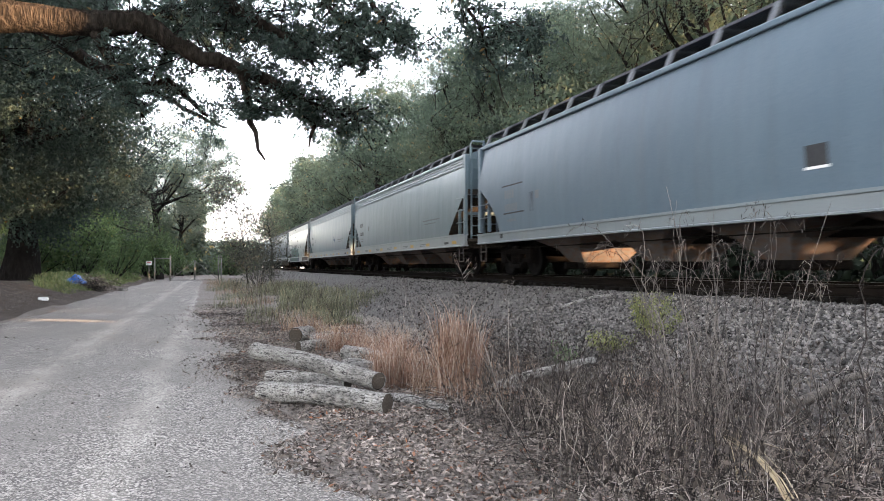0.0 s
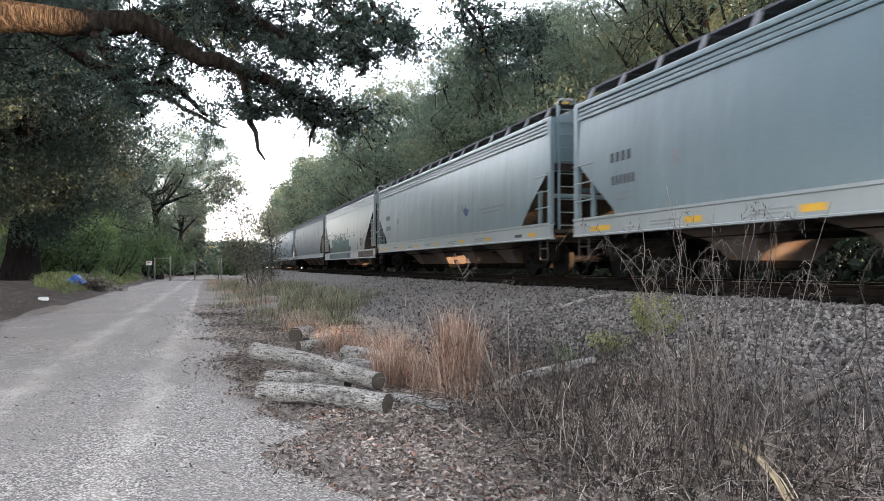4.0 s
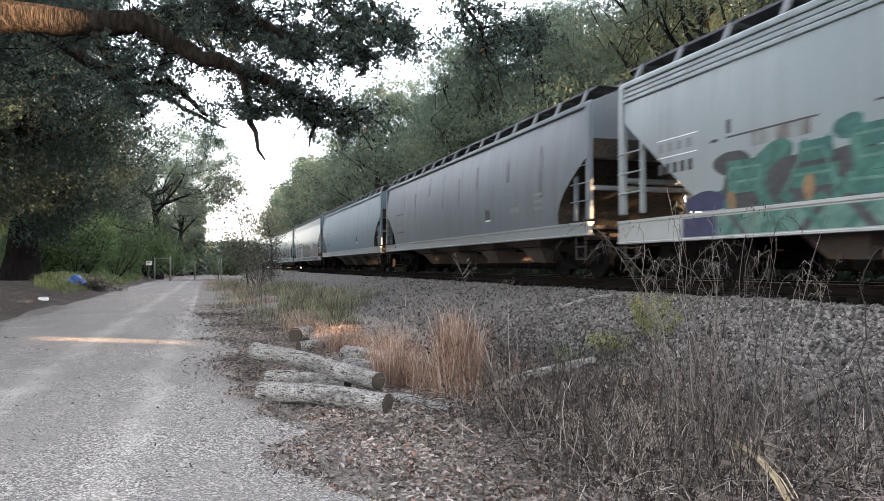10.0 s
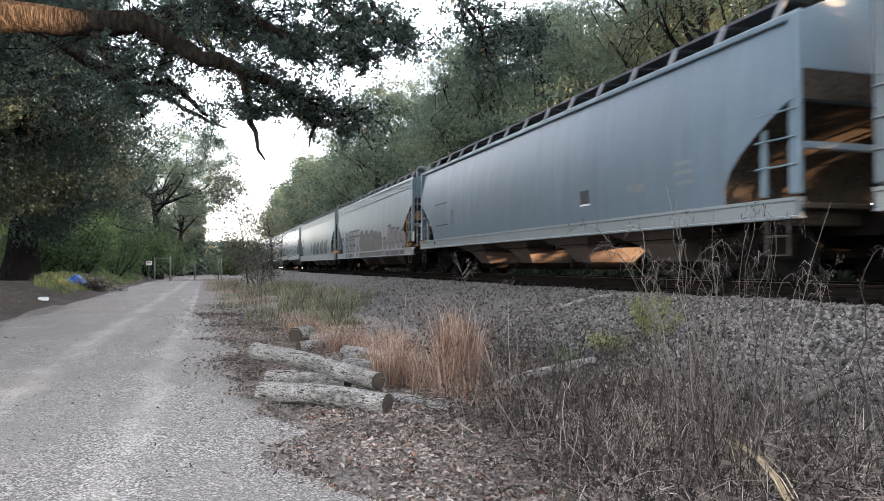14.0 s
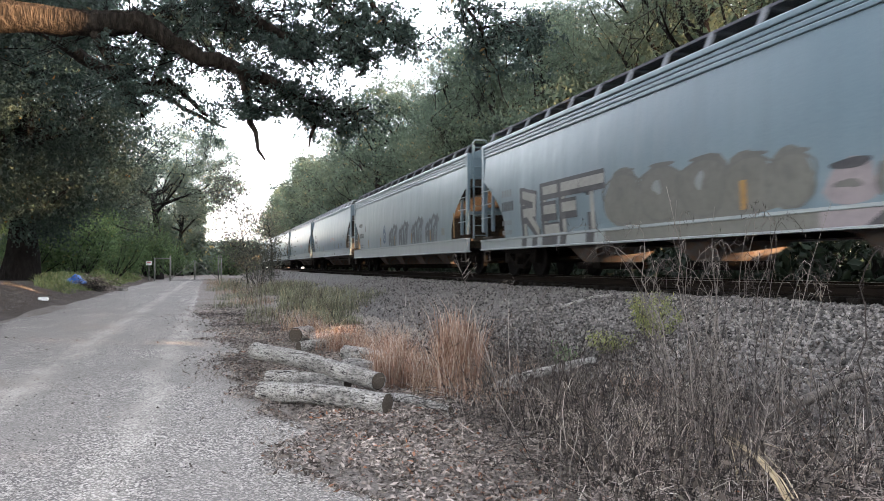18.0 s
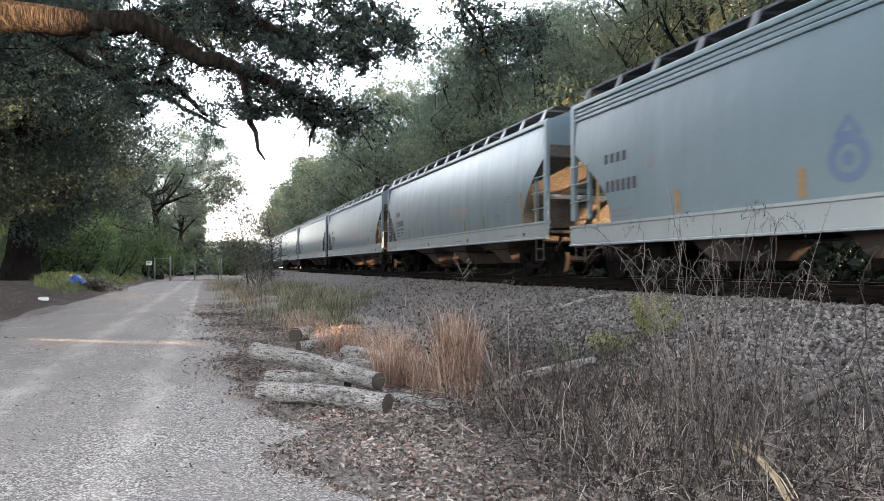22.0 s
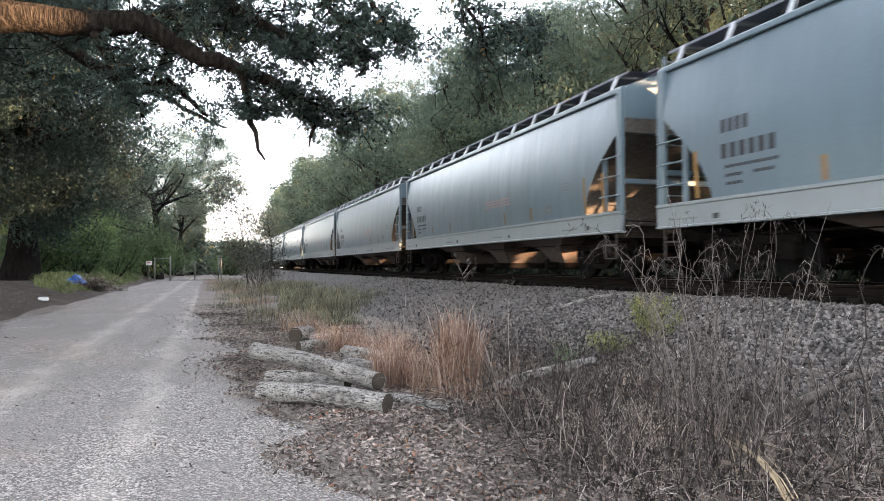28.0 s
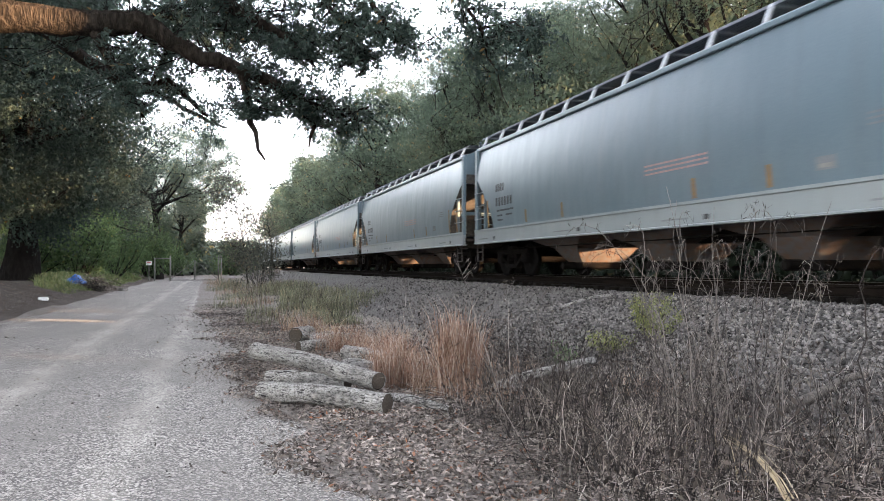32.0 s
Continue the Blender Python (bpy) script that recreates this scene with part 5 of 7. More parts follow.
def open_tree(src, x, y, turn, size, label, seed):
    """A woodland tree of its own, whose crown leaves the lanes open."""
    trunk, crown, centres, leaf = src
    a = radians(turn)
    c = centres * size
    w = np.stack([c[:, 0] * cos(a) - c[:, 1] * sin(a) + x, c[:, 0] * sin(a) + c[:, 1] * cos(a) + y, c[:, 2]], axis=1)
    bad = in_lane(w)
    if x > 24:
        bad |= high_gap(w)
    if bad.any():
        rng = np.random.default_rng(seed)
        crown = leaf_mesh("crown", centres[~bad], leaf, leaf * 0.62, rng, simple=True)
        crown.materials.append(M["wood_leaf"])
    return tree("woodland_tree", (trunk, crown), pose(x, y, 0, 0, 0, turn), label, "trees behind the track", size)


def clear_y(x, y):
    """Moves a trunk out of the lanes."""
    for ly, w, lo, hi in LANES:
        at = ly - SUN_SLOPE * (x - TRACK_X)
        if abs(y - at) < w + 0.35:
            y = at + w + 0.4
    return y


def build_woods():
    rng = random.Random(8)
    y, i = -8.0, 0
    while y < 64:
        x = rng.uniform(16.5, 20.5)
        near = y < 33
        open_tree(WOODS[i % 4] if near else MID_WOODS[i % 2], x, clear_y(x, y), rng.uniform(0, 360), rng.uniform(0.9, 1.15) * (1.0 if near else 1.06 + 0.008 * (y - 33)), "tall broadleaf tree with dense dark green foliage and some yellow leaves", 700 + i)
        y += rng.uniform(3.8, 5.4)
        i += 1
    y = 66.0
    while y < 190:
        open_tree(FAR_WOODS[i % 3], rng.uniform(14.8, 18.0), y, rng.uniform(0, 360), rng.uniform(1.0, 1.25), "tall broadleaf tree with dense dark green foliage", 700 + i)
        y += rng.uniform(5.0, 8.0)
        i += 1
    y = -30.0
    while y < 80:
        x = rng.uniform(25, 31)
        open_tree(DEEP_WOODS[i % 2], x, clear_y(x, y), rng.uniform(0, 360), rng.uniform(1.0, 1.2) * (1.0 if y < 40 else 0.92), "tall broadleaf tree deep in the woods", 700 + i)
        y += rng.uniform(5.0, 7.5)
        i += 1


build_woods()


def build_undergrowth():
    rng = np.random.default_rng(5)
    n = 90000
    c = np.stack([14.2 + rng.gamma(2.0, 1.6, n), rng.uniform(-14, 120, n), rng.beta(1.1, 1.2, n) * 10.0 + 0.05], axis=1)
    lump = np.array([noise.noise((a * 0.35, b * 0.35, d * 0.35)) for a, b, d in c])
    c = c[(lump > -0.28) & ~in_lane(c)]
    # leaves below this height take the shade-darkened copy
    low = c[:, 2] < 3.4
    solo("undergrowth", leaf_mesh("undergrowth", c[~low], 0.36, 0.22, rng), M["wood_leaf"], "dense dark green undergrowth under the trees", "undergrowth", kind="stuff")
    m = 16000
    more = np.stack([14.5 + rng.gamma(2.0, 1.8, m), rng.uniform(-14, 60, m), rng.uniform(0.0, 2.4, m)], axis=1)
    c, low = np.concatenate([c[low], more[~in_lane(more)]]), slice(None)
    solo("low_undergrowth", leaf_mesh("low_undergrowth", c[low], 0.36, 0.22, rng), M["shade_leaf"], "undergrowth at the foot of the trees, shade put into its leaf colour", "undergrowth", kind="stuff")
    n = 40000
    c = np.stack([rng.uniform(34, 46, n), rng.uniform(-70, 120, n), rng.beta(1.1, 1.1, n) * 25], axis=1)
    m = 9000
    c = np.concatenate([c, np.stack([rng.uniform(26, 46, m), rng.uniform(-60, 120, m), rng.uniform(0, 4.5, m)], axis=1)])
    c = c[~in_lane(c) & ~high_gap(c)]
    solo("deep_woods", leaf_mesh("deep_woods", c, 0.8, 0.5, rng), M["wood_leaf"], "dense woodland far behind the track", "woods", kind="stuff")


build_undergrowth()

# the oak that reaches over the road; its trunk stands beside the road out of view
def overhanging_oak():
    rng = np.random.default_rng(77)
    limbs = [
        ([(-7.6, 9.5, -0.2), (-7.4, 9.6, 1.5), (-6.9, 10.0, 3.0), (-5.6, 10.6, 4.2)], [0.62, 0.5, 0.45, 0.34]),
        ([(-6.9, 10.0, 3.0), (-4.4, 10.9, 4.45), (-2.7, 11, 4.74), (-2.0, 11, 4.71), (-1.32, 11, 4.74), (-1.0, 11, 4.82), (-0.59, 11, 4.58), (-0.13, 11, 4.40), (0.41, 11, 4.24)], [0.36, 0.27, 0.22, 0.19, 0.165, 0.15, 0.13, 0.115, 0.095]),
        ([(-1.6, 11, 4.70), (-1.28, 11, 4.14), (-1.08, 11, 3.67)], [0.09, 0.07, 0.04]),
        ([(0.41, 11, 4.24), (0.97, 11, 4.07), (1.35, 11, 3.81), (1.81, 11, 3.67), (2.28, 11, 3.83)], [0.11, 0.08, 0.06, 0.04, 0.015]),
        ([(0.41, 11, 4.24), (0.54, 11, 3.52), (0.74, 11, 2.95)], [0.08, 0.05, 0.015]),
        ([(0.97, 11, 4.07), (1.51, 11.3, 3.66), (1.41, 11.3, 3.21)], [0.06, 0.04, 0.012]),
        ([(-6.9, 10.0, 3.0), (-4.0, 10.2, 5.4), (-1.5, 10, 5.6), (-0.13, 10, 5.05), (0.37, 10, 4.7), (1.03, 10, 4.45), (1.34, 10, 4.1)], [0.3, 0.22, 0.15, 0.10, 0.08, 0.05, 0.015]),
        ([(1.03, 10, 4.45), (1.64, 10, 4.59), (2.04, 10, 4.15)], [0.05, 0.03, 0.01]),
        ([(-1.5, 10, 5.6), (0.4, 9.4, 5.3), (1.2, 9, 4.9), (1.48, 9, 4.48), (2.05, 9, 4.32)], [0.10, 0.07, 0.045, 0.03, 0.01]),
        ([(0.4, 9.4, 5.3), (1.83, 9, 4.87), (2.12, 9, 4.4), (2.49, 9, 4.15)], [0.06, 0.04, 0.02, 0.008]),
        ([(0.4, 9.4, 5.3), (2.0, 9.2, 5.4), (2.94, 9, 5.0), (3.33, 9, 4.52), (3.57, 9, 4.0), (3.75, 9, 3.5)], [0.06, 0.05, 0.03, 0.02, 0.012, 0.005]),
        ([(3.33, 9, 4.52), (3.89, 9, 4.65), (4.06, 9, 4.29)], [0.02, 0.012, 0.005]),
        ([(-4.0, 10.2, 5.4), (-2.5, 13.5, 5.2), (-1.54, 16, 4.96), (-1.17, 16, 5.1), (-0.8, 16, 5.15), (-0.35, 16, 4.75), (-0.08, 16, 4.53)], [0.14, 0.12, 0.10, 0.085, 0.065, 0.05, 0.03]),
        ([(-1.17, 16, 5.1), (-1.02, 16, 5.63), (-0.53, 16, 5.85)], [0.06, 0.04, 0.015]),
        ([(-2.7, 11, 4.74), (-1.27, 13, 5.5), (-0.43, 13, 5.63), (0.39, 13, 5.57), (1.34, 13, 5.47)], [0.12, 0.09, 0.07, 0.05, 0.02]),
        ([(-1.1, 11, 3.65), (-1.16, 12, 4.07), (-0.64, 12, 4.28), (-0.22, 12, 3.91)], [0.05, 0.05, 0.04, 0.015]),
        ([(-1.54, 16, 4.96), (-0.95, 16, 4.92), (-0.52, 16, 4.62), (0.02, 16, 4.38), (0.30, 16, 4.30)], [0.07, 0.055, 0.045, 0.035, 0.015]),
    ]
    t = empty("live_oak", pose(0, 0, 0), "large live oak whose dark limbs reach over the road", "tree", "roadside oaks")
    for p, r in limbs:
        pts, rad = [], []
        for i in range(len(p) - 1):
            for q in range(3):
                u = q / 3
                a, b = Vector(p[i]), Vector(p[i + 1])
                pts.append(a.lerp(b, u) + Vector(rng.normal(size=3) * 0.02 * (i > 0)))
                rad.append(r[i] + (r[i + 1] - r[i]) * u)
        pts.append(Vector(p[-1]))
        rad.append(r[-1])
        limb = Shape().tube(pts, rad, 10, False, len(pts), 0.08)
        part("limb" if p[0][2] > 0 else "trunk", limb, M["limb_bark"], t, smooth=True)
    twigs = []
    carry = [(3, 58, 0.32), (4, 46, 0.26), (5, 38, 0.26), (6, 70, 0.46), (7, 36, 0.3), (8, 28, 0.3), (9, 34, 0.3), (10, 40, 0.36), (11, 22, 0.28), (12, 16, 0.34), (13, 10, 0.34), (1, 90, 0.6), (2, 26, 0.24), (14, 130, 0.5), (15, 5, 0.16), (16, 12, 0.3)]
    centres = []
    for li, n, reach in carry:
        p = np.asarray(limbs[li][0])
        for j in range(n):
            u = rng.uniform(0.35 if li in (1, 6, 8, 10, 12, 14) else 0.1, 1.0) * (len(p) - 1.001)
            i = int(u)
            a = p[i] + (p[i + 1] - p[i]) * (u - i)
            d = rng.normal(size=3) * reach * np.array([0.9, 0.8, 0.6]) + np.array([0.1, 0.8 * (li == 1), -0.06 + 0.25 * (li == 1)])
            b = a + d
            twigs.append((*a, *b, 0.010, 0.004))
            for q in range(4):
                c2 = a + d * rng.uniform(0.3, 1.1) + rng.normal(size=3) * 0.10
                twigs.append((*(a + d * 0.4), *c2, 0.006, 0.003))
                m = int(rng.integers(14, 24))
                centres.append(c2 + rng.normal(size=(m, 3)) * np.array([0.05, 0.05, 0.042]))
    twigs = np.array(twigs)
    twigs = twigs[~(in_lane(twigs[:, 0:3]) | in_lane(twigs[:, 3:6]) | in_lane((twigs[:, 0:3] + twigs[:, 3:6]) / 2))]
    me = stick_mesh("twigs", twigs, rng)
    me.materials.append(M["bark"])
    part("twig", me, None, t)["kind"] = "stuff"
    # leaves kept above the camera's view, filled in to shade the lane
    n = 20000
    x, y = rng.uniform(-14, 2.5, n), 5 + 29 * rng.beta(1.5, 1.1, n)
    high = np.stack([x, y, 1.9 + 0.40 * np.hypot(x, y) + 4.5 * rng.beta(1.0, 1.6, n)], axis=1)
    # more unseen leaves, added farther along to darken the distant lane
    m = 9000
    x, y = rng.uniform(-12, 1.5, m), rng.uniform(17, 44, m)
    high = np.concatenate([high, np.stack([x, y, 2.4 + 0.41 * np.hypot(x, y) + 3.0 * rng.random(m)], axis=1)])
    lump = np.array([noise.noise((a * 0.3, b * 0.3, c * 0.3)) for a, b, c in high])
    high = high[(lump > -0.2) & ~in_lane(high)]
    me = leaf_mesh("unseen_upper_crown", high, 0.42, 0.25, rng, 0.3)
    me.materials.append(M["oak_leaf"])
    part("unseen_upper_crown", me, None, t)
    cs = np.concatenate(centres)
    me = leaf_mesh("crown", cs[~in_lane(cs)], 0.076, 0.034, rng, 0.5)
    me.materials.append(M["oak_leaf"])
    part("crown", me, None, t)


overhanging_oak()


def roadside_trees():
    # last three oaks are hidden from view, added to block sky mirrored in the cars
    spots = [(-8.35, 38, TALL_OAK, 1.0, 20), (-12.5, 26, TALL_OAK, 1.05, 90), (-13, 48, TALL_OAK, 1.0, 200), (-11.5, 62, OAKS[0], 1.0, 310), (-18, 38, OAKS[1], 1.25, 150), (-12, 80, OAKS[1], 0.95, 30), (-20, 66, OAKS[0], 1.2, 70), (-19, 16, OAKS[1], 1.3, 180), (-15, 73, OAKS[0], 1.2, 20), (-18, 90, OAKS[1], 1.3, 120), (-14, 98, OAKS[0], 1.1, 250)]
    for x, y, k, s, a in spots:
        tree("live_oak", k, pose(x, y, ground_z(x, y), 0, 0, a), "broad live oak with a dark dense crown beside the road", "roadside oaks", s)
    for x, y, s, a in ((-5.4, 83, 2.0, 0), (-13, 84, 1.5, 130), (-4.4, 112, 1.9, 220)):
        tree("live_oak", PALE_OAK, pose(x, y, 0, 0, 0, a), "grey-green oak beyond the gate, paled for distance haze", "trees beyond the gate", s)
    for x, y, k, s, a in [(-3, 122, 0, 0.62, 40), (-6.5, 108, 1, 0.5, 200), (3, 126, 1, 0.36, 90), (7, 118, 2, 0.32, 140), (-9, 118, 2, 0.7, 0), (-16, 112, 1, 0.9, 60), (0, 140, 1, 0.4, 10)]:
        tree("woodland_tree", FAR_WOODS[k], pose(x, y, 0, 0, 0, a), "green tree beyond the end of the lane", "trees beyond the gate", s)


roadside_trees()


def hanging_crown():
    """The low, dense skirt of the oak beside the lane, in clumps of leaves that hang to its lower edge."""
    rng = np.random.default_rng(59)
    oak = next(o for o in bpy.data.objects if o.name.startswith("live_oak") and abs(o.location.x + 8.35) < 0.01)
    n = 420
    d = rng.normal(size=(n, 3))
    d /= np.linalg.norm(d, axis=1)[:, None]
    c = d * (rng.uniform(0.45, 1.0, n) ** 0.6)[:, None] * np.array([4.1, 4.0, 6.2]) + np.array([-7.45, 36.7, 8.7])
    c = c[~((c[:, 2] < 4.2) & (c[:, 0] > -6.4))]
    m = 190
    size = rng.uniform(0.3, 0.62, len(c))
    p = np.repeat(c, m, axis=0) + rng.normal(size=(len(c) * m, 3)) * np.repeat(size, m)[:, None] * np.array([1, 1, 0.75])
    p = p[~in_lane(p)] - np.array(oak.location)
    me = leaf_mesh("hanging_crown", p, 0.155, 0.085, rng, 0.5)
    me.materials.append(M["oak_leaf"])
    part("hanging_crown", me, None, oak)


hanging_crown()


def bush(name, x, y, z, rx, ry, h, n, leaf, material, label, seed, group="roadside bushes", thick=1.0):
    rng = np.random.default_rng(seed)
    e = empty(name, pose(x, y, z), label, "bush", group)
    segs, cs = [], []
    for i in range(26):
        a = rng.uniform(0, tau)
        q = sqrt(rng.uniform(0, 1))
        tip = np.array([rx * q * cos(a), ry * q * sin(a), h * rng.uniform(0.45, 1.0) * (1 - 0.4 * q * q)])
        root = tip * np.array([0.15, 0.15, 0])
        mid = root * 0.5 + tip * 0.5 + rng.normal(size=3) * 0.05 * h
        segs += [(*root, *mid, 0.03 * h / 3 * thick, 0.015 * h / 3 * thick), (*mid, *tip, 0.015 * h / 3 * thick, 0.005)]
        m = n // 26
        cs.append(mid + (tip - mid) * rng.uniform(-0.3, 1.1, m)[:, None] + rng.normal(size=(m, 3)) * 0.13 * np.array([rx, ry, h]))
    me = stick_mesh("stems", segs, rng)
    me.materials.append(M["bark"])
    part("stem", me, None, e)["kind"] = "stuff"
    c = np.concatenate(cs)
    c = c[c[:, 2] > 0.03]
    me = leaf_mesh("crown", c, leaf, leaf * 0.6, rng)
    me.materials.append(material)
    part("crown", me, None, e)
    return e


def bank_thicket():
    rng = np.random.default_rng(6)
    n = 64000
    y = rng.uniform(8, 112, n)
    c = np.stack([-11.0 + 0.03 * (y - 40) - rng.gamma(2.0, 2.4, n), y, 0.4 + rng.beta(1.0, 1.3, n) * 14.0], axis=1)
    lump = np.array([noise.noise((a * 0.3, b * 0.3, d * 0.3)) for a, b, d in c])
    c = c[lump > -0.2]
    solo("bank_thicket", leaf_mesh("bank_thicket", c, 0.33, 0.2, rng), M["oak_leaf"], "dense dark thicket under the roadside oaks", "thicket", kind="stuff")


bank_thicket()


def end_woods():
    rng = np.random.default_rng(7)
    n = 9000
    c = np.stack([rng.uniform(-24, 8, n), rng.uniform(126, 150, n), rng.beta(1.0, 1.5, n) * 6], axis=1)
    m = 9000
    far = np.stack([rng.uniform(-15, -1, m), rng.uniform(118, 130, m), rng.beta(1.1, 1.3, m) * 12], axis=1)
    lump = np.array([noise.noise((a * 0.2, b * 0.2, d * 0.2)) for a, b, d in far])
    c = np.concatenate([c, far[lump > -0.1 + 0.06 * (far[:, 2] - 6)]])
    solo("end_woods", leaf_mesh("end_woods", c, 1.0, 0.6, rng), M["pale_leaf"], "green woods beyond the end of the lane, haze put into the leaf colour", "woods", kind="stuff")


end_woods()

for i, (x, y, r, h) in enumerate([(-4.5, 96, 3.0, 4.5), (2.5, 92, 2.6, 4.0), (-13, 46, 3.0, 4.0), (-10.5, 56, 3.0, 4.5), (-16, 41, 3.5, 3.5), (-9.5, 70, 3.0, 4.0), (-8.0, 88, 3.0, 5.0), (-12, 80, 3.5, 5.0)]):
    bush("bush", x, y, 0.3, r, r, h, 5200, 0.2, M["bush_leaf"], "tangled green vine-covered bush beside the lane", 300 + i)
for i, (x, y, r, h) in enumerate([(-8.4, 53.5, 2.8, 6.6), (-11.3, 52.0, 3.0, 6.0), (-7.4, 63.0, 2.6, 7.0), (-6.0, 79.0, 2.2, 6.5)]):
    bush("bush", x, y, 0.4, r, r, h, 6500, 0.19, M["bush_leaf"], "tall tangled green bush hung with vines", 340 + i)


def sapling(base, top, reach, n, leaf, label, seed):
    """A thin leaning tree: one bowed stem, short rising branches, loose leaves at their ends."""
    rng = np.random.default_rng(seed)
    e = empty("sapling", pose(*base), label, "tree", "roadside bushes")
    top = Vector(top) - Vector(base)
    stem = [top * t + Vector((0.25 * sin(3 * t), 0.1 * sin(5 * t), 0)) for t in np.linspace(0, 1, 9)]
    part("stem", Shape().tube(stem, [0.07 * (1 - 0.85 * i / 8) for i in range(9)], 7), M["bark"], e, smooth=True)
    segs, cs = [], []
    for i in range(110):
        t = 0.14 + 0.86 * rng.random() ** 1.3
        k = min(int(t * 8), 7)
        a = np.array(stem[k].lerp(stem[k + 1], t * 8 - k))
        az = rng.uniform(0, tau)
        ln = reach * rng.uniform(0.45, 1.0) * (1.0 if 0.2 < t < 0.8 else 0.6)
        mid = a + np.array([cos(az), sin(az), 0.45]) * ln * 0.55
        tip = mid + np.array([cos(az), sin(az), rng.uniform(-0.1, 0.8)]) * ln * 0.5
        segs += [(*a, *mid, 0.018, 0.011), (*mid, *tip, 0.011, 0.004)]
        m = int(n / 110 * (0.8 if t < 0.3 else 1.1))
        cs.append(mid + (tip - mid) * rng.uniform(-0.2, 1.15, m)[:, None] + rng.normal(size=(m, 3)) * 0.45)
    me = stick_mesh("branch", segs, rng)
    me.materials.append(M["bark"])
    part("branch", me, None, e)["kind"] = "stuff"
    me = leaf_mesh("crown", np.concatenate(cs), leaf, leaf * 0.6, rng)
    me.materials.append(M["brown_leaf"])
    part("crown", me, None, e)


sapling((2.75, 59.9, 0.0), (1.2, 60.2, 8.3), 2.7, 10500, 0.15, "thin leaning sapling with browning leaves between road and track", 320)
sapling((3.9, 52.0, 0.0), (3.6, 52.2, 4.6), 1.1, 1300, 0.13, "thin sapling with sparse browning leaves near the track", 322)
bush("sapling", 2.9, 48.0, 0.0, 1.6, 1.5, 3.6, 1300, 0.13, M["brown_leaf"], "thin sapling with browning leaves between road and track", 321, thick=0.4)

# ---- verge: stones, litter, logs, weeds ----
def over(x, y):
    """Height of the ground or of the road."""
    l, r = road_edges(y)
    return 0.028 if l + 0.3 < x < r - 0.1 else ground_z(x, y)


def ballast_stones():
    """Crushed stone: angular blocks, close together where the bank is near, thinner far down the track."""
    rng = np.random.default_rng(21)
    n, near = 36000, 28500
    x = 4.0 + 4.7 * rng.beta(1.5, 1.1, n)
    y = np.concatenate([2.6 + 11.5 * rng.beta(1.05, 1.3, near), 12 + 26 * rng.beta(1.0, 1.6, n - near)])
    z = np.array([ground_z(a, b) for a, b in zip(x, y)])
    cube = np.array([(i, j, k) for k in (-1, 1) for j in (-1, 1) for i in (-1, 1)]) * 0.72
    tri = np.array([(0, 2, 3), (0, 3, 1), (4, 5, 7), (4, 7, 6), (0, 1, 5), (0, 5, 4), (2, 6, 7), (2, 7, 3), (0, 4, 6), (0, 6, 2), (1, 3, 7), (1, 7, 5)])
    size = 0.017 + 0.017 * rng.random(n) ** 2.5
    v = cube[None] * rng.uniform(0.45, 1.3, (n, 8, 3)) * size[:, None, None] * rng.uniform(0.6, 1.35, (n, 1, 3))
    for p, q in ((0, 1), (1, 2)):
        a = rng.uniform(0, tau, n)[:, None]
        u, w = v[..., p] * np.cos(a) - v[..., q] * np.sin(a), v[..., p] * np.sin(a) + v[..., q] * np.cos(a)
        v[..., p], v[..., q] = u, w
    v += np.stack([x, y, z + size * rng.uniform(0.0, 0.9, n)], axis=1)[:, None]
    f = (np.arange(n)[:, None, None] * 8 + tri[None]).reshape(-1, 3)
    solo("ballast_stones", raw_mesh("ballast_stones", v.reshape(-1, 3), f), M["stone"], "loose grey crushed stone on the track bank", "ballast", kind="stuff")


ballast_stones()


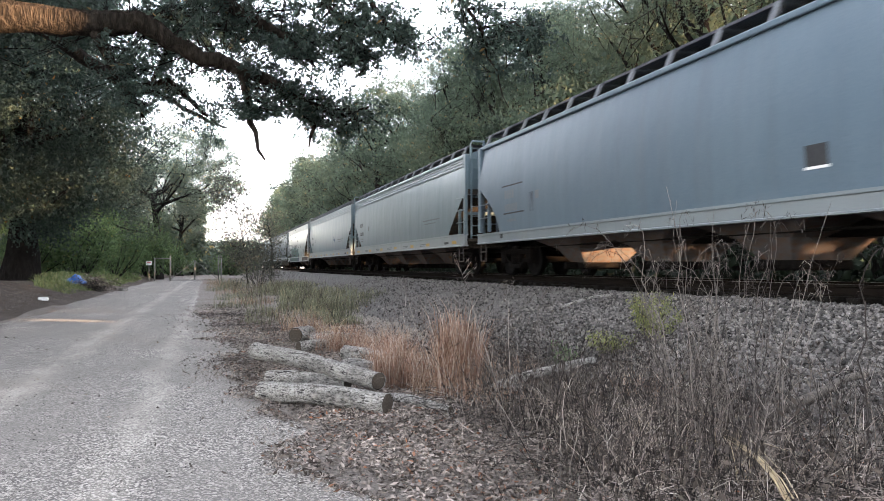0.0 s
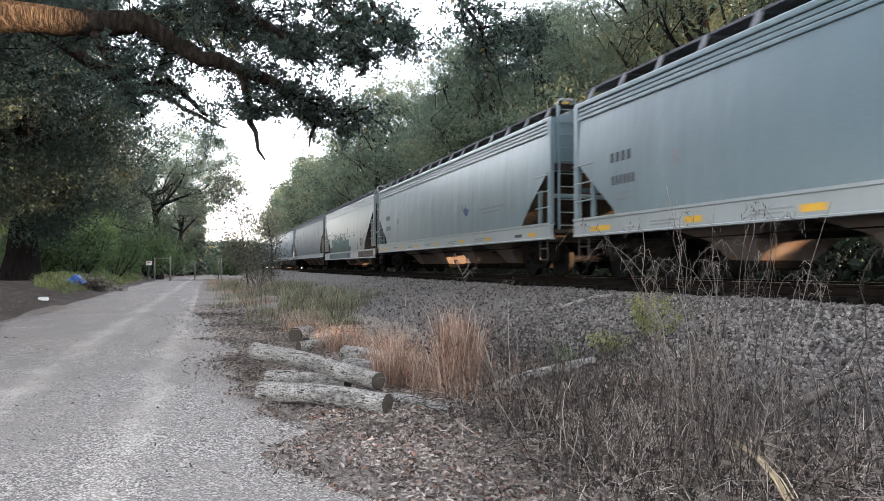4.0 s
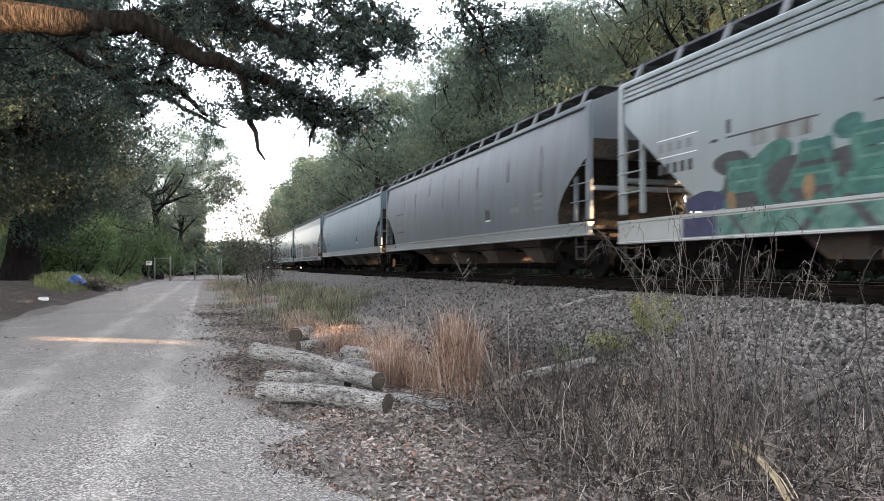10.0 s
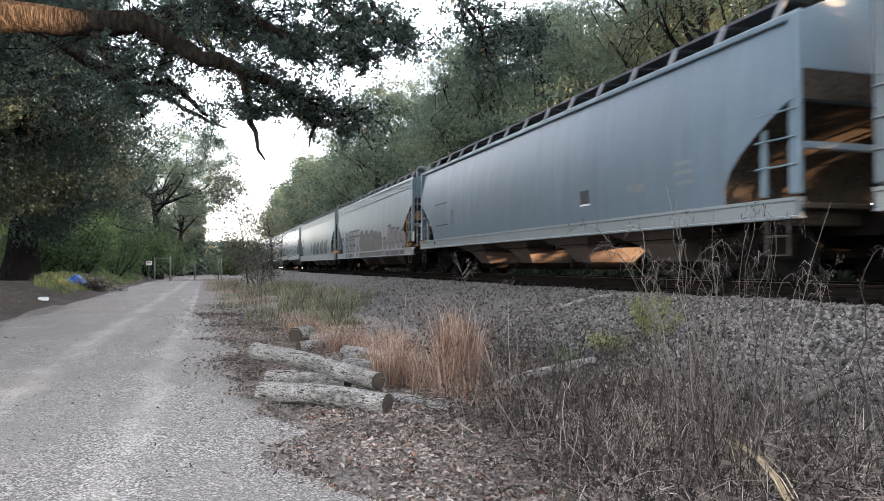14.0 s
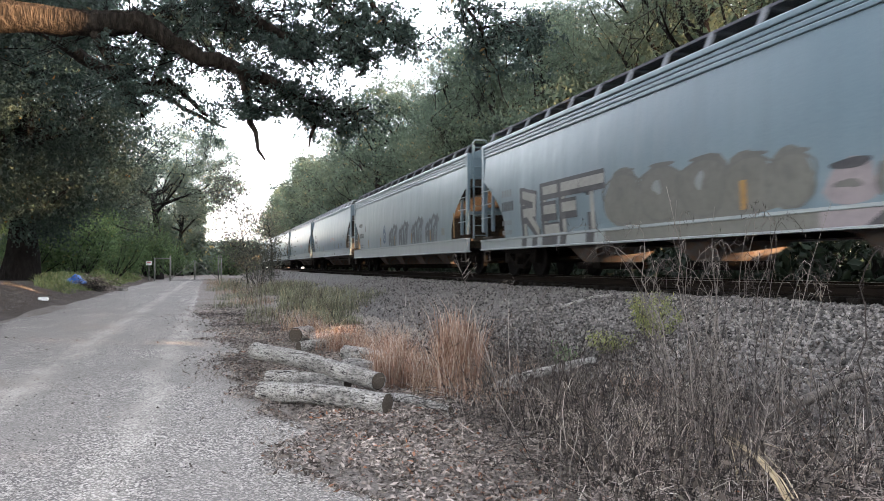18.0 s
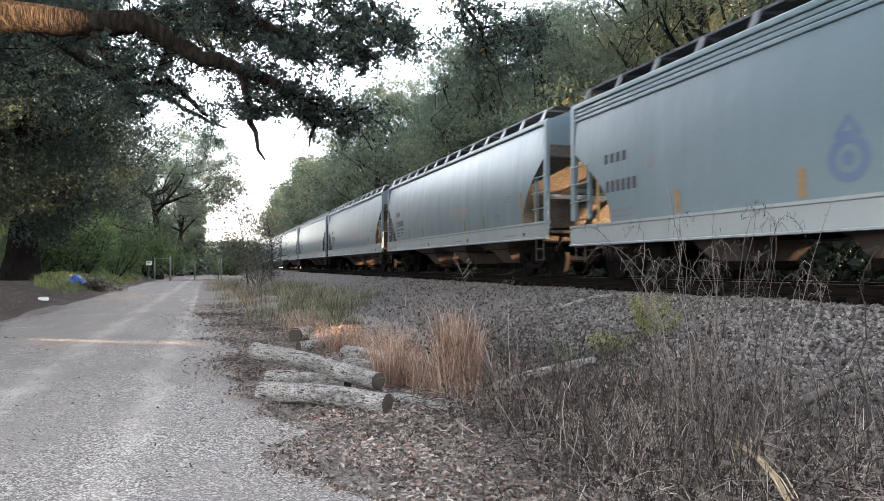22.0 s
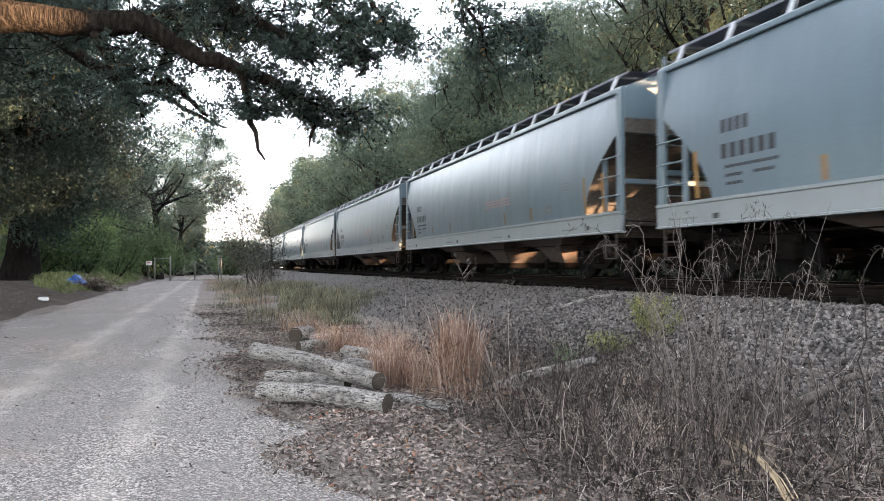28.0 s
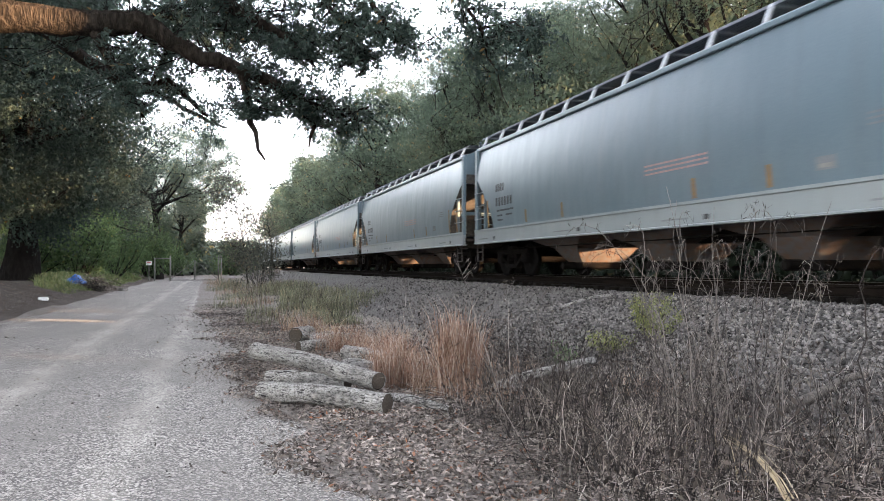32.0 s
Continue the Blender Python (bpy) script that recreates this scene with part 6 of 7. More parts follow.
def leaf_litter():
    rng = np.random.default_rng(22)
    pts = []
    n = 62000
    y = 2.8 + 26 * rng.beta(0.9, 2.2, n)
    edge = np.array([road_edges(q)[1] for q in y])
    x = edge + rng.gamma(2.2, 0.75, n) - 0.5 * rng.random(n) ** 3
    keep = x < 4.9
    pts.append(np.stack([x[keep], y[keep]], axis=1))
    m = 15000
    yy = 3.0 + 22 * rng.beta(0.9, 1.9, m)
    ed = np.array([road_edges(q)[1] for q in yy])
    off = 1.1 * rng.random(m) ** 1.4
    lobe = np.array([0.16 + 0.62 * noise.noise((q * 0.85, 3.3, 0.0)) + 0.30 * noise.noise((q * 2.6, o * 1.5, 5.5)) for q, o in zip(yy, off)])
    keep = off < lobe
    pts.append(np.stack([(ed - off)[keep], yy[keep]], axis=1))
    m = 1700
    pts.append(np.stack([rng.normal(0.42, 0.28, m), rng.normal(10.6, 0.75, m)], axis=1))
    pts.append(np.stack([rng.normal(0.3, 0.6, m), rng.normal(21.5, 2.6, m)], axis=1))
    m = 7000
    yb = rng.uniform(-8, 3.2, m)
    pts.append(np.stack([np.array([road_edges(q)[1] for q in yb]) + rng.gamma(2.2, 0.8, m), yb], axis=1))
    m = 380
    pts.append(np.stack([rng.uniform(-5, 1, m), rng.uniform(3, 30, m)], axis=1))
    m = 11000
    pts.append(np.stack([-5.2 - rng.gamma(1.5, 1.2, m), rng.uniform(9, 44, m)], axis=1))
    p = np.concatenate(pts)
    z = np.array([over(a, b) for a, b in p])
    c = np.column_stack([p, z + 0.012 + 0.018 * rng.random(len(p))])
    solo("leaf_litter", leaf_mesh("leaf_litter", c, 0.052, 0.019, rng, 0.0, 0.6), M["litter"], "brown fallen oak leaves on the verge and road edge", "leaf litter", kind="stuff")


leaf_litter()


def road_grit():
    rng = np.random.default_rng(23)
    n = 9000
    y = 3.4 + 16 * rng.beta(1, 2.6, n)
    x = rng.uniform(-4.6, 0.6, n)
    c = np.stack([x, y, np.full(n, 0.034)], axis=1)
    solo("road_grit", leaf_mesh("road_grit", c, 0.016, 0.012, rng, 0.0, 0.8), M["stone"], "loose grit and bits of stone on the road", "grit", kind="stuff")


road_grit()


def log(a, b, r0, r1, seed, label="grey lichen-covered cut log", bend=0.02):
    """A cut log: rough bark, two sawn ends with a paler ring of wood."""
    a, b = Vector(a), Vector(b)
    rng = random.Random(seed)
    ln = (b - a).length
    n = max(8, int(ln / 0.07))
    d = (b - a).normalized()
    up = Vector((0, 0, 1)) - d * d.z
    up.normalize()
    w = d.cross(up)
    sides = 26
    rows = []
    for i in range(n + 1):
        t = i / n
        r = r0 + (r1 - r0) * t
        c = a.lerp(b, t) + up * (bend * sin(pi * t)) + w * (bend * sin(2.3 * pi * t + seed))
        ring = []
        for k in range(sides):
            ang = tau * k / sides
            q = r * (1 + 0.07 * noise.noise((cos(ang) * 1.6 + seed, sin(ang) * 1.6, t * ln * 2.5)) + 0.05 * noise.noise((cos(ang) * 5, sin(ang) * 5 + seed, t * ln * 9)) + 0.03 * rng.uniform(-1, 1))
            ring.append(tuple(c + (up * cos(ang) + w * sin(ang)) * q))
        rows.append(ring)
    m = (a + b) / 2
    turn = Matrix((d, w, -up)).transposed().to_4x4()
    back = (Matrix.Translation(m) @ turn).inverted()
    e = empty("log", Matrix.Translation(m) @ turn, label, "log", "pile of cut logs")
    rows = [[tuple(back @ Vector(p)) for p in r] for r in rows]
    d = Vector((1, 0, 0))
    sh = Shape().loft(rows, False)
    part("bark", sh, M["log_bark"], e, smooth=True)
    for ring, sgn in ((rows[0], -1), (rows[-1], 1)):
        s2 = Shape()
        ctr = sum((Vector(p) for p in ring), Vector()) / sides
        v = [tuple(ctr + d * sgn * 0.004)]
        for q, off in ((0.5, 0.003), (0.86, 0.0), (0.995, -0.012)):
            v += [tuple(ctr.lerp(Vector(p), q) + d * sgn * off) for p in ring]
        f = [(0, 1 + k, 1 + (k + 1) % sides) for k in range(sides)]
        for j in range(2):
            f += [(1 + j * sides + k, 1 + (j + 1) * sides + k, 1 + (j + 1) * sides + (k + 1) % sides, 1 + j * sides + (k + 1) % sides) for k in range(sides)]
        part("cut_end", s2.add(v, f), M["cut_wood"], e, "weathered sawn end")
    return e


log((0.52, 7.92, 0.10), (1.61, 6.81, 0.10), 0.102, 0.102, 1)
log((0.56, 9.85, 0.31), (1.68, 7.55, 0.20), 0.102, 0.095, 2, "grey lichen-covered cut log propped on the others")
log((0.66, 8.95, 0.09), (1.45, 8.15, 0.09), 0.085, 0.08, 3, "dark grey cut log under the others")
log((1.48, 13.6, 0.15), (1.85, 14.2, 0.13), 0.135, 0.12, 4, "short thick cut log with its sawn end to the road")
log((1.75, 13.6, 0.10), (2.5, 13.3, 0.10), 0.09, 0.08, 14, "weathered cut log lying behind the pile")
log((1.36, 12.1, 0.09), (1.85, 12.35, 0.09), 0.09, 0.085, 5, "short weathered log chunk")
log((1.92, 10.9, 0.12), (2.35, 9.4, 0.12), 0.11, 0.10, 6, "grey weathered log half hidden in dry grass")
log((1.70, 9.6, 0.10), (2.0, 8.9, 0.10), 0.10, 0.09, 8, "short weathered log chunk")
log((1.75, 7.35, 0.06), (2.15, 6.6, 0.05), 0.055, 0.04, 9, "thin grey branch lying in the leaves")
log((2.80, 7.2, 0.10), (4.15, 7.4, 0.34), 0.055, 0.035, 10, "pale grey fallen branch among the weeds", 0.06)
log((2.95, 6.95, 0.06), (3.3, 7.6, 0.09), 0.07, 0.06, 13, "pale grey fallen branch among the weeds", 0.03)
dark_branch = log((4.25, 4.9, 0.16), (5.45, 5.0, 0.46), 0.045, 0.03, 11, "dark fallen branch on the edge of the ballast", 0.05)
for piece in dark_branch.children:
    piece.data.materials[0] = M["dark_wood"]
log((6.3, 12.6, 0.62), (7.15, 12.2, 0.86), 0.03, 0.02, 12, "pale dead branch on the ballast", 0.05)


def weed_segments(rng, x, y, h, r, lean=0.18, branches=9, curl=0.05, hook=0.0):
    """A dead stalk: a long slightly bent stem with short upright shoots, as sticks."""
    p = np.array([x, y, ground_z(x, y) - 0.02])
    segs = []
    d = np.array([rng.normal() * lean, rng.normal() * lean, 1.0])
    steps = 5 if not hook else 6
    pts = [p]
    turn = rng.uniform(0, tau)
    bend = np.array([cos(turn), sin(turn), -0.75])
    for i in range(steps):
        d = d / np.linalg.norm(d) + rng.normal(size=3) * np.array([curl, curl, 0.0])
        if hook and i >= 3:
            d = d + bend * hook * (i - 2)
        q = p + d / np.linalg.norm(d) * h / steps * (0.75 if hook and i >= 3 else 1.0)
        segs.append((*p, *q, r * (1 - 0.75 * i / steps), r * (1 - 0.75 * (i + 1) / steps)))
        p = q
        pts.append(p)
    for j in range(branches):
        t = rng.uniform(0.3, 0.98) * steps
        i = min(int(t), steps - 1)
        a = pts[i] + (pts[i + 1] - pts[i]) * (t - i)
        az = rng.uniform(0, tau)
        ln = h * rng.uniform(0.06, 0.24) * (1.2 - 0.7 * t / steps)
        u = np.array([cos(az) * 0.5, sin(az) * 0.5, rng.uniform(0.4, 1.0)])
        b = a + u * ln * 0.6
        c = b + (u * 0.7 + np.array([0, 0, rng.uniform(-0.7, 0.5)]) + rng.normal(size=3) * 0.12) * ln * 0.5
        segs += [(*a, *b, r * 0.42, r * 0.32), (*b, *c, r * 0.32, r * 0.14)]
        if rng.random() < 0.5:
            segs.append((*b, *(b + rng.normal(size=3) * ln * 0.2 + np.array([0, 0, ln * 0.15])), r * 0.22, r * 0.12))
    return segs


def weeds():
    rng = np.random.default_rng(24)
    segs = []
    for i in range(600):
        y = 3.2 + 11 * rng.beta(1.0, 1.7)
        lo = 1.55 + 0.12 * max(0, y - 4)
        x = lo + rng.gamma(2.6, 0.62)
        if x > 6.6 or (x > 4.7 and rng.random() < 0.7) or (y > 7 and rng.random() < 0.4):
            continue
        h = rng.uniform(0.28, 0.85) * (1.15 - 0.1 * max(0, x - 4))
        segs += weed_segments(rng, x, y, h, rng.uniform(0.002, 0.0046), 0.42, int(rng.integers(5, 12)), 0.16)
    for i in range(5600):
        y = 3.0 + 9 * rng.beta(1.0, 1.6)
        x = 1.7 + rng.gamma(2.4, 0.75)
        if x > 6.2 or (x > 4.6 and rng.random() < 0.6) or (y > 6.6 and rng.random() < 0.55):
            continue
        z = ground_z(x, y) + rng.uniform(0.0, 0.22) ** 1.2
        az, ln = rng.uniform(0, tau), rng.uniform(0.12, 0.55)
        up = rng.normal() * 0.35
        a = np.array([x, y, z])
        b = a + np.array([cos(az), sin(az), up]) * ln * 0.5
        c = b + np.array([cos(az + rng.normal() * 0.5), sin(az + rng.normal() * 0.5), up - 0.35]) * ln * 0.5
        c[2] = max(c[2], ground_z(c[0], c[1]) + 0.004)
        b[2] = max(b[2], ground_z(b[0], b[1]) + 0.004)
        r = rng.uniform(0.0014, 0.0034)
        segs += [(*a, *b, r, r * 0.8), (*b, *c, r * 0.8, r * 0.4)]
    for i in range(520):
        y = 3.2 + 10 * rng.beta(1.0, 1.6)
        x = 1.6 + 0.1 * max(0, y - 4) + rng.gamma(2.4, 0.7)
        if x < 6.4:
            segs += weed_segments(rng, x, y, rng.uniform(0.25, 0.95), rng.uniform(0.0014, 0.0030), 0.75, 3, 0.22)
    for i in range(160):
        x, y = rng.uniform(2.4, 4.6), rng.uniform(-8, 2.6)
        segs += weed_segments(rng, x, y, rng.uniform(0.3, 0.8), 0.005, 0.3, 6, 0.12)
    for i in range(260):
        x, y = rng.uniform(1.0, 4.6), rng.uniform(14, 48)
        segs += weed_segments(rng, x, y, rng.uniform(0.4, 1.1), 0.006, 0.2, 7, 0.12)
    solo("dead_weeds", stick_mesh("dead_weeds", segs, rng), M["stem"], "tangled grey dead weeds and twigs along the verge", "dead weeds", kind="stuff")
    n = 5200
    y = 3.0 + 10 * rng.beta(1.0, 1.6, n)
    x = 1.7 + 0.08 * (y - 3) + rng.gamma(2.2, 0.8, n)
    z = np.array([ground_z(a, b) for a, b in zip(x, y)]) + 0.02 + rng.gamma(1.2, 0.09, n)
    keep = x < 6.2
    solo("withered_leaves", leaf_mesh("withered_leaves", np.stack([x, y, z], axis=1)[keep], 0.065, 0.024, rng, 0.8), M["withered"], "brown withered leaves caught in the dead weeds", "dead leaves", kind="stuff")
    # stalks tall enough to stand against the train
    tall = [(2.37, 5.69, 1.36, -0.4, 1), (2.45, 5.8, 1.2, 0.3, 1), (2.08, 4.08, 0.98, -0.4, 2), (4.42, 4.15, 1.2, 0.5, 2),
            (2.2, 4.3, 0.85, 0.2, 2), (1.75, 4.9, 0.42, -1.0, 1), (4.3, 6.6, 1.15, -0.3, 2), (5.0, 7.0, 1.1, 0.2, 1), (2.9, 5.2, 0.95, 0.3, 2), (3.3, 3.9, 0.9, -0.5, 2), (2.75, 4.0, 0.8, 0.3, 2),
            (2.55, 8.6, 1.2, 0.1, 1), (4.9, 5.2, 1.2, 0.6, 1), (3.0, 7.6, 1.0, 0.0, 2), (2.5, 5.9, 1.15, 0.8, 2), (3.1, 9.4, 1.0, 0.2, 3), (3.3, 9.2, 0.9, -0.3, 3)]
    for i, (x, y, h, lean, stems) in enumerate(tall):
        r2 = np.random.default_rng(400 + i)
        ob = empty("dead_stalk", pose(x, y, 0), "tall dry branching weed stalk on the verge", "weed", "tall dead stalks")
        ends = []
        for q in range(stems):
            sg = weed_segments(r2, x + r2.normal() * 0.05, y + r2.normal() * 0.05, h * (1.14 if q == 0 else r2.uniform(0.6, 1.0)), r2.uniform(0.0030, 0.0052), 0.07, 13, 0.085, r2.choice([0.0, 0.25, 0.5]))
            sg = [(a - x + lean * c * 0.12, b - y, c, d - x + lean * f * 0.12, e - y, f, g, w) for a, b, c, d, e, f, g, w in sg]
            me = stick_mesh("stem", sg, r2, 4)
            me.materials.append(M["dark_stem" if (i + q) % 3 == 1 else "pale_stem"])
            part("stem", me, None, ob)
            ends += [(d, e, f) for a, b, c, d, e, f, g, w in sg if w < 0.0014]
        if ends and i % 2 == 0:
            c = np.repeat(np.array(ends), 2, axis=0) + r2.normal(size=(2 * len(ends), 3)) * 0.02
            lm = leaf_mesh("withered_leaf", c, 0.045, 0.013, r2, 0.9)
            lm.materials.append(M["withered"])
            part("withered_leaves", lm, None, ob, "shrivelled hanging leaves")["kind"] = "stuff"


weeds()


def bowed_stalk(x, y, across, height, hook, seed, thick=0.0055, material="pale_stem"):
    """One long dead stalk: leans across, bows, and its dry head hangs over; short crooked shoots all the way up."""
    rng = np.random.default_rng(seed)
    right = np.array([0.954, -0.299, 0.0])
    z0 = ground_z(x, y)
    n = 9
    pts = []
    for i in range(n + 1):
        t = i / n
        p = np.array([0, 0, (height - z0) * t]) + right * across * t ** 1.7
        pts.append(p + rng.normal(size=3) * 0.026 * (i > 0))
    if hook:
        side, d = np.sign(hook), pts[-1] - pts[-2]
        for k in range(4):
            d = d * 0.6 + (right * side * 0.035 - np.array([0, 0, 0.03 * k])) * abs(hook)
            pts.append(pts[-1] + d)
    rad = [thick * (1 - 0.7 * i / len(pts)) for i in range(len(pts))]
    e = empty("dead_stalk", pose(x, y, z0), "tall bowed dead weed stalk with a drooping dry head", "weed", "tall dead stalks")
    part("stem", Shape().tube(pts, rad, 5), M[material], e, smooth=True)
    segs = []
    for j in range(22):
        t = rng.uniform(0.2, 1.0) * (len(pts) - 1.01)
        i = int(t)
        a = pts[i] + (pts[i + 1] - pts[i]) * (t - i)
        az = rng.uniform(0, tau)
        ln = rng.uniform(0.04, 0.15) * (1.3 - 0.8 * t / len(pts))
        u = np.array([cos(az) * 0.7, sin(az) * 0.7, rng.uniform(0.1, 1.0)])
        b = a + u * ln * 0.6
        c = b + (u * 0.5 + np.array([0, 0, rng.uniform(-2.4, 0.1)]) + rng.normal(size=3) * 0.2) * ln * 0.7
        segs += [(*a, *b, thick * 0.38, thick * 0.3), (*b, *c, thick * 0.3, thick * 0.15)]
    me = stick_mesh("shoot", segs, rng, 4)
    me.materials.append(M[material])
    part("shoot", me, None, e)["kind"] = "stuff"
    if hook:
        c = np.repeat(np.array(pts[-3:]), 3, axis=0)
        lm = leaf_mesh("withered_leaf", c + rng.normal(size=c.shape) * np.array([0.010, 0.010, 0.03]), 0.05, 0.005, rng, 2.2)
        lm.materials.append(M["dark_stem"])
        part("withered_leaf", lm, None, e, "shrivelled hanging leaves")["kind"] = "stuff"


# root, lean across, height, hang of the head
for i, (x, y, across, height, hook) in enumerate([(3.07, 4.17, -0.16, 1.92, 0.0), (3.12, 4.25, -0.15, 1.80, 0.0), (3.05, 4.30, -0.40, 1.52, -1.0), (3.00, 4.22, -0.28, 1.50, -0.7), (3.25, 4.12, -0.07, 1.76, 0.0),
                                                  (3.30, 4.20, -0.03, 1.42, 0.9), (3.42, 4.05, 0.14, 1.52, 0.8), (3.48, 4.10, 0.16, 1.46, -0.7), (3.45, 4.00, 0.50, 1.86, 0.0), (4.12, 3.80, -0.02, 1.40, 0.3),
                                                  (3.15, 4.05, -0.10, 1.40, 0.6), (3.20, 4.30, -0.12, 1.30, -0.5), (2.98, 4.35, -0.14, 1.28, 0.5), (3.33, 4.25, 0.04, 1.38, -0.6), (3.65, 4.05, 0.10, 1.15, 0.7),
                                                  (3.18, 4.16, 0.06, 1.44, -0.9), (3.38, 4.18, 0.08, 1.25, 0.4), (2.2, 5.5, 0.0, 1.05, 0.0), (3.5, 7.6, 0.05, 1.05, 0.3), (3.6, 7.7, -0.06, 0.95, -0.3), (3.45, 7.75, 0.12, 0.9, 0.4)]):
    bowed_stalk(x, y, across, height, hook, 430 + i, 0.0065 if i == 9 else 0.0033 if i % 3 else 0.0042, "dark_stem" if i in (6, 9, 11, 13) else "pale_stem" if i in (0, 3, 5, 8, 14) else "grey_stem")
    if i < 16 and i != 9:
        bowed_stalk(x + 0.05 * cos(7 * i), y + 0.06 * sin(5 * i), across * (0.5 + 0.1 * (i % 5)), height * (0.68 + 0.05 * (i % 4)), -hook, 480 + i, 0.0032, "grey_stem" if i % 3 else "dark_stem")
# runners that arch over and hang among them
for i, (x, y, across, height, hook) in enumerate([(2.95, 4.35, -0.22, 1.36, -1.9), (3.02, 4.30, -0.30, 1.44, -1.6), (3.00, 4.40, -0.05, 1.30, -1.8), (3.10, 4.20, 0.10, 1.42, 1.7), (3.28, 4.15, 0.12, 1.50, 1.5), (3.40, 4.00, 0.05, 1.44, -1.6),
                                                  (3.55, 4.00, 0.20, 1.30, 1.6), (3.22, 4.10, -0.10, 1.24, -1.7), (3.15, 4.28, 0.02, 1.20, 1.5), (3.50, 4.08, -0.06, 1.34, 1.4), (3.08, 4.12, -0.14, 1.58, 1.2), (3.36, 4.22, 0.16, 1.60, -1.2)]):
    bowed_stalk(x, y, across, height, hook * 0.5, 640 + i, 0.0034, "grey_stem" if i % 3 else "dark_stem")
bowed_stalk(2.33, 4.62, -0.02, 0.72, 0.0, 460, 0.011, "dark_stem")
bowed_stalk(2.40, 4.50, 0.05, 0.55, 0.0, 461, 0.008, "dark_stem")


def verge_tangle():
    """Low bleached twigs and curled grass where the verge meets the ballast."""
    rng = np.random.default_rng(33)
    sg = []
    for i in range(620):
        y = 5.2 + 5.6 * rng.beta(1.1, 1.4)
        x = 2.35 + 0.06 * y + rng.gamma(2.0, 0.6)
        if x < 5.6:
            sg += weed_segments(rng, x, y, rng.uniform(0.12, 0.5), rng.uniform(0.0015, 0.0032), 0.8, 4, 0.25)
    solo("low_twigs", stick_mesh("low_twigs", sg, rng, 3), M["grey_stem"], "low tangle of bleached grey twigs beside the ballast", "dead weeds", kind="stuff")
    n = 2600
    y = 3.4 + 6.8 * rng.beta(1.1, 1.5, n)
    x = 1.9 + 0.08 * y + rng.gamma(2.0, 0.62, n)
    keep = x < 5.4
    x, y = x[keep], y[keep]
    roots = np.stack([x, y, [ground_z(a, b) for a, b in zip(x, y)]], axis=1)
    tips = roots + np.stack([rng.normal(size=len(x)) * 0.16, rng.normal(size=len(x)) * 0.16, rng.uniform(0.08, 0.42, len(x))], axis=1)
    solo("dry_grass", blade_mesh("dry_grass", roots, tips, 0.006, rng, 0.3), M["bleached_grass"], "thin bleached dead grass among the weeds", "dead grass", kind="stuff")


verge_tangle()


def dark_stalks():
    rng = np.random.default_rng(29)
    sg = []
    for i in range(170):
        y = 3.3 + 3.6 * rng.beta(1.1, 1.6)
        x = 1.75 + 0.1 * y + rng.gamma(2.2, 0.55)
        if x > 5.0:
            continue
        h = rng.uniform(0.4, 0.95) * (1.1 if 3.3 < x < 4.2 else 0.9)
        for q in range(int(rng.integers(1, 4))):
            sg += weed_segments(rng, x + rng.normal() * 0.06, y + rng.normal() * 0.06, h * rng.uniform(0.7, 1.05), rng.uniform(0.0025, 0.0055), 0.25, 9, 0.12)
    solo("dark_weeds", stick_mesh("dark_weeds", sg, rng, 3), M["dark_stem"], "dark brown branching dead weeds on the verge", "dead weeds", kind="stuff")


dark_stalks()


def clump(x, y, rx, ry, h, n, width, material, label, seed, spread=0.35, group="dry grass clumps"):
    rng = np.random.default_rng(seed)
    z = ground_z(x, y)
    a, q = rng.uniform(0, tau, n), np.sqrt(rng.random(n))
    roots = np.stack([rx * q * np.cos(a), ry * q * np.sin(a), np.zeros(n)], axis=1)
    hh = h * (0.25 + 0.75 * rng.beta(1.3, 1.9, n))
    tips = roots + np.stack([rng.normal(size=n) * spread * hh * 0.45, rng.normal(size=n) * spread * hh * 0.45, hh], axis=1)
    me = blade_mesh("grass_clump", roots, tips, width, rng, 0.3)
    me.materials.append(M[material])
    ob = empty("grass_clump", pose(x, y, z - 0.01), label, "grass clump", group)
    part("blade", me, None, ob)["kind"] = "stuff"
    return ob


RED_TEXT = "tall clump of dry russet grass on the verge"
clump(2.47, 7.45, 0.19, 0.15, 1.22, 1000, 0.0065, "russet", RED_TEXT, 501, 0.20)
clump(2.63, 7.5, 0.15, 0.14, 1.05, 800, 0.0065, "russet", RED_TEXT, 502, 0.22)
clump(1.98, 8.25, 0.20, 0.15, 0.80, 620, 0.006, "russet", RED_TEXT, 503, 0.32)
clump(2.25, 8.0, 0.15, 0.15, 0.65, 200, 0.007, "russet", RED_TEXT, 504, 0.6)
clump(2.0, 12.4, 0.35, 0.3, 0.55, 240, 0.007, "russet", RED_TEXT, 505, 0.5)
LOW_TEXT = "low clump of dry reddish-brown grass on the verge"
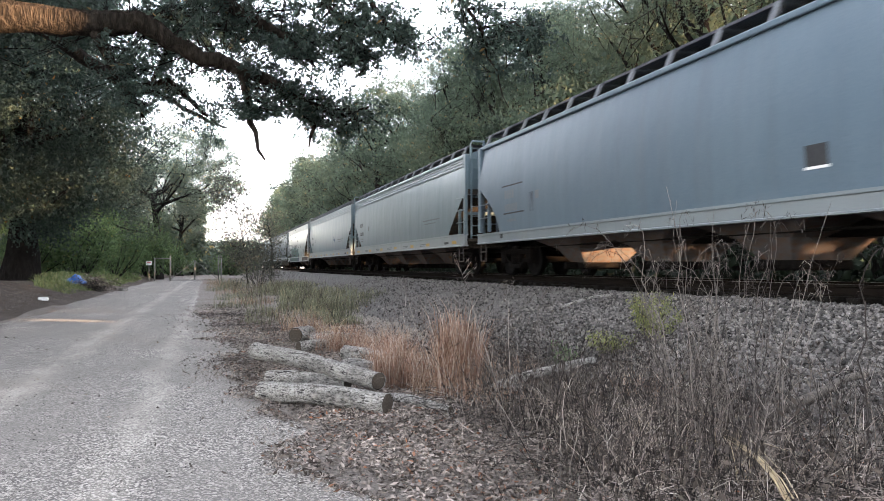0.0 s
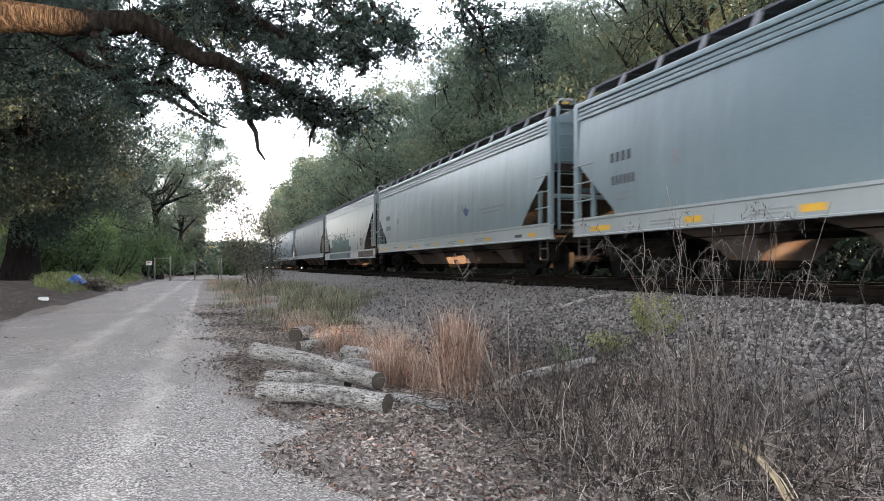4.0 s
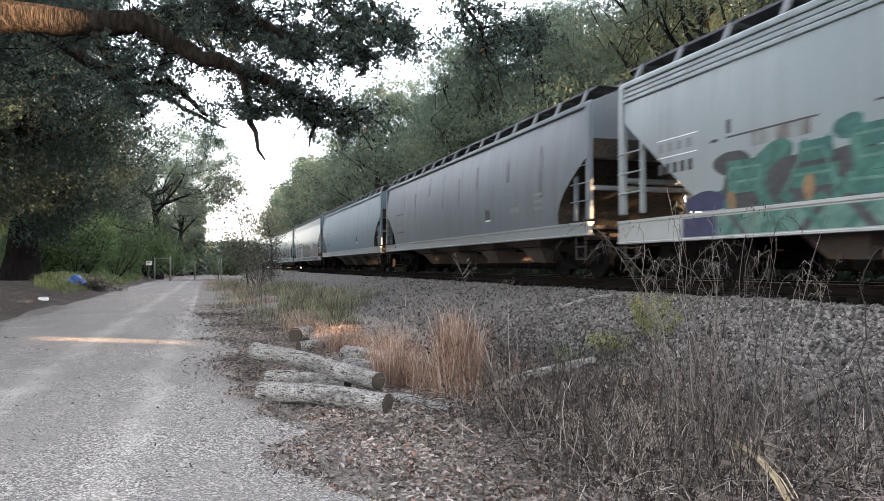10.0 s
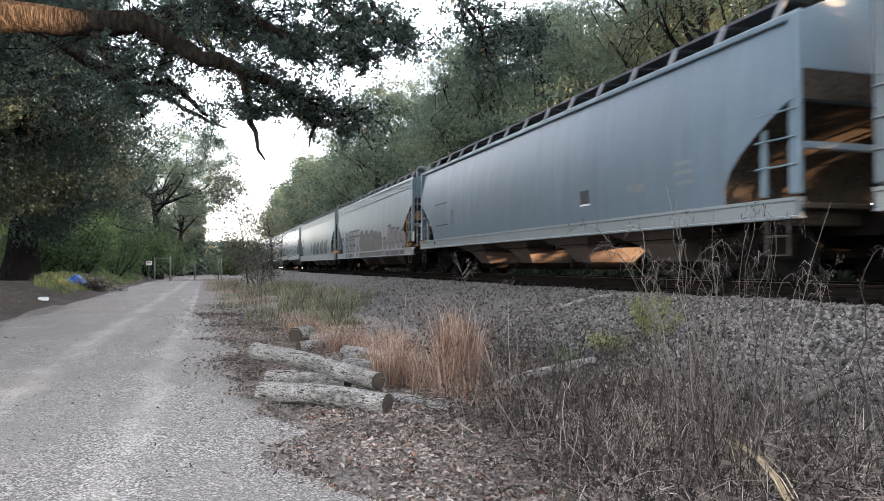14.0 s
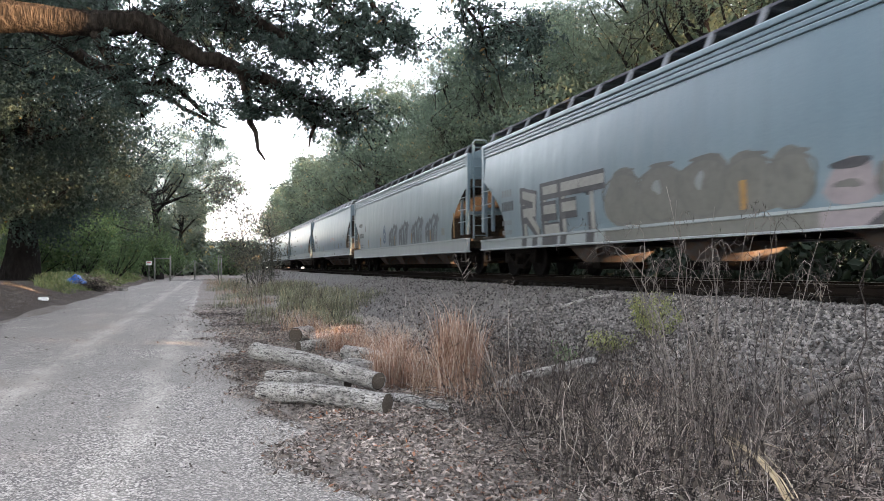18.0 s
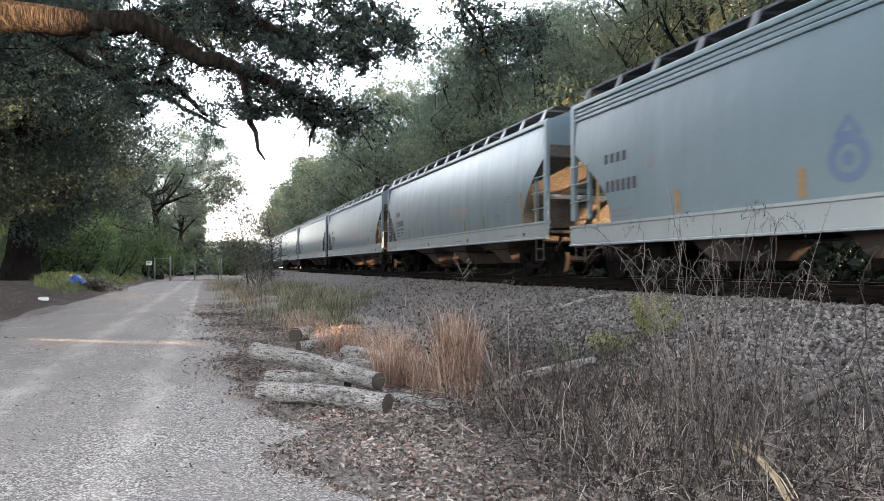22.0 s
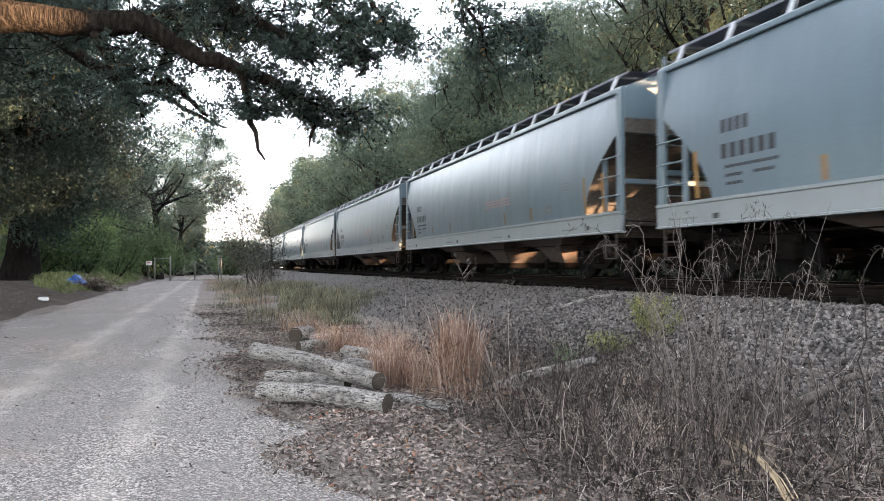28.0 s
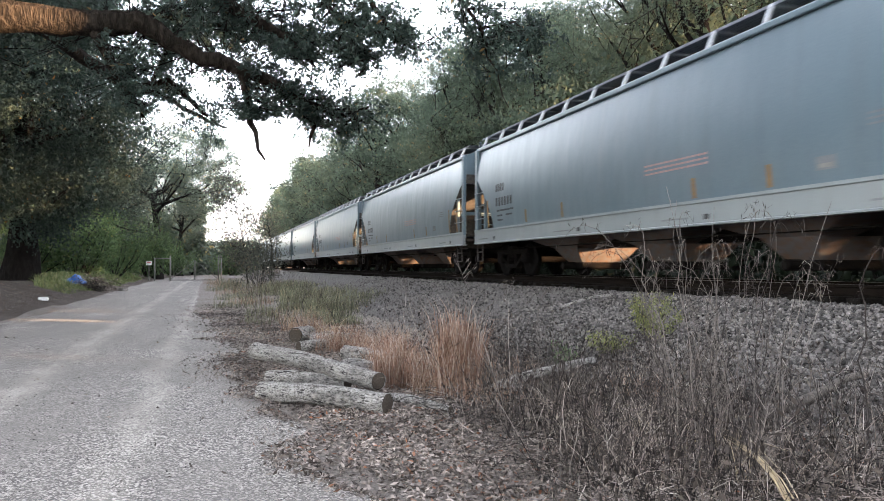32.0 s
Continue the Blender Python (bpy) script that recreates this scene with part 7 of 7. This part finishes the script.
for i, (x, y, r, h, n) in enumerate([(2.2, 8.7, 0.3, 0.55, 700), (2.35, 9.6, 0.35, 0.6, 700), (2.5, 10.8, 0.4, 0.6, 700), (2.1, 12.2, 0.4, 0.6, 600), (2.3, 14.0, 0.4, 0.50, 600), (2.9, 12.6, 0.4, 0.55, 500), (3.2, 9.6, 0.4, 0.45, 400), (1.9, 15.8, 0.4, 0.7, 500), (2.7, 6.9, 0.3, 0.4, 300), (3.4, 8.2, 0.3, 0.45, 300), (4.3, 6.6, 0.3, 0.35, 250), (2.3, 7.6, 0.2, 0.4, 260)]):
    clump(x, y, r * 1.25, r * 1.2, h, int(n * 0.75), 0.0045, "russet" if i in (1, 2, 3, 4) else "dead_grass", LOW_TEXT, 510 + i, 1.0)
STRAW = "pale straw-coloured bent grass blades"
clump(3.2, 3.9, 0.06, 0.06, 0.40, 9, 0.010, "straw", STRAW, 540, 0.9)
clump(2.1, 13.6, 0.3, 0.3, 0.75, 30, 0.009, "straw", STRAW, 541, 0.5)
clump(3.3, 4.6, 0.4, 0.4, 0.5, 16, 0.008, "straw", STRAW, 542, 0.8)
def straw_bundle():
    rng = np.random.default_rng(545)
    n = 13
    a = np.array([3.17, 3.99, 0.32]) + rng.normal(size=(n, 3)) * np.array([0.025, 0.03, 0.02])
    b = np.array([3.02, 3.27, 0.10]) + rng.normal(size=(n, 3)) * np.array([0.02, 0.03, 0.015])
    me = blade_mesh("straw_bundle", b, a + (a - b) * rng.uniform(-0.3, 0.15, n)[:, None], 0.011, rng, 0.1)
    solo("straw_bundle", me, M["straw"], "bent bundle of pale straw in the weeds", "straw", kind="stuff")


straw_bundle()
GREEN_TEXT = "low clump of grey-green grass beside the ballast"
for i, (x, y, r, h, n) in enumerate([(3.0, 20.0, 0.7, 0.35, 600), (3.6, 23.5, 0.8, 0.6, 900), (2.8, 25.0, 0.7, 0.5, 800), (3.4, 29, 0.9, 0.6, 800), (4.0, 34, 1.0, 0.6, 800), (3.2, 40, 1.1, 0.7, 800), (4.2, 46, 1.2, 0.7, 800), (3.0, 17.5, 0.5, 0.30, 400)]):
    clump(x, y, r, r * 1.3, h, n, 0.012, "dull_grass", GREEN_TEXT, 560 + i, 0.5, "green grass clumps")

for i in range(14):
    clump(3.4 + 2.0 * ((i * 0.43) % 1.0), 22 + 2.1 * i, 1.0, 1.5, 0.45 + 0.25 * ((i * 0.71) % 1.0), 420, 0.013, "dull_grass", GREEN_TEXT, 620 + i, 0.5, "green grass clumps")
for i in range(20):
    y = 19 + 2.2 * i
    x = road_edges(y)[1] + 1.2 + 1.5 * ((i * 0.37) % 1.0)
    clump(x, y, 0.5 + 0.012 * y, 0.9, 0.22 + 0.009 * y * (0.4 + (i * 0.61) % 1.0), 220, 0.010, "dead_grass" if i % 5 == 4 else "dull_grass", "thin dry grey-brown grass on the far verge", 580 + i, 0.6, "green grass clumps")


def sprig_plant(x, y, h, w, n, material, label, seed):
    rng = np.random.default_rng(seed)
    e = empty("weed_plant", pose(x, y, ground_z(x, y)), label, "weed", "green weeds")
    segs, cs = [], []
    for i in range(16):
        a = rng.uniform(0, tau)
        tip = np.array([cos(a) * w * rng.random(), sin(a) * w * rng.random(), h * rng.uniform(0.5, 1.0)])
        segs.append((0, 0, 0, *tip, 0.004, 0.0015))
        m = n // 16
        t = rng.uniform(0.35, 1.05, m)[:, None]
        cs.append(tip * t + rng.normal(size=(m, 3)) * 0.035)
    me = stick_mesh("stems", segs, rng)
    me.materials.append(M["stem"])
    part("stem", me, None, e)["kind"] = "stuff"
    lm = leaf_mesh("foliage", np.concatenate(cs), 0.055, 0.014, rng, -0.5)
    lm.materials.append(M[material])
    part("foliage", lm, None, e)


sprig_plant(5.66, 8.6, 0.66, 0.46, 1900, "yellow_leaf", "bushy yellow-green weed on the ballast edge", 601)
sprig_plant(5.1, 8.7, 0.34, 0.4, 620, "yellow_leaf", "low yellow-green weed on the ballast edge", 602)
sprig_plant(4.4, 8.6, 0.35, 0.25, 260, "bush_leaf", "small green weed among dead stems", 603)


# ---- end of the lane: gate, sign, fence; left verge: brush pile, tarpaulin, grass ----
def pipe(name, a, b, r, material, parent, label=""):
    return part(name, Shape().tube([a, b], r, 8), M[material], parent, label, True)


def lane_gate():
    e = empty("chain_link_gate", pose(0, 73, 0), "closed galvanised double gate across the lane", "gate")
    for x, h in ((-5.0, 2.15), (-3.65, 2.35), (0.66, 2.4), (0.9, 2.4)):
        p = pipe("post", (x, 0, -0.1), (x, 0, h), 0.06, "gate_steel", e)
        part("cap", Shape().tube([(x, 0, h), (x, 0, h + 0.05)], [0.07, 0.03], 8), M["gate_steel"], p)
    pipe("top_rail", (-5.0, 0, 2.12), (-3.65, 0, 2.12), 0.05, "gate_steel", e)
    for n, (x0, x1) in enumerate(((-3.6, -1.5), (-1.45, 0.62))):
        leaf = part("gate_leaf", Shape().tube([(x0, 0, 0.12), (x1, 0, 0.12)], 0.035, 8), M["gate_steel"], e)
        xm = x1 if n == 0 else x0
        pipe("upright", (xm, 0, 0.12), (xm, 0, 1.95), 0.035, "gate_steel", leaf)
        pipe("upright", (x1 if n else x0, 0, 0.12), (x1 if n else x0, 0, 1.95), 0.035, "gate_steel", leaf)
        pipe("brace", (xm, 0, 1.9), (x1 if n else x0, 0, 0.2), 0.03, "gate_steel", leaf)
        wires = []
        k = x0
        while k < x1:
            for s in (-1, 1):
                wires.append((k, 0.01 * s, 0.12, k + 0.9 * s, 0.01 * s, 1.9, 0.003, 0.003))
            k += 0.28
        me = stick_mesh("mesh_wire", wires, None)
        me.materials.append(M["gate_steel"])
        part("mesh_wire", me, None, leaf)["kind"] = "stuff"
    sg = part("sign", Shape().box((-5.75, -0.06, 1.5), (-5.25, -0.04, 1.85), 0.005), M["sign_white"], e, "small white notice with red bars")
    part("sign_bar", Shape().box((-5.68, -0.066, 1.72), (-5.32, -0.061, 1.78)), M["red_paint"], sg)
    part("sign_bar", Shape().box((-5.68, -0.066, 1.60), (-5.42, -0.061, 1.64)), M["lettering"], sg)
    pipe("post", (-5.5, 0, -0.1), (-5.5, 0, 1.9), 0.04, "gate_steel", e)


lane_gate()


def brush_pile():
    rng = np.random.default_rng(31)
    x, y = -5.9, 42.0
    z = ground_z(x, y)
    segs = []
    for i in range(420):
        a = rng.uniform(0, tau)
        p = np.array([rng.normal() * 0.45, rng.normal() * 0.4, abs(rng.normal()) * 0.28])
        d = np.array([cos(a), sin(a), rng.normal() * 0.35]) * rng.uniform(0.2, 0.55)
        q = p + d
        q[2] = max(q[2], 0.02)
        segs.append((*p, *q, 0.012, 0.004))
    me = stick_mesh("brush_pile", segs, rng)
    me.materials.append(M["stem"])
    ob = tagged(new("brush_pile", me), "heap of cut brown brush beside the lane", "brush pile", kind="stuff")
    ob.matrix_basis = pose(x, y, z)
    lm = leaf_mesh("dead_leaves", rng.normal(size=(1500, 3)) * np.array([0.5, 0.45, 0.25]) + np.array([0, 0, 0.3]), 0.11, 0.06, rng)
    lm.materials.append(M["litter"])
    part("dead_leaves", lm, None, ob)["kind"] = "stuff"
    # crumpled sheet
    n = 14
    v = []
    for i in range(n):
        for j in range(n):
            u, w = i / (n - 1) - 0.5, j / (n - 1) - 0.5
            h = 0.55 * exp(-5 * (u * u + w * w)) + 0.16 * noise.noise((u * 5, w * 5, 1.7)) + 0.08 * noise.noise((u * 12, w * 12, 4.7))
            v.append((u * 1.15, w * 1.0, max(h * 1.1, 0.01)))
    f = [(i * n + j, i * n + j + 1, (i + 1) * n + j + 1, (i + 1) * n + j) for i in range(n - 1) for j in range(n - 1)]
    sheet = solo("tarpaulin", Shape().add(v, f), M["tarp"], "crumpled blue plastic sheet beside the brush pile", "tarpaulin", smooth=True)
    sheet.matrix_basis = pose(-6.75, 42.2, ground_z(-6.75, 42.2) + 0.02, 0, 0, 30)
    for i, (bx, by, s, lab, mat) in enumerate([(-5.55, 28.5, 0.16, "pale stone beside the lane", "sign_white"), (-4.7, 44.5, 0.28, "pale block of concrete beside the lane", "log_bark"), (-8.2, 24.0, 0.22, "dark rubbish on the bank", "truck_steel")]):
        sh = Shape().box((-s, -s * 0.6, 0), (s, s * 0.6, s * 0.8), s * 0.25)
        ob = solo("rubble", sh, M[mat], lab, "rubble")
        ob.matrix_basis = pose(bx, by, ground_z(bx, by), 0, 0, 20 + 40 * i)


brush_pile()


def verge_grass():
    rng = np.random.default_rng(33)
    n = 16000
    y = rng.uniform(34, 74, n)
    x = -5.6 - 0.012 * (y - 30) - rng.gamma(1.4, 1.7, n)
    keep = (x > -0.205 * y) | (y > 50)
    x, y, n = x[keep], y[keep], int(keep.sum())
    z = np.array([ground_z(a, b) for a, b in zip(x, y)])
    roots = np.stack([x, y, z], axis=1)
    h = rng.uniform(0.10, 0.42, n) * np.clip((-x - 5.2) / 2.0, 0.3, 1)
    tips = roots + np.stack([rng.normal(size=n) * 0.12, rng.normal(size=n) * 0.12, h], axis=1)
    me = blade_mesh("verge_grass", roots, tips, 0.03, rng)
    solo("verge_grass", me, M["grass"], "rough green grass on the far bank of the lane", "grass", kind="stuff")


verge_grass()


def motions():
    times = [0.0, 4.0, 8.0, 12.0, 16.0, 20.0, 24.0, 28.0, 32.0]
    for car, k, mid in CARS:
        walk(car, [(t, pose(TRACK_X, SPEED * (mid - t) + Y0, RAIL_Z)) for t in times])
    spin = SPEED / 0.457
    for axle, y in WHEELS:
        walk(axle, [(0.1 * i, pose(0, y, 0.457, math.degrees(spin * 0.1 * i) % 360, 0, 0)) for i in range(321)])


motions()
